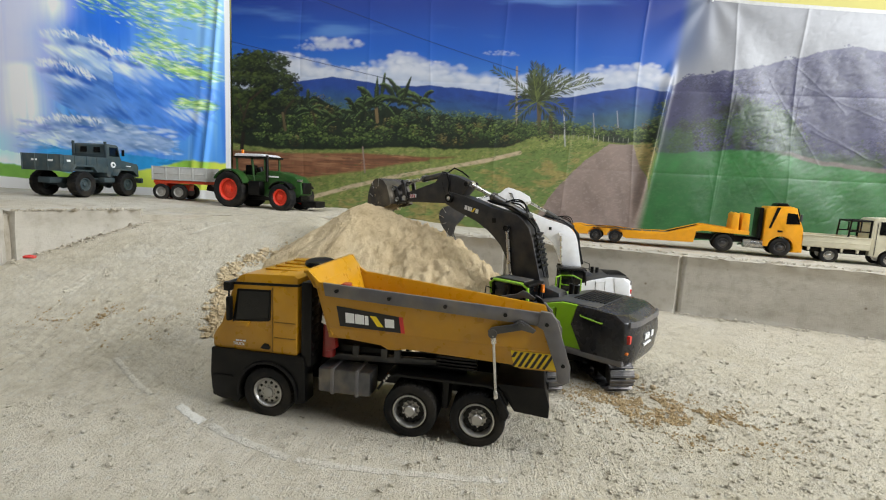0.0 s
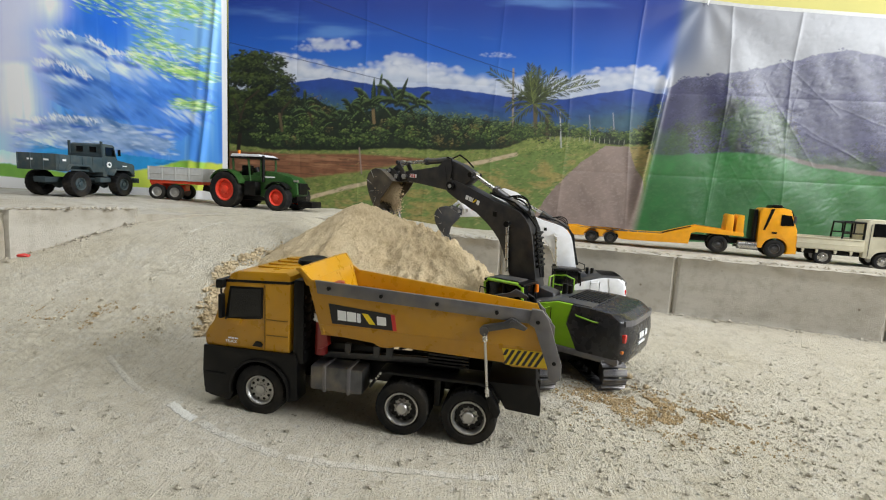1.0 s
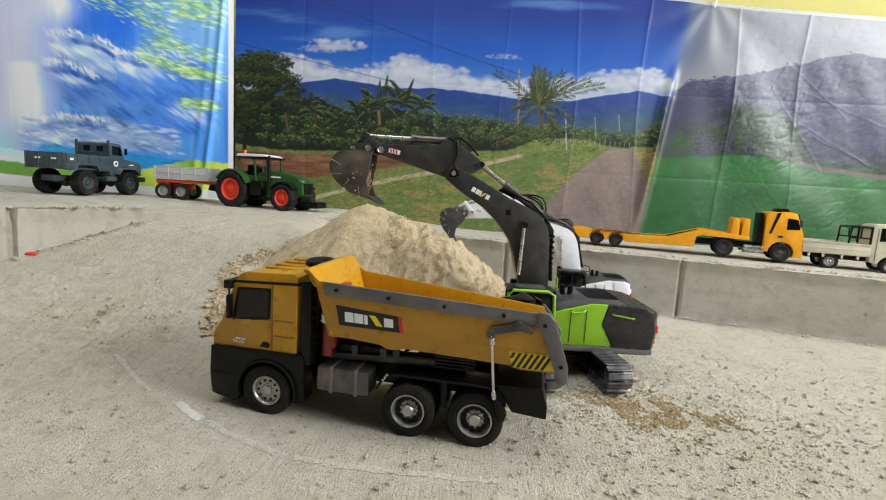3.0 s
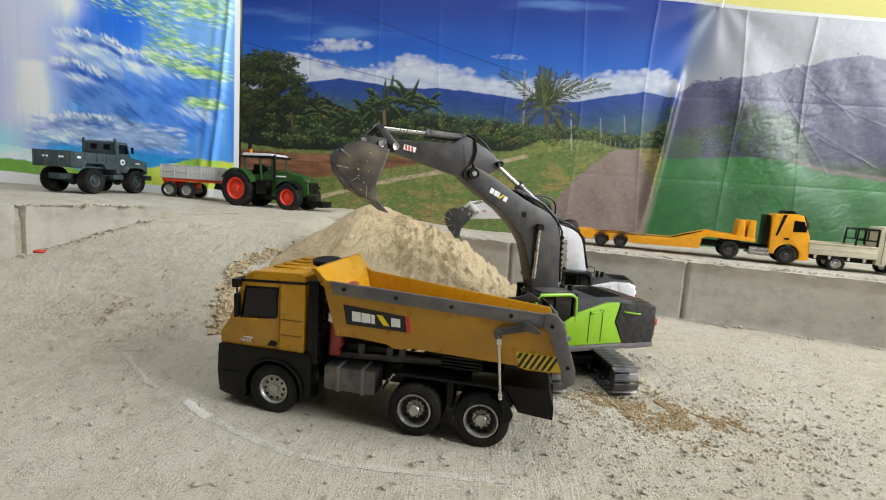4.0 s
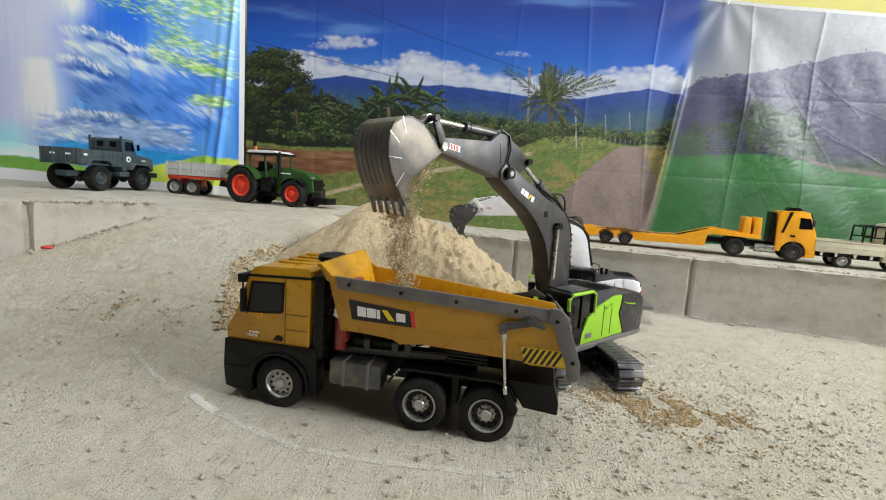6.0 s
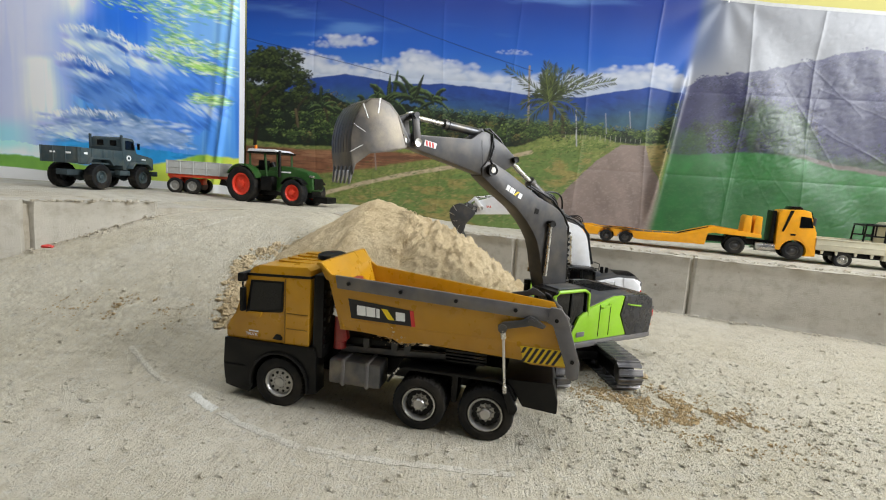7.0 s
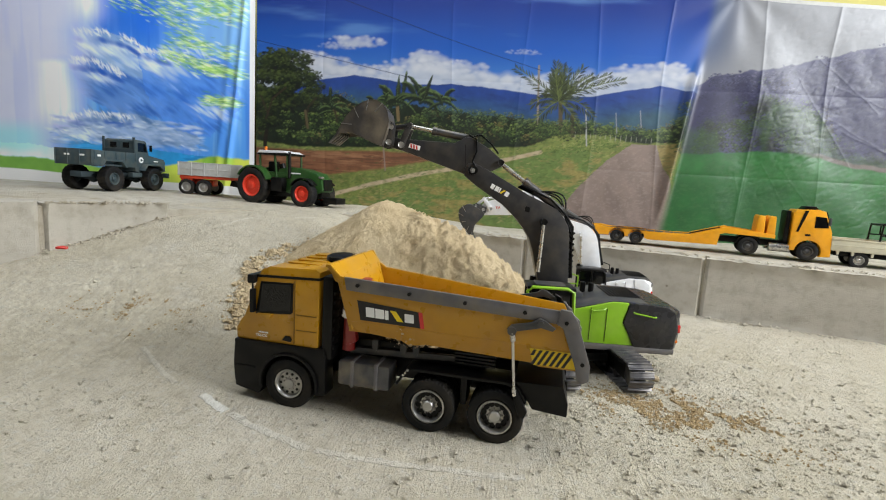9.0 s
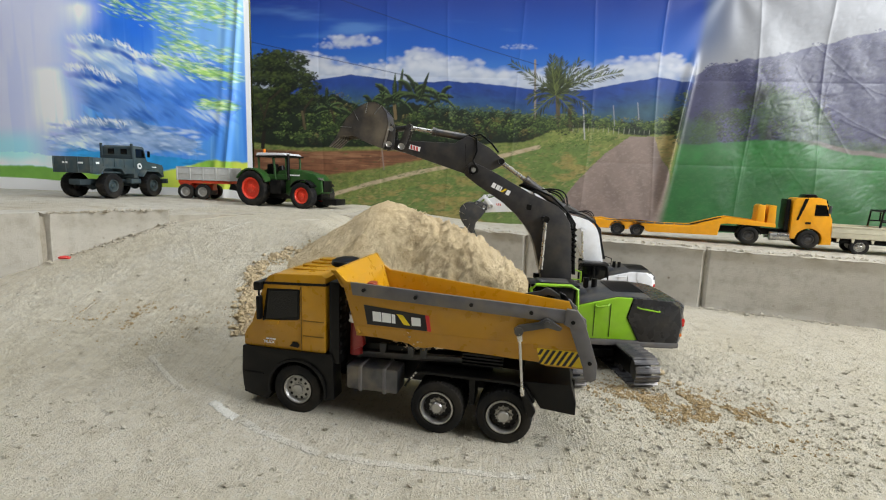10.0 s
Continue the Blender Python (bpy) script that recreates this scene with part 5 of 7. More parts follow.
def build_army_truck():
    T = thing("army_truck", pose(-1.348, 1.045, 0.2535, 0, 0, 88) @ Matrix.Diagonal((1.05, 1.05, 1.05, 1)), "blue-grey model army truck with an open cargo body", "army truck")
    # origin under the rear axle's camera side; body lies to +y
    W = 0.150
    fr = Build().box((0.105, W / 2, 0.058), (0.36, 0.045, 0.020), 0.003)
    for x in (0.0, 0.205):
        fr.cyl((x, 0.01, 0.046), (x, W - 0.01, 0.046), 0.007)
        fr.ball((x, W / 2, 0.046), 0.018, 2)
    part("chassis", fr, ARMYDARK, T)
    bed = Build()
    for y in (0.0, W):
        bed.prism([(-0.078, 0.145), (0.118, 0.145), (0.118, 0.090), (0.060, 0.090), (0.040, 0.112), (-0.036, 0.112), (-0.054, 0.090), (-0.078, 0.090)], y - 0.002, y + 0.002, 0.001)
    bed.box((-0.078, W / 2, 0.118), (0.005, W, 0.056), 0.001)
    bed.box((0.118, W / 2, 0.118), (0.005, W, 0.056), 0.001)
    bed.box((0.02, W / 2, 0.094), (0.19, W - 0.004, 0.006))
    bed = part("cargo_body", bed, ARMY, T)
    for k in range(4):
        part("tailgate_rib", Build().box((-0.081, 0.004 + (W - 0.008) * k / 3, 0.118), (0.003, 0.004, 0.056), 0.0008), ARMY, bed)
    for k, (y, w) in enumerate(((0.040, 0.018), (0.100, 0.020))):
        part("tailgate_mark", Build().box((-0.0812, y, 0.125), (0.001, w, 0.006)), WHITEINK, bed)
    part("side_mark", Build().box((-0.055, -0.0025, 0.126), (0.014, 0.001, 0.007)), WHITEINK, bed)
    for x in (-0.074, -0.030, 0.020, 0.066, 0.114):
        part("side_rib", Build().box((x, -0.003, 0.129), (0.004, 0.003, 0.032), 0.0008), ARMY, bed)
    part("wheel_arch", Build().prism([(-0.056, 0.088), (-0.038, 0.114), (0.042, 0.114), (0.062, 0.088), (0.056, 0.088), (0.038, 0.108), (-0.034, 0.108), (-0.050, 0.088)], -0.012, 0.03, 0.001), ARMY, bed)
    cab = Build().prism([(0.126, 0.075), (0.126, 0.192), (0.134, 0.198), (0.178, 0.196), (0.186, 0.190), (0.196, 0.150), (0.200, 0.140), (0.285, 0.128), (0.292, 0.118), (0.292, 0.078)] + arc(0.205, 0.050, 0.058, 20, 160, 10), 0.010, W - 0.010, 0.003)
    cab = part("cab", cab, ARMY, T)
    for y0, y1 in ((0.0085, 0.0105), (W - 0.0105, W - 0.0085)):
        part("side_window", Build().prism([(0.140, 0.186), (0.178, 0.186), (0.188, 0.152), (0.140, 0.152)], y0, y1), GLASS, cab)
    for y in (0.048, 0.102):
        part("rear_window", Build().box((0.1255, y, 0.175), (0.002, 0.026, 0.020), 0.0005), GLASS, cab)
    part("door_badge", Build().cyl((0.155, 0.0075, 0.120), (0.155, 0.010, 0.120), 0.011, seg=20), WHITEINK, cab, "round white door badge")
    part("door_badge_centre", Build().cyl((0.155, 0.0068, 0.120), (0.155, 0.010, 0.120), 0.006, seg=5), ARMY, cab)
    part("hood_mark", Build().box((0.235, 0.0085, 0.118), (0.022, 0.002, 0.004)), WHITEINK, cab)
    part("mirror", Build().box((0.192, -0.004, 0.168), (0.004, 0.010, 0.024), 0.001), BLACK, cab)
    for y0, y1 in ((-0.014, 0.030), (W - 0.030, W + 0.014)):
        part("front_fender", Build().prism([(0.142, 0.080), (0.162, 0.106), (0.236, 0.108), (0.258, 0.094), (0.262, 0.080), (0.255, 0.080), (0.232, 0.100), (0.166, 0.100), (0.150, 0.080)], y0, y1, 0.001), ARMY, T)
    part("step", Build().box((0.125, 0.012, 0.062), (0.05, 0.024, 0.018), 0.003), ARMY, T)
    part("bumper", Build().box((0.298, W / 2, 0.062), (0.010, W, 0.020), 0.002), ARMY, T)
    post = Build()
    for y in (0.01, W - 0.01):
        post.box((0.121, y, 0.175), (0.006, 0.008, 0.060), 0.001)
    post.box((0.121, W / 2, 0.152), (0.005, W - 0.02, 0.014), 0.001)
    part("bed_headboard", post, ARMYDARK, T)
    for x in (0.0, 0.205):
        simple_wheel(T, x, 0.004, 0.046, -1, 0.046, 0.036, 0.022, ARMY, 20, 0.0018)
        simple_wheel(T, x, W - 0.004, 0.046, 1, 0.046, 0.036, 0.022, ARMY, 20, 0.0018)


build_low_loader()
build_pickup()
build_tractor()
build_farm_trailer()
build_army_truck()


# ---- printed banners ----
BANNER_Y = 1.45


def inside(poly, x, z):
    """Which points lie in a closed outline."""
    hit = np.zeros(x.shape, bool)
    n = len(poly)
    for i in range(n):
        (xa, za), (xb, zb) = poly[i], poly[(i + 1) % n]
        if za == zb:
            continue
        hit ^= ((za > z) != (zb > z)) & (x < (xb - xa) * (z - za) / (zb - za) + xa)
    return hit


def ridge(pts, x):
    return np.interp(x, [p[0] for p in pts], [p[1] for p in pts])


def near_line(pts, x, z):
    """Distance to a polyline."""
    best = np.full(x.shape, 9.0)
    for (xa, za), (xb, zb) in zip(pts, pts[1:]):
        dx, dz = xb - xa, zb - za
        t = np.clip(((x - xa) * dx + (z - za) * dz) / (dx * dx + dz * dz), 0, 1)
        best = np.minimum(best, np.hypot(x - xa - t * dx, z - za - t * dz))
    return best


def ink(rgb):
    return np.array(lin(*rgb)[:3])


class Print:
    """Ink on a banner, laid layer by layer."""

    def __init__(self, x, z):
        self.x, self.z = x, z
        self.c = np.zeros((*x.shape, 3))
        self.x0, self.dx = x[0, 0], x[0, 1] - x[0, 0]

    def lay(self, mask, colour, spread=0.0, noise_scale=40, seed=F1):
        m = np.clip(mask, 0, 1)[..., None]
        tone = 1 + spread * 2 * (seed.sum(self.x * noise_scale, self.z * noise_scale, 4, 0.62) - 0.5) if spread else np.ones(self.x.shape)
        self.c = self.c * (1 - m) + ink(colour) * tone[..., None] * m

    def dab(self, cx, cz, a, b, turn, col, alpha=1.0, soft=0.5):
        """One brush of ink: an ellipse of half axes a and b, turned by an angle in radians."""
        r = max(a, b)
        i0, i1 = int((cx - r - self.x0) / self.dx), int((cx + r - self.x0) / self.dx) + 2
        i0, i1 = max(i0, 0), min(i1, self.x.shape[1])
        if i1 <= i0:
            return
        col_z = self.z[:, (i0 + i1) // 2]
        j0, j1 = np.searchsorted(col_z, (cz - r - 0.004, cz + r + 0.004))
        if j1 <= j0:
            return
        x, z = self.x[j0:j1, i0:i1] - cx, self.z[j0:j1, i0:i1] - cz
        c, s = math.cos(turn), math.sin(turn)
        d = np.sqrt(((x * c + z * s) / a) ** 2 + ((z * c - x * s) / b) ** 2)
        m = (np.clip((1 - d) / soft, 0, 1) * alpha)[..., None]
        self.c[j0:j1, i0:i1] = self.c[j0:j1, i0:i1] * (1 - m) + col * m

    def clump(self, rng, cx, cz, r, tones, n=26, flat=0.8, size=0.26):
        """A bush or bough: small leaf dabs, lighter towards its top."""
        dark, mid, light = tones
        for k in range(n):
            a, q = rng.uniform(0, 2 * math.pi), math.sqrt(rng.rand())
            ox, oz = r * q * math.cos(a), r * flat * q * math.sin(a)
            lit = 0.42 + 0.42 * oz / (r * flat) - 0.12 * ox / r + rng.normal(0, 0.22)
            col = dark + (mid - dark) * min(max(lit * 2, 0), 1) + (light - mid) * min(max(lit * 2 - 1, 0), 1)
            w = r * size * rng.uniform(0.5, 1.2)
            self.dab(cx + ox, cz + oz, w, w * rng.uniform(0.35, 0.7), rng.uniform(-0.7, 0.7), col, rng.uniform(0.6, 1), 0.6)

    def frond(self, rng, cx, cz, turn, length, droop, width, dark, light, leaflets=0):
        """A drooping leaf from its foot: a solid blade, or a rib with hanging leaflets."""
        n = leaflets or 12
        px, pz = cx, cz
        for k in range(1, n + 1):
            t = k / n
            x = cx + length * t * math.cos(turn)
            z = cz + length * t * math.sin(turn) - droop * length * t * t
            a = math.atan2(z - pz, x - px)
            if leaflets:
                self.dab((x + px) / 2, (z + pz) / 2, length / n * 0.9, 0.0022, a, light, 0.9)
                for side in (-1, 1):
                    b = a + side * rng.uniform(0.6, 1.1)
                    ln = width * (1.15 - 0.85 * abs(t - 0.4)) * rng.uniform(0.7, 1.15)
                    col = dark + (light - dark) * rng.uniform(0, 1) * (0.5 + 0.5 * (side * math.cos(a) > 0))
                    self.dab(x + ln * 0.5 * math.cos(b), z + ln * 0.5 * math.sin(b) - 0.2 * ln, ln * 0.6, 0.0028, b - 0.2 * side, col, 0.9)
            else:
                w = width * (0.35 + math.sin(math.pi * min(t * 0.85 + 0.1, 1))) * rng.uniform(0.7, 1.2)
                self.dab((x + px) / 2, (z + pz) / 2 - w * 0.4, length / n * 1.0, w * 0.8, a, dark, 0.9)
                self.dab((x + px) / 2, (z + pz) / 2 + w * 0.2, length / n * 0.9, w * 0.45, a, light * rng.uniform(0.7, 1.1), 0.85)
            px, pz = x, z


def paint_country(x, z):
    p = Print(x, z)
    rng = np.random.RandomState(41)
    n = F1.sum(x * 5, z * 5, 5)
    nf = F2.sum(x * 26, z * 26, 4, 0.6)
    # sky, deep blue above, with a few thin veils
    p.lay(np.ones(x.shape), (30, 98, 200), 0.06, 3)
    p.lay(smooth(z, 0.90, 1.14), (16, 56, 150))
    p.lay(1 - smooth(z, 0.72, 0.95), (86, 150, 224))
    p.lay(smooth(F3.sum(x * 2.2, z * 14, 4), 0.55, 0.80) * 0.45 * smooth(z, 0.85, 0.95), (120, 172, 232))
    # clouds built up of puffs with shaded undersides
    hi, lo, cool = ink((232, 234, 240)), ink((150, 166, 204)), ink((196, 206, 226))
    for cx, cz, rx, rz in CLOUDS:
        thin = 0.5 if rz < 0.025 else 1.0
        for k in range(int(60 + 260 * rx)):
            a, q = rng.uniform(0, 2 * math.pi), rng.rand() ** 0.6
            ox, oz = rx * q * math.cos(a), rz * q * math.sin(a) * (1 if math.sin(a) > 0 else 0.55)
            lit = 0.5 + 0.6 * oz / rz + rng.normal(0, 0.15)
            r = rz * rng.uniform(0.25, 0.6) * (1.2 - 0.6 * q)
            p.dab(cx + ox, cz + oz, r * 1.7, r, 0, lo + (hi - lo) * min(max(lit, 0), 1), 0.45 * thin, 1.0)
    band = ridge(CLOUD_TOP, x) - 0.02 + (n - 0.5) * 0.05
    p.lay(smooth(band - z, -0.012, 0.03) * smooth(z, 0.60, 0.74) * smooth(1.0 - x, 0, 0.3), (196, 206, 226), 0.16, 9)
    for k in range(900):
        cx = rng.uniform(-0.97, 0.98)
        up = float(ridge(CLOUD_TOP, cx))
        t = rng.rand()
        cz = up - 0.012 - 0.085 * t + rng.normal(0, 0.006)
        r = rng.uniform(0.006, 0.022)
        p.dab(cx, cz, r * 1.6, r, 0, hi * (1 - t) + cool * t if rng.rand() > 0.25 * t else lo, 0.4, 1.0)
    # far hills: a blue ridge over hazy slopes
    h = ridge(HILLS, x) + 0.006 * (F3.sum(x * 30, x * 0, 3) - 0.5)
    p.lay(smooth(h - z, 0, 0.004), (40, 74, 152), 0.35, 18)
    p.lay(smooth(h - 0.030 - z, 0, 0.05) * 0.8, (52, 90, 136), 0.45, 26)
    p.lay(smooth(F2.sum(x * 12 + z * 16, z * 34, 4, 0.6), 0.5, 0.7) * smooth(h - 0.012 - z, 0, 0.02) * 0.5, (30, 56, 116))
    p.lay(smooth(h - 0.075 - z, 0, 0.05) * 0.7, (72, 104, 108), 0.4, 30)
    # scrub: bush over bush, from the far row to the near one
    t = ridge(SCRUB, x) + 0.03 * (F2.sum(x * 24, x * 0, 4, 0.65) - 0.5)
    p.lay(smooth(t - 0.012 - z, 0, 0.006), (28, 40, 26), 0.5, 60)
    far = (ink((34, 50, 40)), ink((70, 92, 60)), ink((122, 138, 86)))
    near = (ink((20, 30, 20)), ink((58, 80, 42)), ink((128, 146, 78)))
    dry = (ink((46, 40, 26)), ink((92, 86, 48)), ink((142, 130, 82)))
    for row in range(5):
        for k in range(86):
            cx = rng.uniform(-0.98, 0.98)
            top, low = float(ridge(SCRUB, cx)), float(ridge(FIELD, cx))
            cz = low + (top - low) * (0.96 - 0.2 * row) + rng.normal(0, 0.006)
            r = rng.uniform(0.014, 0.034) * (0.75 + 0.10 * row)
            p.clump(rng, cx, min(cz, top - r * 0.3), r, dry if rng.rand() < 0.10 else far if row < 2 else near, 26)
    # field: grass, red furrowed soil, track
    f = ridge(FIELD, x) + 0.010 * (F3.sum(x * 40, x * 0, 3) - 0.5)
    low = smooth(f - z, 0, 0.010)
    p.lay(low, (112, 122, 64), 0.5, 70)
    soil = smooth(z - ridge(SOIL_LOW, x) + 0.012 * (nf - 0.5), 0, 0.014) * smooth(ridge(SOIL_TOP, x) - z, 0, 0.012) * low
    p.lay(soil, (122, 82, 58), 0.45, 30)
    p.lay(smooth(F3.sum(x * 5, z * 150, 4, 0.6), 0.48, 0.66) * soil * 0.7, (86, 56, 40))
    p.lay(smooth(F1.sum(x * 9 + 3, z * 90, 4, 0.6), 0.55, 0.7) * soil * 0.6, (158, 116, 84))
    grass = inside(GRASS, x + 0.03 * (nf - 0.5), z) * 1.0
    p.lay(grass * 0.7, (92, 116, 60), 0.45, 80)
    p.lay(grass * smooth(F3.sum(x * 9, z * 30, 4, 0.6), 0.46, 0.62) * 0.75, (146, 128, 76), 0.4, 70)
    p.lay(smooth(0.0150 - near_line(TRACK, x, z) * (1 + 0.7 * nf), 0, 0.008), (178, 160, 132), 0.25)
    road = smooth(inside(ROAD, x + 0.012 * (nf - 0.5), z) * 1.0, 0, 1)
    p.lay(road, (132, 116, 108), 0.20, 18)
    p.lay(road * smooth(F3.sum(x * 14 + z * 4, z * 6, 4), 0.45, 0.7) * 0.6, (106, 92, 86))
    p.lay(road * smooth(F2.sum(x * 90, z * 160, 3, 0.7), 0.5, 0.75) * 0.4, (156, 140, 130))
    p.lay(inside(VERGE_EAST, x + 0.02 * (nf - 0.5), z) * 1.0, (136, 122, 74), 0.5, 60)
    p.c *= (1 + 0.40 * low)[..., None]
    blades = (ink((74, 104, 50)), ink((120, 142, 80)), ink((186, 168, 116)))
    for k in range(5200):
        cx, cz = rng.uniform(-0.97, 1.0), rng.uniform(0.20, 0.60)
        i, j = int((cx - p.x0) / p.dx), int(np.searchsorted(z[:, 5], cz))
        if road[j, i] > 0.5 or low[j, i] < 0.5 or soil[j, i] > 0.3 and rng.rand() < 0.93:
            continue
        w = rng.uniform(0.006, 0.016) * (1.4 - cz)
        p.dab(cx, cz, w, w * 0.28, rng.normal(0.15, 0.25), blades[rng.randint(3)] * rng.uniform(0.6, 1.2), 0.6, 0.9)
    for k in range(46):
        t = rng.rand()
        cx, cz = 0.36 + 0.26 * t + rng.normal(0, 0.012), 0.535 + 0.04 * t + rng.normal(0, 0.012)
        p.clump(rng, cx, cz, 0.020, (ink((70, 92, 40)), ink((118, 140, 66)), ink((176, 178, 110))), 18)
    for k in range(60):
        q = rng.rand()
        p.clump(rng, 0.86 + 0.12 * rng.rand(), 0.55 + 0.20 * q, rng.uniform(0.018, 0.035), near if q < 0.5 else far, 24)
    for k in range(22):
        p.clump(rng, 0.84 + 0.12 * rng.rand(), 0.40 + 0.12 * rng.rand(), 0.018, blades, 16, 0.4)
    # fence stakes along the verge
    for k in range(16):
        cx = 0.44 + 0.021 * k
        p.dab(cx, 0.598 - 0.0006 * k, 0.0016, 0.016, 0, ink((186, 184, 172)), 0.7)
    # big tree: dark boughs with sky between
    p.lay(smooth(0.012 - near_line(TRUNK, x, z), 0, 0.006), (34, 28, 22))
    shade = (ink((10, 16, 12)), ink((34, 48, 26)), ink((84, 98, 46)))
    for cx, cz, r in TREE:
        for k in range(22):
            a, q = rng.uniform(0, 6.28), rng.rand() ** 0.5
            p.clump(rng, cx + r * 0.9 * q * math.cos(a), cz + r * 0.8 * q * math.sin(a), r * rng.uniform(0.32, 0.55), shade, 46, 0.65, 0.3)
    for bough in ([(-0.93, 0.60), (-0.90, 0.69), (-0.84, 0.74)], [(-0.92, 0.62), (-0.955, 0.70)], [(-0.60, 0.60), (-0.615, 0.66)], [(-0.745, 0.58), (-0.735, 0.66), (-0.70, 0.70)]):
        p.lay(smooth(0.006 - near_line(bough, x, z), 0, 0.004) * 0.85, (58, 48, 36))
    # banana clumps and the palm
    for pts, w, col in STEMS:
        p.lay(smooth(w - near_line(pts, x, z), 0, 0.003), col, 0.2)
    for cx, cz, size, count, blade, tone in BANANAS:
        for k in range(count):
            a = radians(rng.uniform(0, 180))
            g = tone * rng.uniform(0.5, 1.15)
            p.frond(rng, cx + rng.normal(0, 0.012), cz + rng.normal(0, 0.014), a, size * rng.uniform(0.45, 1.05), rng.uniform(0.3, 0.9) * (0.25 + abs(math.cos(a))), blade * rng.uniform(0.6, 1.2), ink((32, 46, 28)) * g, ink((112, 136, 80)) * g)
    for a, ln, droop in PALM:
        p.frond(rng, 0.358, 0.735, radians(a), ln, droop, 0.034, ink((28, 38, 22)), ink((112, 124, 66)) * rng.uniform(0.6, 1.1), 28)
    for k in range(40):
        p.clump(rng, 0.36 + rng.normal(0, 0.06), 0.615 + rng.normal(0, 0.02), 0.022, near, 18)
    for pts in WIRES:
        p.lay(smooth(0.0026 - near_line(pts, x, z), 0, 0.0024) * 0.85, (24, 34, 66))
    # pale eastern side: washed sky, violet wooded hill, bright meadow
    e = smooth(x - ridge([(0.1, 0.80), (1.2, 0.915)], z) + 0.02 * (n - 0.5), 0, 0.05)
    q = Print(x, z)
    q.lay(np.ones(x.shape), (230, 232, 240), 0.04, 4)
    q.lay(smooth(1.10 - x, 0, 0.20) * smooth(z, 0.80, 1.0), (120, 152, 214))
    hh = ridge(HILL_EAST, x) + 0.014 * (F3.sum(x * 28, x * 0, 3) - 0.5)
    q.lay(smooth(hh - z, 0, 0.008), (104, 104, 160), 0.30, 22)
    q.lay(smooth(F2.sum(x * 12 + z * 9, z * 20, 4, 0.6), 0.46, 0.66) * smooth(hh - z, 0, 0.03) * 0.7, (70, 74, 122))
    violet = (ink((34, 38, 84)), ink((76, 80, 136)), ink((150, 146, 196)))
    green = (ink((20, 34, 22)), ink((66, 98, 54)), ink((142, 176, 98)))
    brown = (ink((40, 36, 40)), ink((88, 80, 84)), ink((146, 138, 140)))
    for k in range(800):
        cx = rng.uniform(0.93, 1.90)
        top, low = float(ridge(HILL_EAST, cx)), float(ridge(MEADOW_EAST, cx))
        t = rng.rand()
        cz = top - 0.012 - (top - low) * t
        wood = float(ridge(WOOD_EAST, cx))
        tone = violet if cz > wood + 0.03 * rng.normal() else brown if F3.one(np.array(cx * 9), np.array(cz * 7)) < 0.4 else green
        q.clump(rng, cx, cz, rng.uniform(0.014, 0.032), tone, 18)
    woods = smooth(ridge(WOOD_EAST, x) + 0.05 * (nf - 0.5) - z, 0, 0.05)
    q.lay(woods * smooth(F1.sum(x * 6 + 2, z * 5, 3), 0.46, 0.58) * 0.75, (34, 46, 34), 0.4, 60)
    q.lay(woods * smooth(F3.sum(x * 7, z * 4 + 3, 3), 0.52, 0.62) * 0.6, (84, 130, 66), 0.5, 70)
    q.lay(smooth(hh - 0.02 - z, 0, 0.05) * (1 - woods) * smooth(F2.sum(x * 5, z * 6, 3), 0.48, 0.6) * 0.6, (62, 60, 120), 0.3, 50)
    mead = ridge(MEADOW_EAST, x) + 0.008 * (F3.sum(x * 30, x * 0, 3) - 0.5)
    q.lay(smooth(mead - z, 0, 0.012), (70, 176, 80), 0.35, 24)
    q.lay(smooth(mead - 0.05 - z, 0, 0.15) * 0.8, (40, 146, 60), 0.40, 14)
    q.lay(smooth(F2.sum(x * 60, z * 130, 3, 0.7), 0.5, 0.7) * smooth(mead - z, 0, 0.03) * 0.4, (104, 176, 96))
    q.lay(smooth(0.014 - abs(z - mead + 0.006), 0, 0.01) * smooth(x, 1.30, 1.5), (176, 160, 150))
    # eastern inks dimmed to 0.40, offsetting the door lamp's stronger light there
    p.c = p.c * (1 - e[..., None]) + 0.40 * q.c * e[..., None]
    return np.clip(p.c * 0.62, 0.004, 0.95)


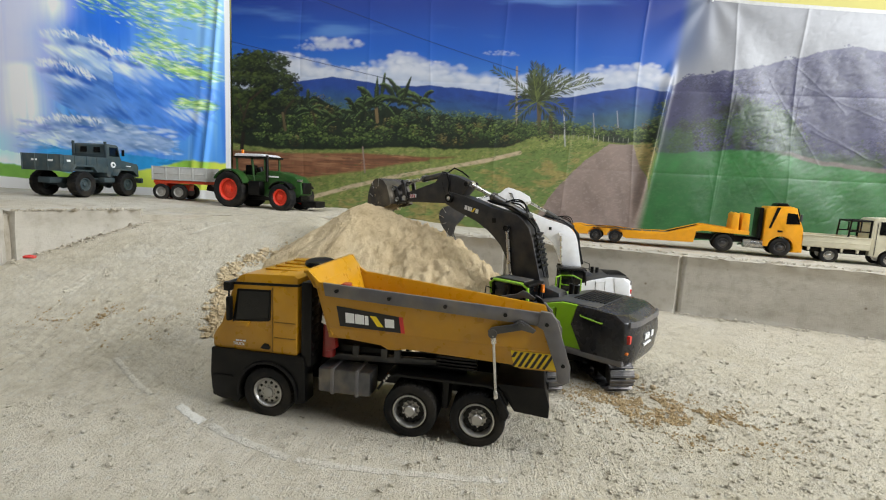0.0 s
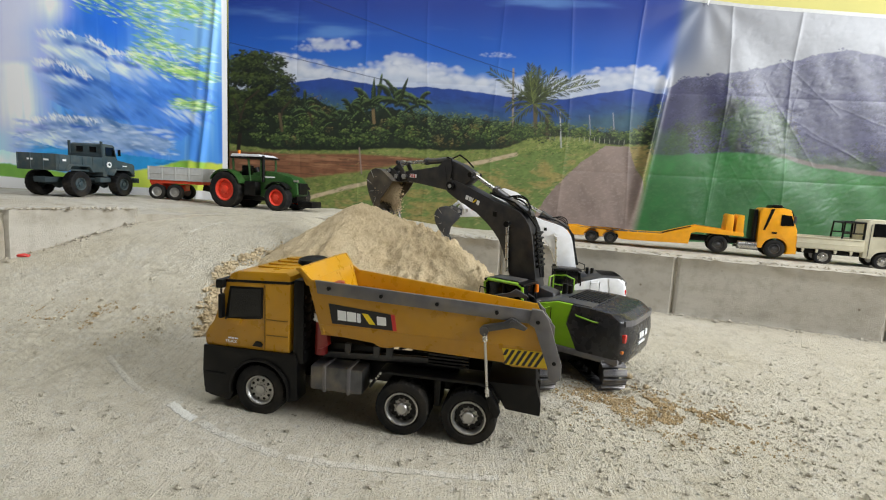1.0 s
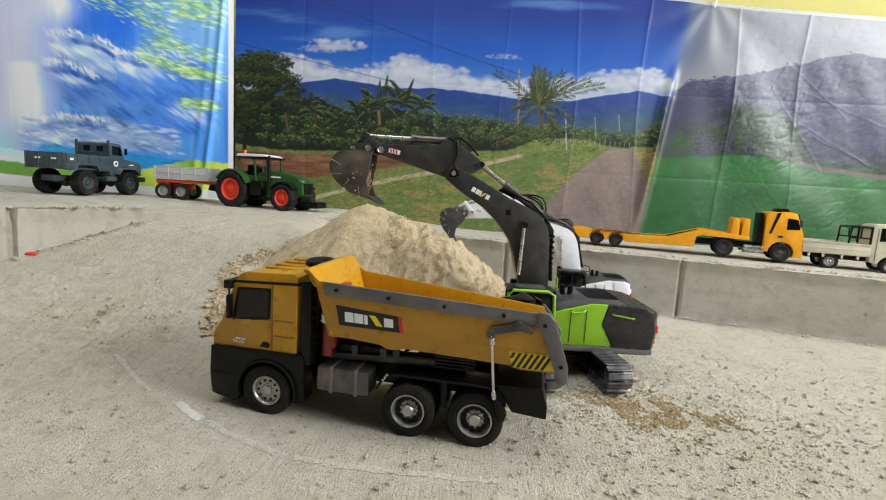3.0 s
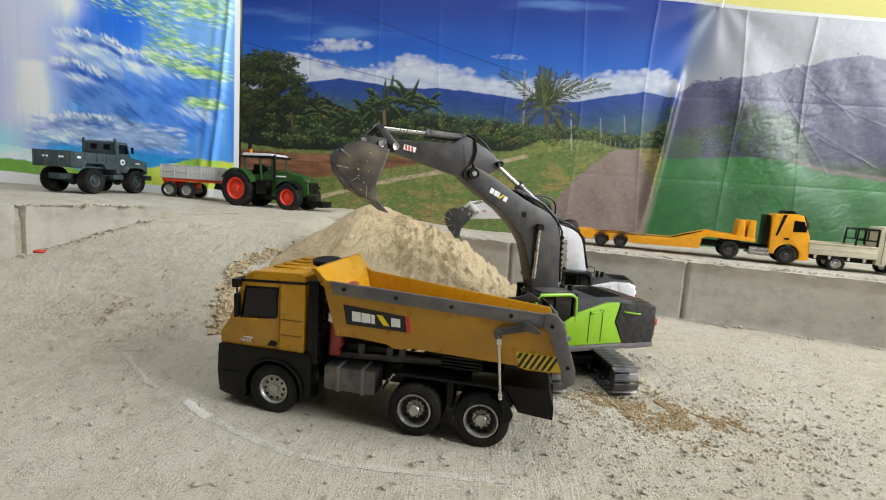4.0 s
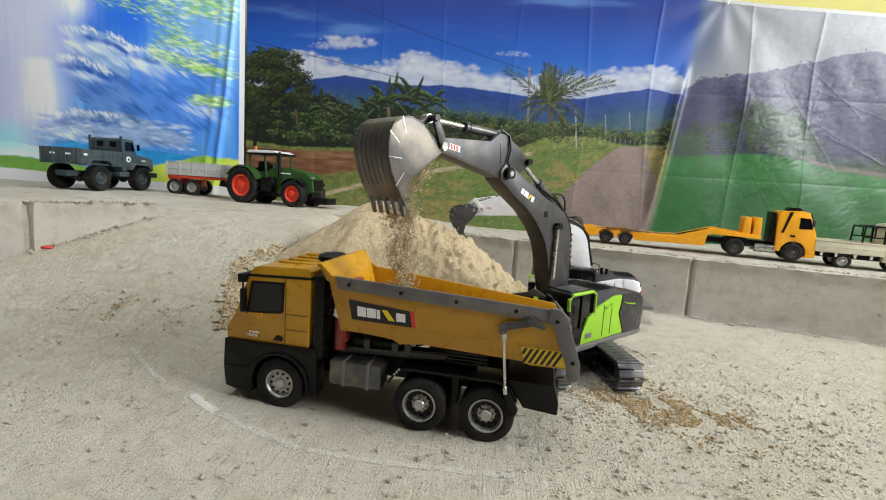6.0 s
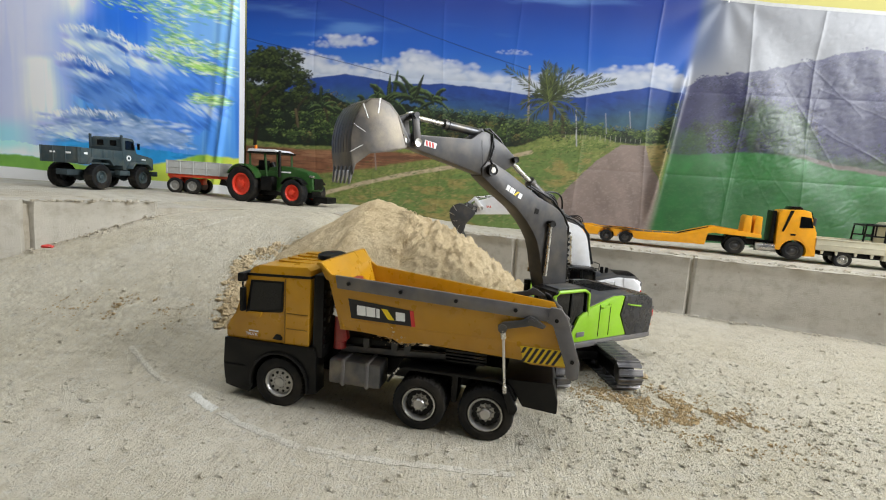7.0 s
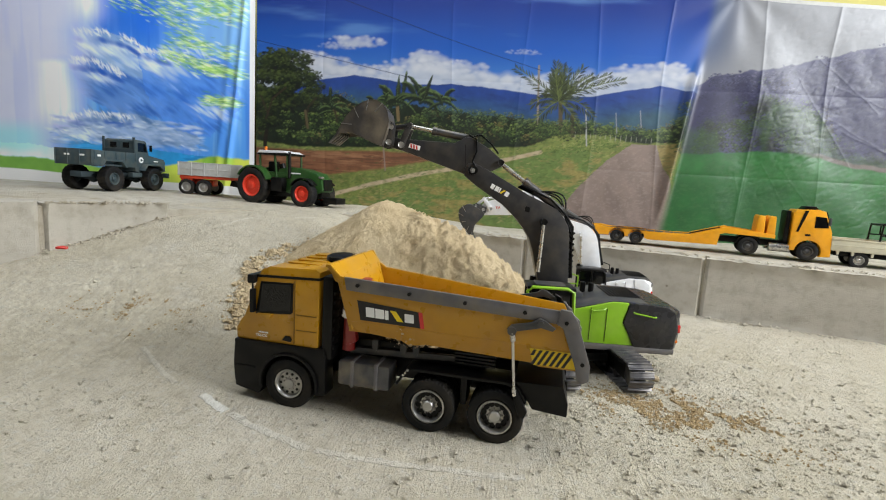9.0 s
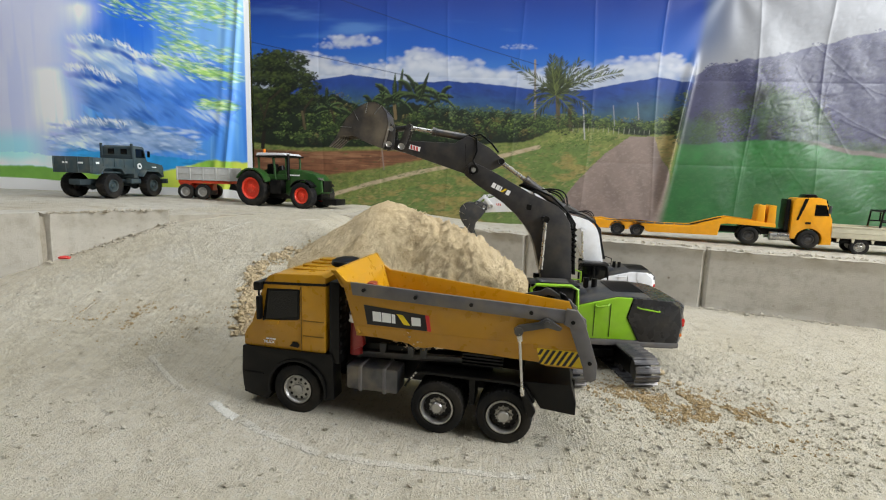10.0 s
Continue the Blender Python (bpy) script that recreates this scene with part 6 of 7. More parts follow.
def paint_falls(x, z):
    p = Print(x, z)
    rng = np.random.RandomState(77)
    n = F1.sum(x * 9, z * 3, 4)
    nf = F2.sum(x * 40, z * 16, 4, 0.6)
    p.lay(np.ones(x.shape), (72, 132, 200), 0.15, 4)
    p.lay(smooth(F3.sum(x * 36, z * 1.6, 3), 0.5, 0.75) * 0.35, (126, 176, 226))
    p.lay(smooth(F1.sum(x * 16 + 3, z * 1.4, 3), 0.50, 0.75) * 0.5, (34, 92, 184))
    p.lay(smooth(z, 0.78, 1.0) * smooth(x, -1.85, -1.6) * (1 - smooth(x, -1.5, -1.2)) * 0.8, (20, 88, 192), 0.15, 9)
    p.lay(smooth(x, -1.5, -1.15) * smooth(z, 0.62, 0.9) * 0.5, (128, 168, 206), 0.15, 9)
    # rocks: bands of slanting strokes, pale at their upper edge, deep blue beneath
    slant = -0.55
    for poly, col, dark in ROCKS:
        xs, zs = [q[0] for q in poly], [q[1] for q in poly]
        c0, c1, pale = ink(col), ink(dark), ink((204, 216, 228))
        m = inside(poly, x + 0.04 * (nf - 0.5), z + 0.04 * (n - 0.5))
        p.lay(m * 0.8, col, 0.25, 16)
        top = max(zs)
        for k in range(520):
            cx, cz = rng.uniform(min(xs), max(xs)), rng.uniform(min(zs), max(zs))
            if not inside(poly, np.array([cx]), np.array([cz]))[0]:
                continue
            u = F3.sum(np.array(cx * 7 + cz * 4), np.array(cz * 16), 3, 0.6)
            col_k = c0 + (pale - c0) * smooth(u, 0.5, 0.72) if u > 0.48 else c1 + (c0 - c1) * smooth(u, 0.3, 0.48)
            w = rng.uniform(0.020, 0.075)
            p.dab(cx, cz, w, w * rng.uniform(0.10, 0.24), slant - 0.2 * (top - cz < 0.06) + rng.normal(0, 0.14), col_k * rng.uniform(0.85, 1.1), 0.6, 0.9)
    # bright broken edges along the rock tops
    for pts in RIMS:
        for k in range(90):
            t = rng.rand() * (len(pts) - 1)
            i = min(int(t), len(pts) - 2)
            cx = pts[i][0] + (pts[i + 1][0] - pts[i][0]) * (t - i)
            cz = pts[i][1] + (pts[i + 1][1] - pts[i][1]) * (t - i)
            w = rng.uniform(0.010, 0.026)
            p.dab(cx + rng.normal(0, 0.006), cz - abs(rng.normal(0, 0.012)), w, w * 0.22, -0.9 + rng.normal(0, 0.3), ink((222, 228, 236)) * rng.uniform(0.6, 1.0), 0.7, 0.8)
        for k in range(60):
            t = rng.rand() * (len(pts) - 1)
            i = min(int(t), len(pts) - 2)
            cx = pts[i][0] + (pts[i + 1][0] - pts[i][0]) * (t - i)
            cz = pts[i][1] + (pts[i + 1][1] - pts[i][1]) * (t - i) - 0.045
            p.dab(cx, cz, 0.03, 0.014, -0.5, ink((24, 76, 160)), 0.35, 1.0)
    # falling water in soft veils, and pale spray to the west
    edge = ridge(FALL_EDGE, z) + 0.10 + 0.05 * (n - 0.5)
    p.lay(smooth(edge - x, -0.10, 0.20), (176, 180, 212), 0.06, 6)
    p.lay(smooth(edge - x, -0.05, 0.3) * smooth(F3.sum(x * 22, z * 1.5, 3), 0.48, 0.7) * 0.6, (160, 168, 208))
    for cx, z0, z1, wd in VEILS:
        veil = np.exp(-((x - cx - 0.03 * (z1 - z)) / (wd * (1 + 0.8 * (z1 - z) / (z1 - z0)))) ** 2) * smooth(z1 - z, 0, 0.04) * smooth(z - z0, 0, 0.15)
        p.lay(veil * (0.6 + 0.7 * (F3.sum(x * 50, z * 2, 3) - 0.3)), (224, 226, 252))
    # leaf sprays: slanting blades in two greens
    for pts, wd in SPRAYS:
        (xa, za), (xb, zb) = pts[0], pts[-1]
        turn = math.atan2(zb - za, xb - xa)
        for k in range(int(150 + 2200 * wd)):
            t = rng.rand()
            cx, cz = xa + (xb - xa) * t + rng.normal(0, 0.015), za + (zb - za) * t + rng.normal(0, wd * 0.55)
            g = rng.rand()
            col = ink((84, 136, 66)) if g < 0.3 else ink((128, 176, 84)) if g < 0.65 else ink((196, 218, 138)) if g < 0.9 else ink((224, 232, 190))
            w = rng.uniform(0.012, 0.036)
            p.dab(cx, cz, w, w * rng.uniform(0.10, 0.20), turn + rng.normal(0, 0.12), col, 0.6, 0.9)
    # pool, foam and river bank
    p.lay(inside(POOL, x, z + 0.012 * (nf - 0.5)) * 0.85 * smooth(x, -2.0, -1.80), (30, 128, 180), 0.35, 14)
    p.lay(inside(POOL, x, z) * smooth(x, -2.0, -1.80) * smooth(F2.sum(x * 9, z * 40, 4, 0.6), 0.5, 0.7) * 0.6, (20, 96, 150))
    p.lay(inside(FOAM, x, z + 0.02 * (nf - 0.5)) * 0.9, (196, 220, 240), 0.25, 14)
    p.lay(smooth(-1.93 - x, 0, 0.2) * smooth(0.56 - z, 0, 0.1) * (1 - smooth(0.42 - z, 0, 0.05)) * 0.6, (110, 196, 226))
    for k in range(240):
        cx, cz = rng.uniform(-1.98, -1.22), rng.uniform(0.44, 0.56)
        g = rng.rand()
        w = rng.uniform(0.014, 0.05)
        p.dab(cx, cz, w, w * 0.22, rng.normal(-0.1, 0.15), ink((150, 170, 196) if g < 0.4 else (84, 116, 156) if g < 0.75 else (208, 216, 226)), 0.5, 0.9)
    g = ridge(BANK, x) + 0.012 * (nf - 0.5)
    p.lay(smooth(g - z, 0, 0.012), (122, 164, 62), 0.3, 14)
    p.lay(smooth(g - z, 0, 0.012) * smooth(x, -1.55, -1.3) * smooth(n, 0.35, 0.6) * 0.8, (200, 204, 80))
    p.lay(smooth(g - z, 0, 0.012) * smooth(-1.8 - x, 0, 0.2) * 0.5, (70, 120, 60))
    p.lay(smooth(0.290 + 0.02 * smooth(-1.6 - x, 0, 0.6) - z, 0, 0.004), (226, 226, 232))
    p.lay(smooth(x - (-1.004), 0, 0.003), (232, 232, 238))
    return np.clip(p.c * 1.5, 0.004, 0.88)


def banner_material():
    m = bpy.data.materials.new("printed_vinyl")
    m.use_nodes = True
    n, l = m.node_tree.nodes, m.node_tree.links
    b = n["Principled BSDF"]
    ink = n.new("ShaderNodeVertexColor")
    ink.layer_name = "ink"
    l.new(ink.outputs[0], b.inputs["Base Color"])
    co = n.new("ShaderNodeTexCoord")
    t = n.new("ShaderNodeTexNoise")
    t.inputs["Scale"].default_value, t.inputs["Detail"].default_value = 9, 4
    l.new(co.outputs["Object"], t.inputs["Vector"])
    mr = n.new("ShaderNodeMapRange")
    mr.inputs["To Min"].default_value, mr.inputs["To Max"].default_value = 0.36, 0.50
    l.new(t.outputs["Fac"], mr.inputs["Value"])
    l.new(mr.outputs[0], b.inputs["Roughness"])
    b.inputs["Specular IOR Level"].default_value = 0.5
    w = n.new("ShaderNodeTexNoise")
    w.inputs["Scale"].default_value, w.inputs["Detail"].default_value = 500, 2
    l.new(co.outputs["Object"], w.inputs["Vector"])
    bp = n.new("ShaderNodeBump")
    bp.inputs["Strength"].default_value, bp.inputs["Distance"].default_value = 0.12, 0.001
    l.new(w.outputs["Fac"], bp.inputs["Height"])
    l.new(bp.outputs[0], b.inputs["Normal"])
    return m


def banner_top(x):
    return np.interp(x, [-2.2, 0.5, 0.9, 1.03, 1.2, 1.9], [1.19, 1.19, 1.172, 1.160, 1.146, 1.118])


def hang(name, xs, zs, paint, relief, label):
    gx, gz = np.meshgrid(xs, zs)
    gz = zs[0] + (gz - zs[0]) * (banner_top(gx) - zs[0]) / (zs[-1] - zs[0])
    gy = BANNER_Y + relief(gx, gz)
    col = paint(gx, gz)
    nx, nz = len(xs), len(zs)
    idx = np.arange(nx * nz).reshape(nz, nx)
    faces = np.stack([idx[:-1, :-1], idx[:-1, 1:], idx[1:, 1:], idx[1:, :-1]], -1).reshape(-1, 4)
    me = bpy.data.meshes.new(name)
    me.from_pydata(np.stack([gx, gy, gz], -1).reshape(-1, 3).tolist(), [], faces.tolist())
    att = me.color_attributes.new("ink", "FLOAT_COLOR", "POINT")
    att.data.foreach_set("color", np.concatenate([col.reshape(-1, 3), np.ones((nx * nz, 1))], 1).astype(np.float32).ravel())
    me.materials.append(VINYL)
    me.shade_smooth()
    return tagged(new(name, me), label, "banner", "printed banners")


def country_relief(x, z):
    y = 0.004 * (F1.sum(x * 3, z * 1.5, 3) - 0.5)
    # packing creases
    for c in (-0.66, -0.38, -0.10, 0.20, 0.50, 0.78, 1.14, 1.42):
        c = c + 0.012 * np.sin(z * 5 + c * 9)
        y = y + 0.0018 * np.exp(-np.abs(x - c) / 0.008) * np.sign(0.35 - F2.one(x * 0 + c * 7, x * 0))
    for c in (0.46, 0.80):
        y = y + 0.0010 * np.exp(-np.abs(z - c) / 0.008)
    # folds that fan out from the upper eyelet
    dx, dz = x - 1.03, 1.16 - z
    a = np.arctan2(dx, dz + 0.02)
    r = np.hypot(dx, dz)
    fan = np.cos(a * 9 + 1.2 * F2.sum(x * 2, z * 2, 2)) * np.exp(-r / 0.45) * smooth(r, 0.0, 0.15)
    y = y - 0.0030 * fan
    # loose eastern side: broad slack waves, sharp creases and a fine crumple
    e = smooth(x, 0.95, 1.2)
    y = y + e * 0.030 * (F1.sum(x * 4.5 + z * 2.2, z * 1.6, 2) - 0.5) * (1 - smooth(z, 0.92, 1.08))
    for (xa, za), (xb, zb), up in CREASES:
        d = near_line([(xa, za), (xb, zb)], x + 0.010 * (F2.sum(x * 18, z * 18, 2) - 0.5), z + 0.010 * (F3.sum(x * 18, z * 18, 2) - 0.5))
        y = y - 0.09 * up * np.exp(-d / 0.0030)
    u, w = x * 0.85 + z * 0.5, -x * 0.5 + z * 0.85
    crump = np.abs(F3.sum(u * 16, w * 26, 3, 0.55) - 0.5) * 2
    slack = smooth(F2.sum(x * 3 + 5, z * 3, 2), 0.35, 0.65) * (1 - smooth(z - ridge(HILL_EAST, x), -0.10, 0.04))
    y = y - e * 0.0032 * crump * (0.35 + 0.65 * slack)
    y = y - 0.026 * np.exp(-((x - ridge([(0.2, 0.81), (0.75, 0.88), (1.2, 0.96)], z)) / 0.018) ** 2) * smooth(z, 0.2, 0.4) * (1 - smooth(z, 0.75, 0.95))
    return y


def falls_relief(x, z):
    y = -0.012 + 0.010 * (F1.sum(x * 4, z * 1.2, 3) - 0.5)
    c = ridge([(0.25, -1.12), (0.7, -1.06), (1.2, -1.01)], z)
    y = y - 0.014 * np.exp(-((x - c) / 0.012) ** 2) - 0.006 * np.exp(-((x - c + 0.05) / 0.02) ** 2)
    return y


CREASES = [((1.14, 0.30), (1.17, 0.80), 0.006), ((1.42, 0.58), (1.44, 0.84), 0.007), ((1.36, 0.95), (1.62, 0.74), 0.006), ((1.30, 0.86), (1.55, 0.52), 0.006), ((1.44, 0.84), (1.80, 0.70), 0.005), ((1.42, 0.72), (1.75, 0.55), 0.005), ((1.20, 0.52), (1.36, 0.28), 0.005), ((1.28, 0.50), (1.46, 0.30), 0.005), ((1.36, 0.95), (1.28, 0.80), 0.004), ((1.10, 0.48), (1.14, 0.34), 0.004), ((1.50, 0.66), (1.88, 0.50), 0.005), ((1.34, 0.74), (1.40, 0.58), 0.005)]
CLOUDS = [(-0.526, 0.94, 0.131, 0.033), (-0.6, 0.921, 0.096, 0.019), (-0.736, 0.863, 0.108, 0.038), (-0.636, 0.842, 0.12, 0.038), (-0.206, 0.88, 0.086, 0.043), (-0.253, 0.846, 0.167, 0.038), (-0.083, 0.852, 0.143, 0.033), (0.201, 0.924, 0.084, 0.014), (0.677, 0.856, 0.143, 0.038), (0.791, 0.873, 0.076, 0.033), (0.865, 0.833, 0.096, 0.033), (-0.449, 0.825, 0.143, 0.029)]
CLOUD_TOP = [(-0.989, 0.849), (-0.824, 0.89), (-0.674, 0.855), (-0.45, 0.844), (-0.303, 0.868), (-0.157, 0.882), (-0.01, 0.855), (0.183, 0.838), (0.372, 0.854), (0.606, 0.869), (0.79, 0.882), (0.955, 0.847)]
HILLS = [(-0.99, 0.73), (-0.825, 0.748), (-0.673, 0.784), (-0.524, 0.809), (-0.399, 0.794), (-0.251, 0.776), (-0.104, 0.786), (0.066, 0.778), (0.236, 0.761), (0.38, 0.753), (0.498, 0.762), (0.614, 0.785), (0.706, 0.802), (0.763, 0.813), (0.845, 0.802), (0.951, 0.783), (1.168, 0.787)]
SCRUB = [(-0.99, 0.754), (-0.698, 0.717), (-0.597, 0.732), (-0.496, 0.689), (-0.371, 0.686), (-0.248, 0.71), (-0.099, 0.68), (0.072, 0.675), (0.194, 0.668), (0.34, 0.65), (0.483, 0.656), (0.627, 0.639), (0.791, 0.645), (0.88, 0.696), (0.966, 0.756)]
FIELD = [(-0.993, 0.51), (-0.748, 0.491), (-0.493, 0.502), (-0.242, 0.523), (0.006, 0.524), (0.25, 0.544), (0.367, 0.604), (0.559, 0.605), (0.68, 0.582), (0.844, 0.589), (0.987, 0.567)]
SOIL_TOP = [(-0.993, 0.48), (-0.696, 0.478), (-0.391, 0.492), (-0.091, 0.486), (0.131, 0.501), (0.987, 0.567)]
SOIL_LOW = [(-0.996, 0.309), (-0.696, 0.354), (-0.44, 0.391), (-0.189, 0.447), (0.107, 0.495), (0.989, 0.548)]
GRASS = [(-0.488, 0.271), (-0.235, 0.334), (0.012, 0.412), (0.265, 0.502), (0.46, 0.555), (0.56, 0.50), (0.47, 0.36), (0.40, 0.152), (-0.485, 0.105)]
TRACK = [(-0.643, 0.271), (-0.438, 0.336), (-0.237, 0.391), (-0.039, 0.434), (0.157, 0.478), (0.301, 0.518)]
ROAD = [(0.676, 0.572), (0.775, 0.572), (0.821, 0.47), (0.937, 0.208), (0.947, 0.11), (0.282, 0.072), (0.36, 0.202), (0.469, 0.38), (0.591, 0.507)]
VERGE_EAST = [(0.775, 0.572), (0.996, 0.596), (1.045, 0.165), (0.949, 0.16), (0.835, 0.446)]
BUSH_EAST = [(0.847, 0.561), (0.842, 0.612), (0.887, 0.73), (0.974, 0.78), (1.002, 0.537), (0.896, 0.544)]
TREE = [(-0.9, 0.817, 0.091), (-0.812, 0.844, 0.086), (-0.749, 0.763, 0.072), (-0.926, 0.72, 0.081), (-0.825, 0.724, 0.081), (-0.94, 0.623, 0.072), (-0.71, 0.704, 0.048)]
TRUNK = [(-0.934, 0.483), (-0.922, 0.599), (-0.881, 0.686)]
BANANAS = [(-0.335, 0.700, 0.150, 16, 0.013, 1.0), (-0.229, 0.725, 0.140, 15, 0.013, 0.9), (-0.421, 0.670, 0.105, 8, 0.011, 0.95), (-0.627, 0.671, 0.10, 8, 0.010, 1.1), (-0.139, 0.715, 0.105, 7, 0.011, 0.8), (-0.52, 0.63, 0.09, 7, 0.010, 0.9)]
PALM = [(98, 0.16, 0.0), (88, 0.15, 0.0), (78, 0.14, 0.02), (60, 0.18, 0.08), (50, 0.20, 0.22), (40, 0.26, 0.20), (30, 0.30, 0.18), (20, 0.16, 0.70), (108, 0.12, 0.06), (140, 0.25, 0.12), (150, 0.13, 0.65), (-30, 0.12, 0.5), (205, 0.12, 0.5), (66, 0.12, 0.5), (118, 0.11, 0.6), (95, 0.10, 0.1), (84, 0.11, 0.1), (102, 0.13, 0.0)]
STEMS = [([(0.357, 0.803), (0.378, 0.612)], 0.0096, (96, 86, 66)), ([(0.264, 0.873), (0.278, 0.636)], 0.0057, (150, 140, 130)), ([(0.474, 0.703), (0.491, 0.555)], 0.0038, (190, 190, 190)), ([(0.598, 0.696), (0.61, 0.614)], 0.0029, (170, 170, 180)), ([(0.696, 0.709), (0.707, 0.642)], 0.0029, (180, 180, 190)), ([(0.421, 0.677), (0.43, 0.595)], 0.0096, (80, 70, 52)), ([(-0.335, 0.707), (-0.325, 0.623)], 0.0084, (130, 110, 76)), ([(-0.387, 0.512), (-0.374, 0.402)], 0.0043, (150, 130, 120)), ([(-0.748, 0.643), (-0.735, 0.57)], 0.0072, (96, 84, 60))]
RIMS = [[(-1.839, 0.953), (-1.695, 0.955), (-1.579, 0.930), (-1.503, 0.885), (-1.36, 0.86)], [(-1.861, 0.832), (-1.729, 0.822), (-1.60, 0.775)], [(-1.975, 0.556), (-1.77, 0.592), (-1.556, 0.581)]]
WIRES = [[(-0.615, 1.125), (-0.406, 1.058), (-0.161, 0.979), (0.083, 0.908), (0.277, 0.855)], [(-0.988, 0.939), (-0.799, 0.903), (-0.549, 0.855), (-0.276, 0.803)]]
HILL_EAST = [(0.912, 0.823), (0.976, 0.866), (1.221, 0.906), (1.351, 0.941), (1.437, 0.96), (1.5, 0.982), (1.607, 1.002), (1.685, 0.992), (1.737, 0.98), (1.856, 0.945)]
WOOD_EAST = [(0.928, 0.674), (1.063, 0.714), (1.165, 0.81), (1.283, 0.78), (1.398, 0.762), (1.513, 0.595), (1.802, 0.585), (1.961, 0.592)]
MEADOW_EAST = [(0.942, 0.551), (1.195, 0.576), (1.426, 0.568), (1.544, 0.538), (1.814, 0.516), (1.977, 0.5)]
VEILS = [(-1.776, 0.943, 1.109, 0.053), (-1.941, 0.468, 0.83, 0.062)]
FALL_EDGE = [(0.337, -2.032), (0.518, -1.991), (0.671, -1.912), (0.768, -1.945), (0.844, -1.86), (0.94, -1.88), (1.084, -1.804)]
ROCKS = [([(-1.839, 0.953), (-1.695, 0.95), (-1.579, 0.925), (-1.503, 0.868), (-1.387, 0.836), (-1.392, 0.715), (-1.575, 0.733), (-1.758, 0.775), (-1.817, 0.882)], (120, 150, 190), (40, 90, 160)), ([(-1.861, 0.832), (-1.729, 0.82), (-1.522, 0.735), (-1.29, 0.646), (-1.371, 0.581), (-1.662, 0.594), (-1.818, 0.675)], (84, 124, 186), (36, 84, 160)), ([(-1.975, 0.556), (-1.77, 0.59), (-1.556, 0.581), (-1.267, 0.535), (-1.243, 0.469), (-1.536, 0.449), (-1.777, 0.463), (-1.913, 0.47), (-1.978, 0.506)], (126, 150, 186), (62, 96, 140)), ([(-1.53, 0.855), (-1.256, 0.888), (-1.079, 0.823), (-1.03, 0.656), (-1.189, 0.501), (-1.399, 0.542), (-1.498, 0.687)], (70, 120, 196), (44, 96, 180))]
SPRAYS = [([(-1.659, 1.112), (-1.457, 1.035), (-1.254, 0.971)], 0.045), ([(-1.429, 1.094), (-1.252, 1.053), (-1.075, 1.034)], 0.05), ([(-1.249, 1.122), (-1.012, 1.048)], 0.06), ([(-1.412, 0.871), (-1.284, 0.84), (-1.182, 0.795)], 0.035), ([(-1.384, 0.932), (-1.205, 0.89), (-1.04, 0.86)], 0.04), ([(-1.233, 0.817), (-1.028, 0.777)], 0.03), ([(-1.211, 0.668), (-1.056, 0.655)], 0.022)]
POOL = [(-1.976, 0.539), (-1.912, 0.483), (-1.778, 0.446), (-1.536, 0.436), (-1.191, 0.414), (-1.192, 0.376), (-1.977, 0.339), (-1.997, 0.441)]
FOAM = [(-2.247, 0.425), (-2.08, 0.432), (-1.971, 0.417), (-1.755, 0.388), (-1.648, 0.36), (-2.088, 0.334), (-2.255, 0.332)]
BANK = [(-2.307, 0.371), (-2.085, 0.373), (-1.92, 0.363), (-1.676, 0.34), (-1.405, 0.371), (-1.271, 0.397), (-1.191, 0.426), (-1.02, 0.419)]
VINYL = banner_material()
hang("banner", np.linspace(-0.975, 1.90, 1080), np.linspace(0.17, 1.19, 380), paint_country, country_relief, "printed vinyl banner of a country road and hills")
hang("banner", np.linspace(-2.50, -0.978, 480), np.linspace(0.20, 1.19, 310), paint_falls, falls_relief, "printed vinyl banner of a blue waterfall")
up = [(x, float(banner_top(x)) + 0.016) for x in (-0.98, 0.5, 0.9, 1.03, 1.2, 1.9)]
hem = Build().prism(up + [(x, z - 0.022) for x, z in up[::-1]], BANNER_Y + 0.004, BANNER_Y + 0.010)
solid("banner_hem", hem, TRAILERGREY, "white folded hem along the banner top", "hem")
solid("eyelet_cord", Build().tube([(1.03, BANNER_Y - 0.012, 1.150), (1.035, BANNER_Y - 0.010, 1.18), (1.045, BANNER_Y + 0.03, 1.28)], 0.003), WHITE, "white cord tied to the banner eyelet", "cord")


# ---- sand heap, spilled sand, debris ----
HEAP_A, HEAP_B = (-0.168, 0.585, 0.309), (0.000, 0.530, 0.258)


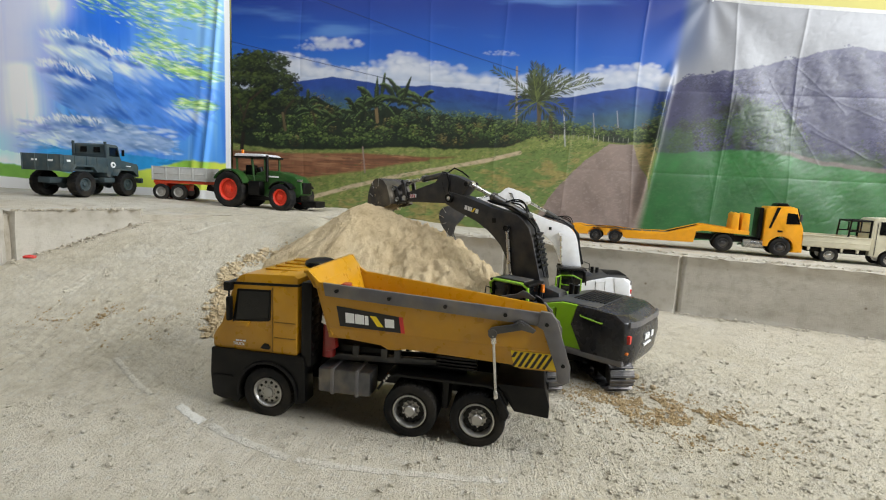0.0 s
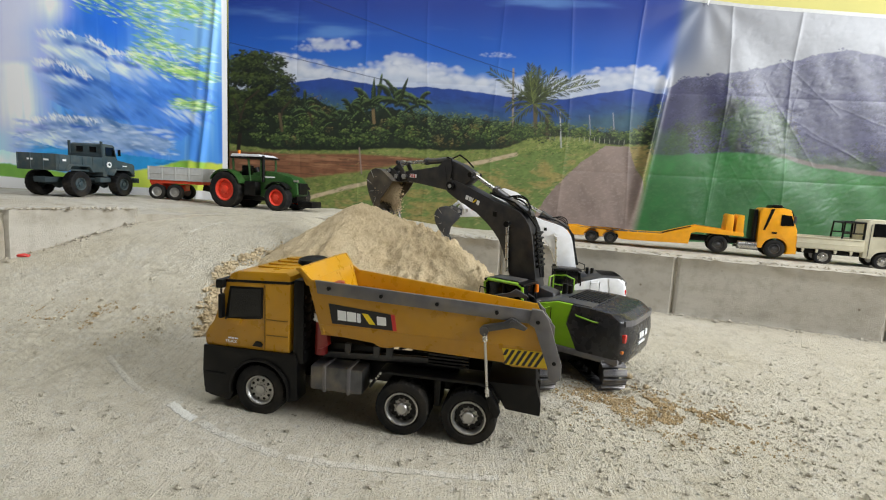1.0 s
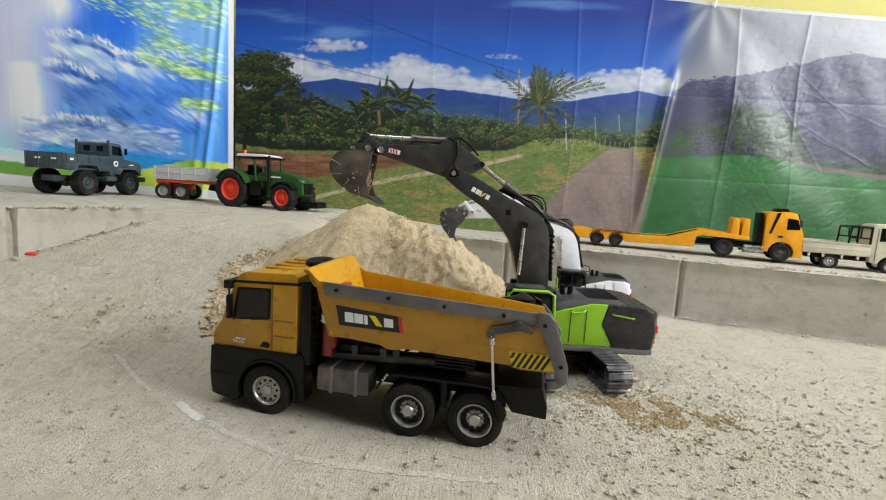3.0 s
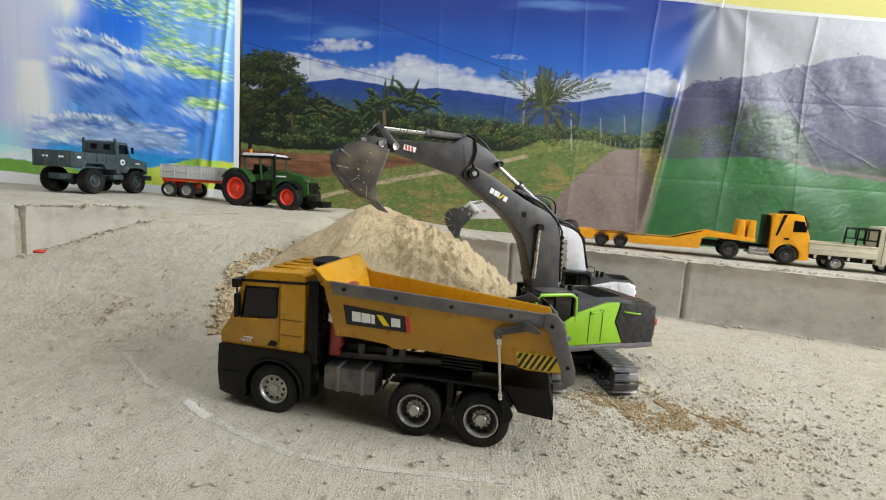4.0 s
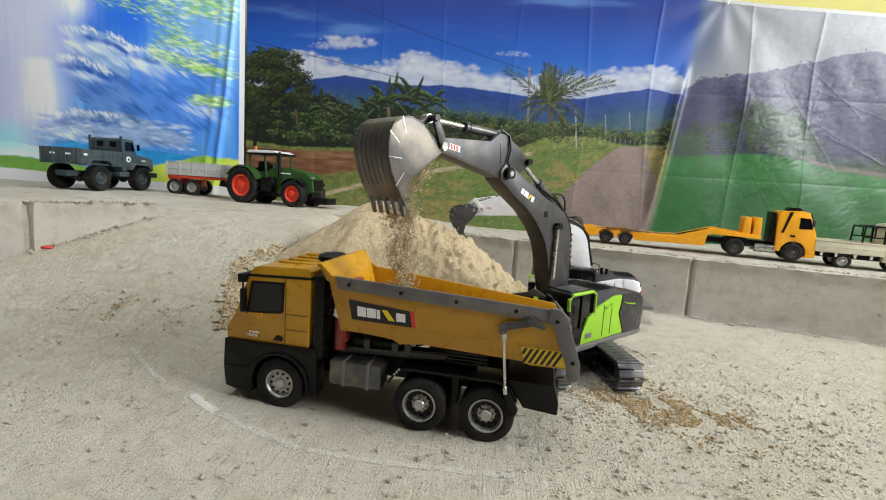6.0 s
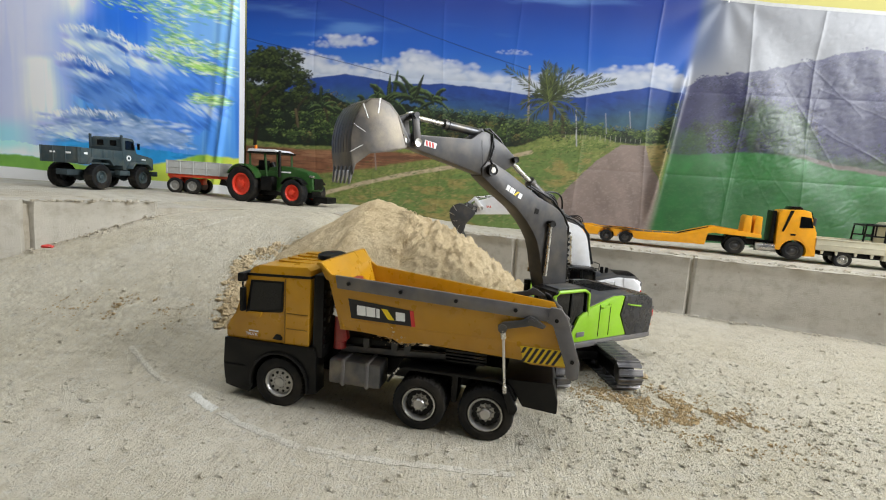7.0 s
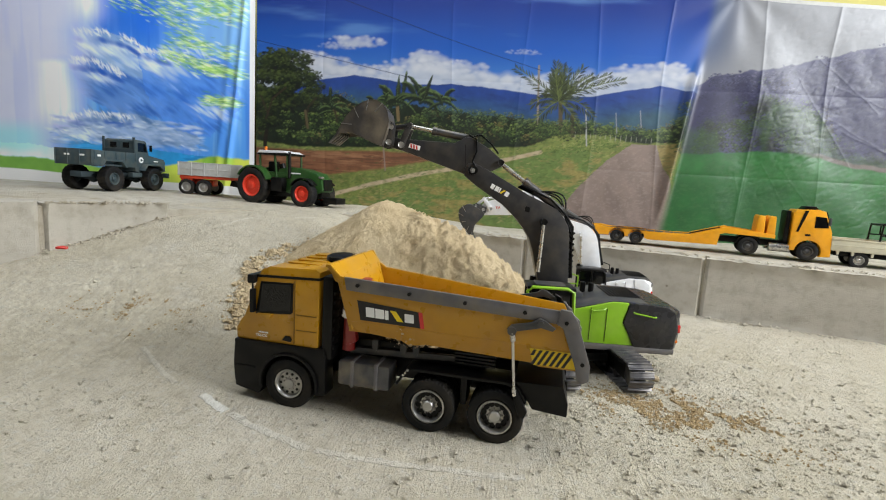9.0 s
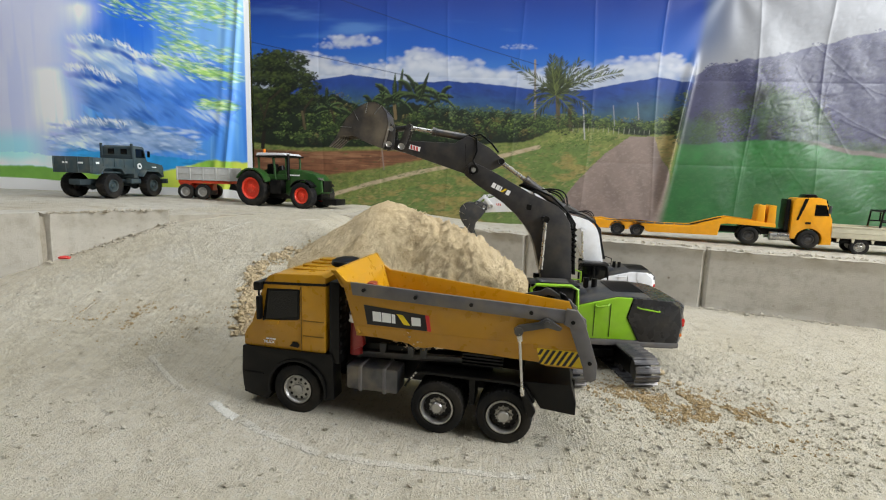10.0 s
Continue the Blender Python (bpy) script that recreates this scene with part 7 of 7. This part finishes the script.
def heap_height(x, y):
    ax, ay, az = HEAP_A
    bx, by, bz = HEAP_B
    t = np.clip(((x - ax) * (bx - ax) + (y - ay) * (by - ay)) / ((bx - ax) ** 2 + (by - ay) ** 2), 0, 1)
    px, py, pz = ax + t * (bx - ax), ay + t * (by - ay), az + t * (bz - az)
    dx, dy = x - px, y - py
    d = np.hypot(dx, dy)
    a = np.arctan2(dy, dx)
    steep = 0.735 - 0.05 * np.sin(a) + 0.028 * np.cos(a) + 0.03 * np.sin(a * 5)
    h = pz + 0.022 - np.sqrt(d * d + 0.0012) * steep
    h = h - 0.2 * np.clip(d - 0.33, 0, 1)
    h = h + 0.024 * (F1.sum(a * 5.5, d * 3, 3) - 0.5) * smooth(d, 0.04, 0.2)
    east = smooth(x, -0.16, 0.02)
    h = h + (0.010 + 0.034 * east) * (F2.sum(x * 28, y * 28, 5, 0.6) - 0.5)
    h = h + 0.009 * east * smooth(F3.sum(x * 75, y * 75, 3), 0.55, 0.66) - 0.005 * east * smooth(F1.sum(x * 48 + 3, y * 48, 3), 0.60, 0.70)
    h = h + 0.009 * (0.35 + 0.65 * east) * (np.abs(F1.sum(x * 55 + 7, y * 55, 3, 0.6) - 0.5) * 2 - 0.3)
    return h + 0.004 * (F3.sum(x * 110, y * 110, 2) - 0.5)


def build_heap():
    xs, ys = np.arange(-0.72, 0.42, 0.004), np.arange(0.12, 1.12, 0.004)
    gx, gy = np.meshgrid(xs, ys)
    z = heap_height(gx, gy)
    ground = ramp_height(gx, gy)
    keep = z > ground - 0.004
    z = np.maximum(z, ground - 0.012)
    heap = sheet("sand_mound", xs, ys, z, SAND, keep)
    tagged(heap, "tall mound of pale loose sand on the yard floor", "sand mound")


def grain_mesh(name, places, material, kind="stuff", label="", category="", seed=1):
    """Many small broken lumps in one mesh: places are (x, y, z, r)."""
    rng = np.random.RandomState(seed)
    base = [(1, 0, 0), (-1, 0, 0), (0, 1, 0), (0, -1, 0), (0, 0, 1), (0, 0, -1)]
    tri = [(0, 2, 4), (2, 1, 4), (1, 3, 4), (3, 0, 4), (2, 0, 5), (1, 2, 5), (3, 1, 5), (0, 3, 5)]
    v, f = [], []
    for x, y, z, r in places:
        o = len(v)
        q = Euler(rng.uniform(0, 6, 3)).to_matrix()
        k = rng.uniform(0.6, 1.25, 6)
        sq = rng.uniform(0.6, 1.0)
        for i, p in enumerate(base):
            w = q @ Vector(p) * (r * k[i])
            v.append((x + w.x, y + w.y, z + w.z * sq))
        f += [(a + o, b + o, c + o) for a, b, c in tri]
    me = bpy.data.meshes.new(name)
    me.from_pydata(v, [], f)
    me.materials.append(material)
    return tagged(new(name, me), label, category, kind=kind)


def floor_z(x, y):
    return float(ground_height(np.array(x), np.array(y)))


def build_debris():
    rng = np.random.RandomState(5)
    # clods along the western foot of the heap
    pts = []
    for k in range(900):
        t = rng.rand()
        x, y = np.interp(t, [0, 0.62, 0.8, 1], [-0.392, -0.468, -0.42, -0.325]) + rng.normal(0, 0.012), np.interp(t, [0, 0.62, 0.8, 1], [0.21, 0.43, 0.52, 0.66]) + rng.normal(0, 0.012)
        r = min(0.0018 + rng.exponential(0.0024), 0.010)
        pts.append((x, y, max(floor_z(x, y), float(heap_height(np.array(x), np.array(y)))) + r * 0.3, r))
    grain_mesh("sand_clods", pts, SAND, label="crumbled sand clods along the foot of the heap", category="sand clods", seed=2)
    # grit over the yard, thickest by the tracks
    pts = []
    for k in range(8500):
        u = rng.rand()
        if u < 0.45:
            x, y = 0.48 + rng.normal(0, 0.22), 0.10 + rng.normal(0, 0.16)
        elif u < 0.8:
            x, y = rng.uniform(-0.9, 1.2), rng.uniform(-0.35, 0.7)
        else:
            x, y = rng.uniform(-0.7, 0.9), rng.uniform(-0.36, 0.0)
        r = min(0.0007 + rng.exponential(0.0010), 0.0055)
        pts.append((x, y, floor_z(x, y) + r * 0.35, r))
    grain_mesh("grit", pts, GROUND, label="loose pale grit scattered over the floor", category="grit", seed=3)
    pts = []
    while len(pts) < 5200:
        t = rng.rand()
        x, y = 0.36 + 0.19 * t + rng.normal(0, 0.052), 0.165 - 0.10 * t + rng.normal(0, 0.038)
        if F2.sum(np.array(x * 34), np.array(y * 34), 3, 0.6) < 0.44 + 0.1 * rng.rand() or x < 0.24:
            continue
        r = min(0.0007 + rng.exponential(0.0008), 0.0042)
        pts.append((x, y, floor_z(x, y) + r * 0.2, r))
    grain_mesh("spilled_sand", pts, BROWNSAND, label="spilled brown sand crumbs by the excavator tracks", category="spilled sand", seed=4)
    pts = []
    while len(pts) < 420:
        x, y = -0.61 + rng.normal(0, 0.075), 0.225 + rng.normal(0, 0.035)
        if F3.sum(np.array(x * 30), np.array(y * 30), 3, 0.6) < 0.5:
            continue
        r = min(0.0006 + rng.exponential(0.0009), 0.0048)
        pts.append((x, y, floor_z(x, y) + r * 0.2, r))
    grain_mesh("spilled_sand", pts, BROWNSAND, label="brown sand crumbs scattered beside the truck", category="spilled sand", seed=14)
    # crumbs along the wall tops and foot
    pts = []
    for k in range(1500):
        x = rng.uniform(0.0, 1.5)
        y = 0.842 - 0.352 * (x - 0.774)
        r = min(0.001 + rng.exponential(0.0016), 0.008)
        if k % 2:
            pts.append((x + rng.normal(0, 0.01), y + 0.01 + abs(rng.normal(0, 0.03)), 0.184 + r * 0.3, r))
        else:
            pts.append((x, y - 0.004 - abs(rng.normal(0, 0.014)), r * 0.4, r))
    for k in range(500):
        t = rng.rand()
        x, y = -1.0 + 0.16 * t, 0.408 + 0.252 * t
        r = min(0.001 + rng.exponential(0.002), 0.009)
        pts.append((x + rng.normal(0, 0.012), y + rng.normal(0, 0.012), 0.254 + r * 0.2 if k % 2 else floor_z(x, y) + r * 0.2, r))
    grain_mesh("wall_crumbs", pts, CRUMBLE, label="concrete crumbs along the block wall", category="crumbs", seed=6)
    for k, (x, y, r) in enumerate(((0.452, 0.262, 0.008), (0.425, 0.30, 0.009), (0.470, 0.215, 0.006))):
        b = Build().ball((0, 0, 0), r, 2, (1.1, 0.9, 0.75))
        for v in b.bm.verts:
            v.co *= 1 + 0.25 * (noise.noise(v.co * 160 + Vector((k * 7, 0, 0))))
        solid("pebble", b, SAND, "small brown pebble on the floor", "pebble", "pebbles by the tracks", m=pose(x, y, r * 0.6, 0, 0, 40 * k), angle=60)
    red = Build().prism([(-0.018, 0.0), (-0.004, 0.006), (0.016, 0.003), (0.020, 0.0)], -0.006, 0.006, 0.001)
    x, y = -0.985, 0.432
    solid("plastic_scrap", red, REDINK, "small red plastic scrap on the ramp", "scrap", m=pose(x, y, floor_z(x, y) + 0.001, 18, 0, 10))


def stroke(name, pts, width, label, seed, material=None):
    """Worn paint that follows the floor, with ragged edges."""
    rng = np.random.RandomState(seed)
    P = [Vector(p) for p in pts]
    rows = []
    for i, p in enumerate(P):
        d = (P[min(i + 1, len(P) - 1)] - P[max(i - 1, 0)]).normalized()
        nrm = Vector((-d.y, d.x))
        w0, w1 = width * rng.uniform(0.36, 0.56), width * rng.uniform(0.36, 0.56)
        rows.append([p + nrm * (-w0 + (w0 + w1) * k / 4) for k in range(5)])
    bm = bmesh.new()
    grid = [[bm.verts.new((q.x, q.y, floor_z(q.x, q.y) + (0.0018 if 0 < k < 4 else 0.0006))) for k, q in enumerate(row)] for row in rows]
    for r0, r1 in zip(grid, grid[1:]):
        for k in range(4):
            bm.faces.new((r0[k], r1[k], r1[k + 1], r0[k + 1]))
    geo = bmesh.ops.extrude_face_region(bm, geom=list(bm.faces))
    bmesh.ops.translate(bm, vec=(0, 0, -0.004), verts=[e for e in geo["geom"] if isinstance(e, bmesh.types.BMVert)])
    bmesh.ops.recalc_face_normals(bm, faces=bm.faces)
    b = Build()
    b.bm.free()
    b.bm = bm
    solid(name, b, material or LINEPAINT, label, "floor line", "painted floor lines", "structure")


def curve_points(pts, n):
    """Smooth run through a few plan points."""
    P = [Vector(p) for p in pts]
    out = []
    for i in range(len(P) - 1):
        p0, p1, p2, p3 = P[max(i - 1, 0)], P[i], P[i + 1], P[min(i + 2, len(P) - 1)]
        for k in range(n):
            t = k / n
            out.append(0.5 * (2 * p1 + (p2 - p0) * t + (2 * p0 - 5 * p1 + 4 * p2 - p3) * t * t + (3 * p1 - p0 - 3 * p2 + p3) * t ** 3))
    return out + [P[-1]]


def build_lines():
    run = curve_points([(-0.332, 0.002), (-0.296, -0.022), (-0.257, -0.042), (-0.201, -0.070), (-0.133, -0.097), (-0.09, -0.108), (-0.028, -0.114), (0.031, -0.116), (0.143, -0.116), (0.26, -0.108)], 14)
    stroke("floor_line", run[0:24], 0.016, "worn white line painted on the floor", 1)
    stroke("floor_line", run[26:62], 0.014, "faded white line painted on the floor", 2, FADEDLINE)
    stroke("floor_line", run[65:116], 0.013, "faded white line painted on the floor", 3, FADEDLINE)
    stroke("floor_line", curve_points([(-0.52, 0.118), (-0.475, 0.082), (-0.433, 0.052), (-0.395, 0.027)], 14), 0.010, "faded white line painted on the floor", 4, FADEDLINE)
    for pts in ([(-0.49, 0.735), (-0.43, 0.770)], [(-0.66, 0.60), (-0.64, 0.66), (-0.60, 0.70)]):
        stroke("floor_line", curve_points(pts, 10), 0.008, "faint white chalk mark on the ramp", 7, FADEDLINE)


build_heap()
build_debris()
build_lines()


# ---- motion of the excavator and of the falling sand ----
KEYS_T = [0, 0.5, 1, 1.5, 2, 2.5, 2.7, 3.8, 4.1, 5.0, 5.7, 6.8, 7.2, 7.7, 8.2, 8.8, 10.0]
KEYS_SLEW = [143.7, 143.3, 145.6, 150.9, 158.6, 172.1, 177.9, 197.7, 207.3, 226.0, 226.9, 220, 209.8, 194.9, 189.0, 183.1, 182.5]
KEYS_BOOM = [35.4, 38.7, 42.1, 45.6, 48.6, 49.4, 49.0, 49.6, 48.6, 46.9, 47.3, 47.9, 48.7, 49.7, 48.8, 48.7, 48.7]
KEYS_STICK = [-4, 1.5, 5.7, 9.3, 13.4, 13.2, 13.2, 12.8, 12.3, 11.2, 10.4, 10.7, 12.4, 13.8, 14.7, 14.9, 14.9]
KEYS_BUCKET = [-34, -60, -70, -74, -86, -104, -104, -92, -92, -88.7, -67, -38, -30, -16, -5, 0, 0]


def glide(ts, vs, t):
    """Monotone cubic through the keys."""
    i = max(0, min(len(ts) - 2, next((k - 1 for k in range(1, len(ts)) if t <= ts[k]), len(ts) - 2)))

    def slope(k):
        if k == 0 or k == len(ts) - 1:
            return 0.0
        a, b = (vs[k] - vs[k - 1]) / (ts[k] - ts[k - 1]), (vs[k + 1] - vs[k]) / (ts[k + 1] - ts[k])
        return 0.0 if a * b <= 0 else 2 * a * b / (a + b)
    h = ts[i + 1] - ts[i]
    s = (t - ts[i]) / h
    m0, m1 = slope(i) * h, slope(i + 1) * h
    return (2 * s ** 3 - 3 * s * s + 1) * vs[i] + (s ** 3 - 2 * s * s + s) * m0 + (3 * s * s - 2 * s ** 3) * vs[i + 1] + (s ** 3 - s * s) * m1


def arm_at(t):
    return [radians(glide(KEYS_T, v, t)) for v in (KEYS_SLEW, KEYS_BOOM, KEYS_STICK, KEYS_BUCKET)]


def clump(name, seed, n, spread, label):
    rng = np.random.RandomState(seed)
    pts = []
    for k in range(n):
        pts.append((rng.normal(0, spread * 0.6), rng.normal(0, spread * 0.6), float(np.clip(rng.normal(0, spread), -2 * spread, 2 * spread)), min(0.0005 + rng.exponential(0.0008), 0.0036)))
    return grain_mesh(name, pts, SAND, "", label, "falling sand", seed + 50)


HEAP_FALL = [clump("falling_sand", 100 + k, 520, 0.0125, "clump of dry sand falling from the bucket") for k in range(26)]
BED_FALL = [clump("falling_sand", 200 + k, 460, 0.0125, "clump of dry sand falling into the tipper body") for k in range(30)]


def fall_rows(k, t0, inside_at, land_z, drift):
    """Rides in the bucket, leaves its lip at t0, drops and stays where it lands."""
    base = Matrix.Translation(DIGGER_AT)
    rows = []
    t = 0.0
    while t < t0 - 0.02:
        rows.append((t, Matrix.Translation(base @ arm_poses(*arm_at(t))["bucket"] @ Vector(inside_at))))
        t += 0.1
    m = base @ arm_poses(*arm_at(t0))["bucket"]
    lip = m @ Vector((0.098 - 0.05 * (k % 3) / 2, inside_at[1], -0.004))
    rows.append((t0, Matrix.Translation(m @ Vector(inside_at))))
    rows.append((t0 + 0.10, Matrix.Translation(lip)))
    z, s = lip.z, 0.0
    while z > land_z + 0.002 and s < 1.2:
        s += 0.0667
        z = max(lip.z - 0.25 * s - 0.5 * 2.2 * s * s, land_z)
        rows.append((t0 + 0.10 + s, pose(lip.x + drift[0] * s, lip.y + drift[1] * s, z, 0, 0, 40 * s)))
    rows.append((10.0, rows[-1][1].copy()))
    clean = []
    for t, mm in rows:
        if not clean or frame(t) > frame(clean[-1][0]):
            clean.append((t, mm))
    return clean


def motions():
    table = [(k / 10, arm_poses(*arm_at(k / 10))) for k in range(101)]
    for name, ob in DIGGER.items():
        walk(ob, [(t, p[name]) for t, p in table])
    rng = np.random.RandomState(9)
    for k, ob in enumerate(HEAP_FALL):
        t0 = 0.15 + 2.25 * k / len(HEAP_FALL)
        side = rng.uniform(-0.024, 0.024)
        spot = (0.052 + rng.uniform(-0.012, 0.012), side, 0.034 + rng.uniform(-0.010, 0.008))
        p = Matrix.Translation(DIGGER_AT) @ arm_poses(*arm_at(t0))["bucket"] @ Vector((0.06, side, 0))
        land = float(heap_height(np.array(p.x), np.array(p.y))) - 0.022
        walk(ob, fall_rows(k, t0, spot, land, (rng.uniform(-0.01, 0.02), rng.uniform(-0.02, 0.01))))
    for k, ob in enumerate(BED_FALL):
        t0 = 4.95 + 1.0 * k / len(BED_FALL)
        side = rng.uniform(-0.026, 0.026)
        spot = (0.050 + rng.uniform(-0.014, 0.014), side, 0.036 + rng.uniform(-0.012, 0.008))
        walk(ob, fall_rows(k, t0, spot, 0.146, (rng.uniform(-0.02, 0.02), rng.uniform(-0.02, 0.02))))


motions()
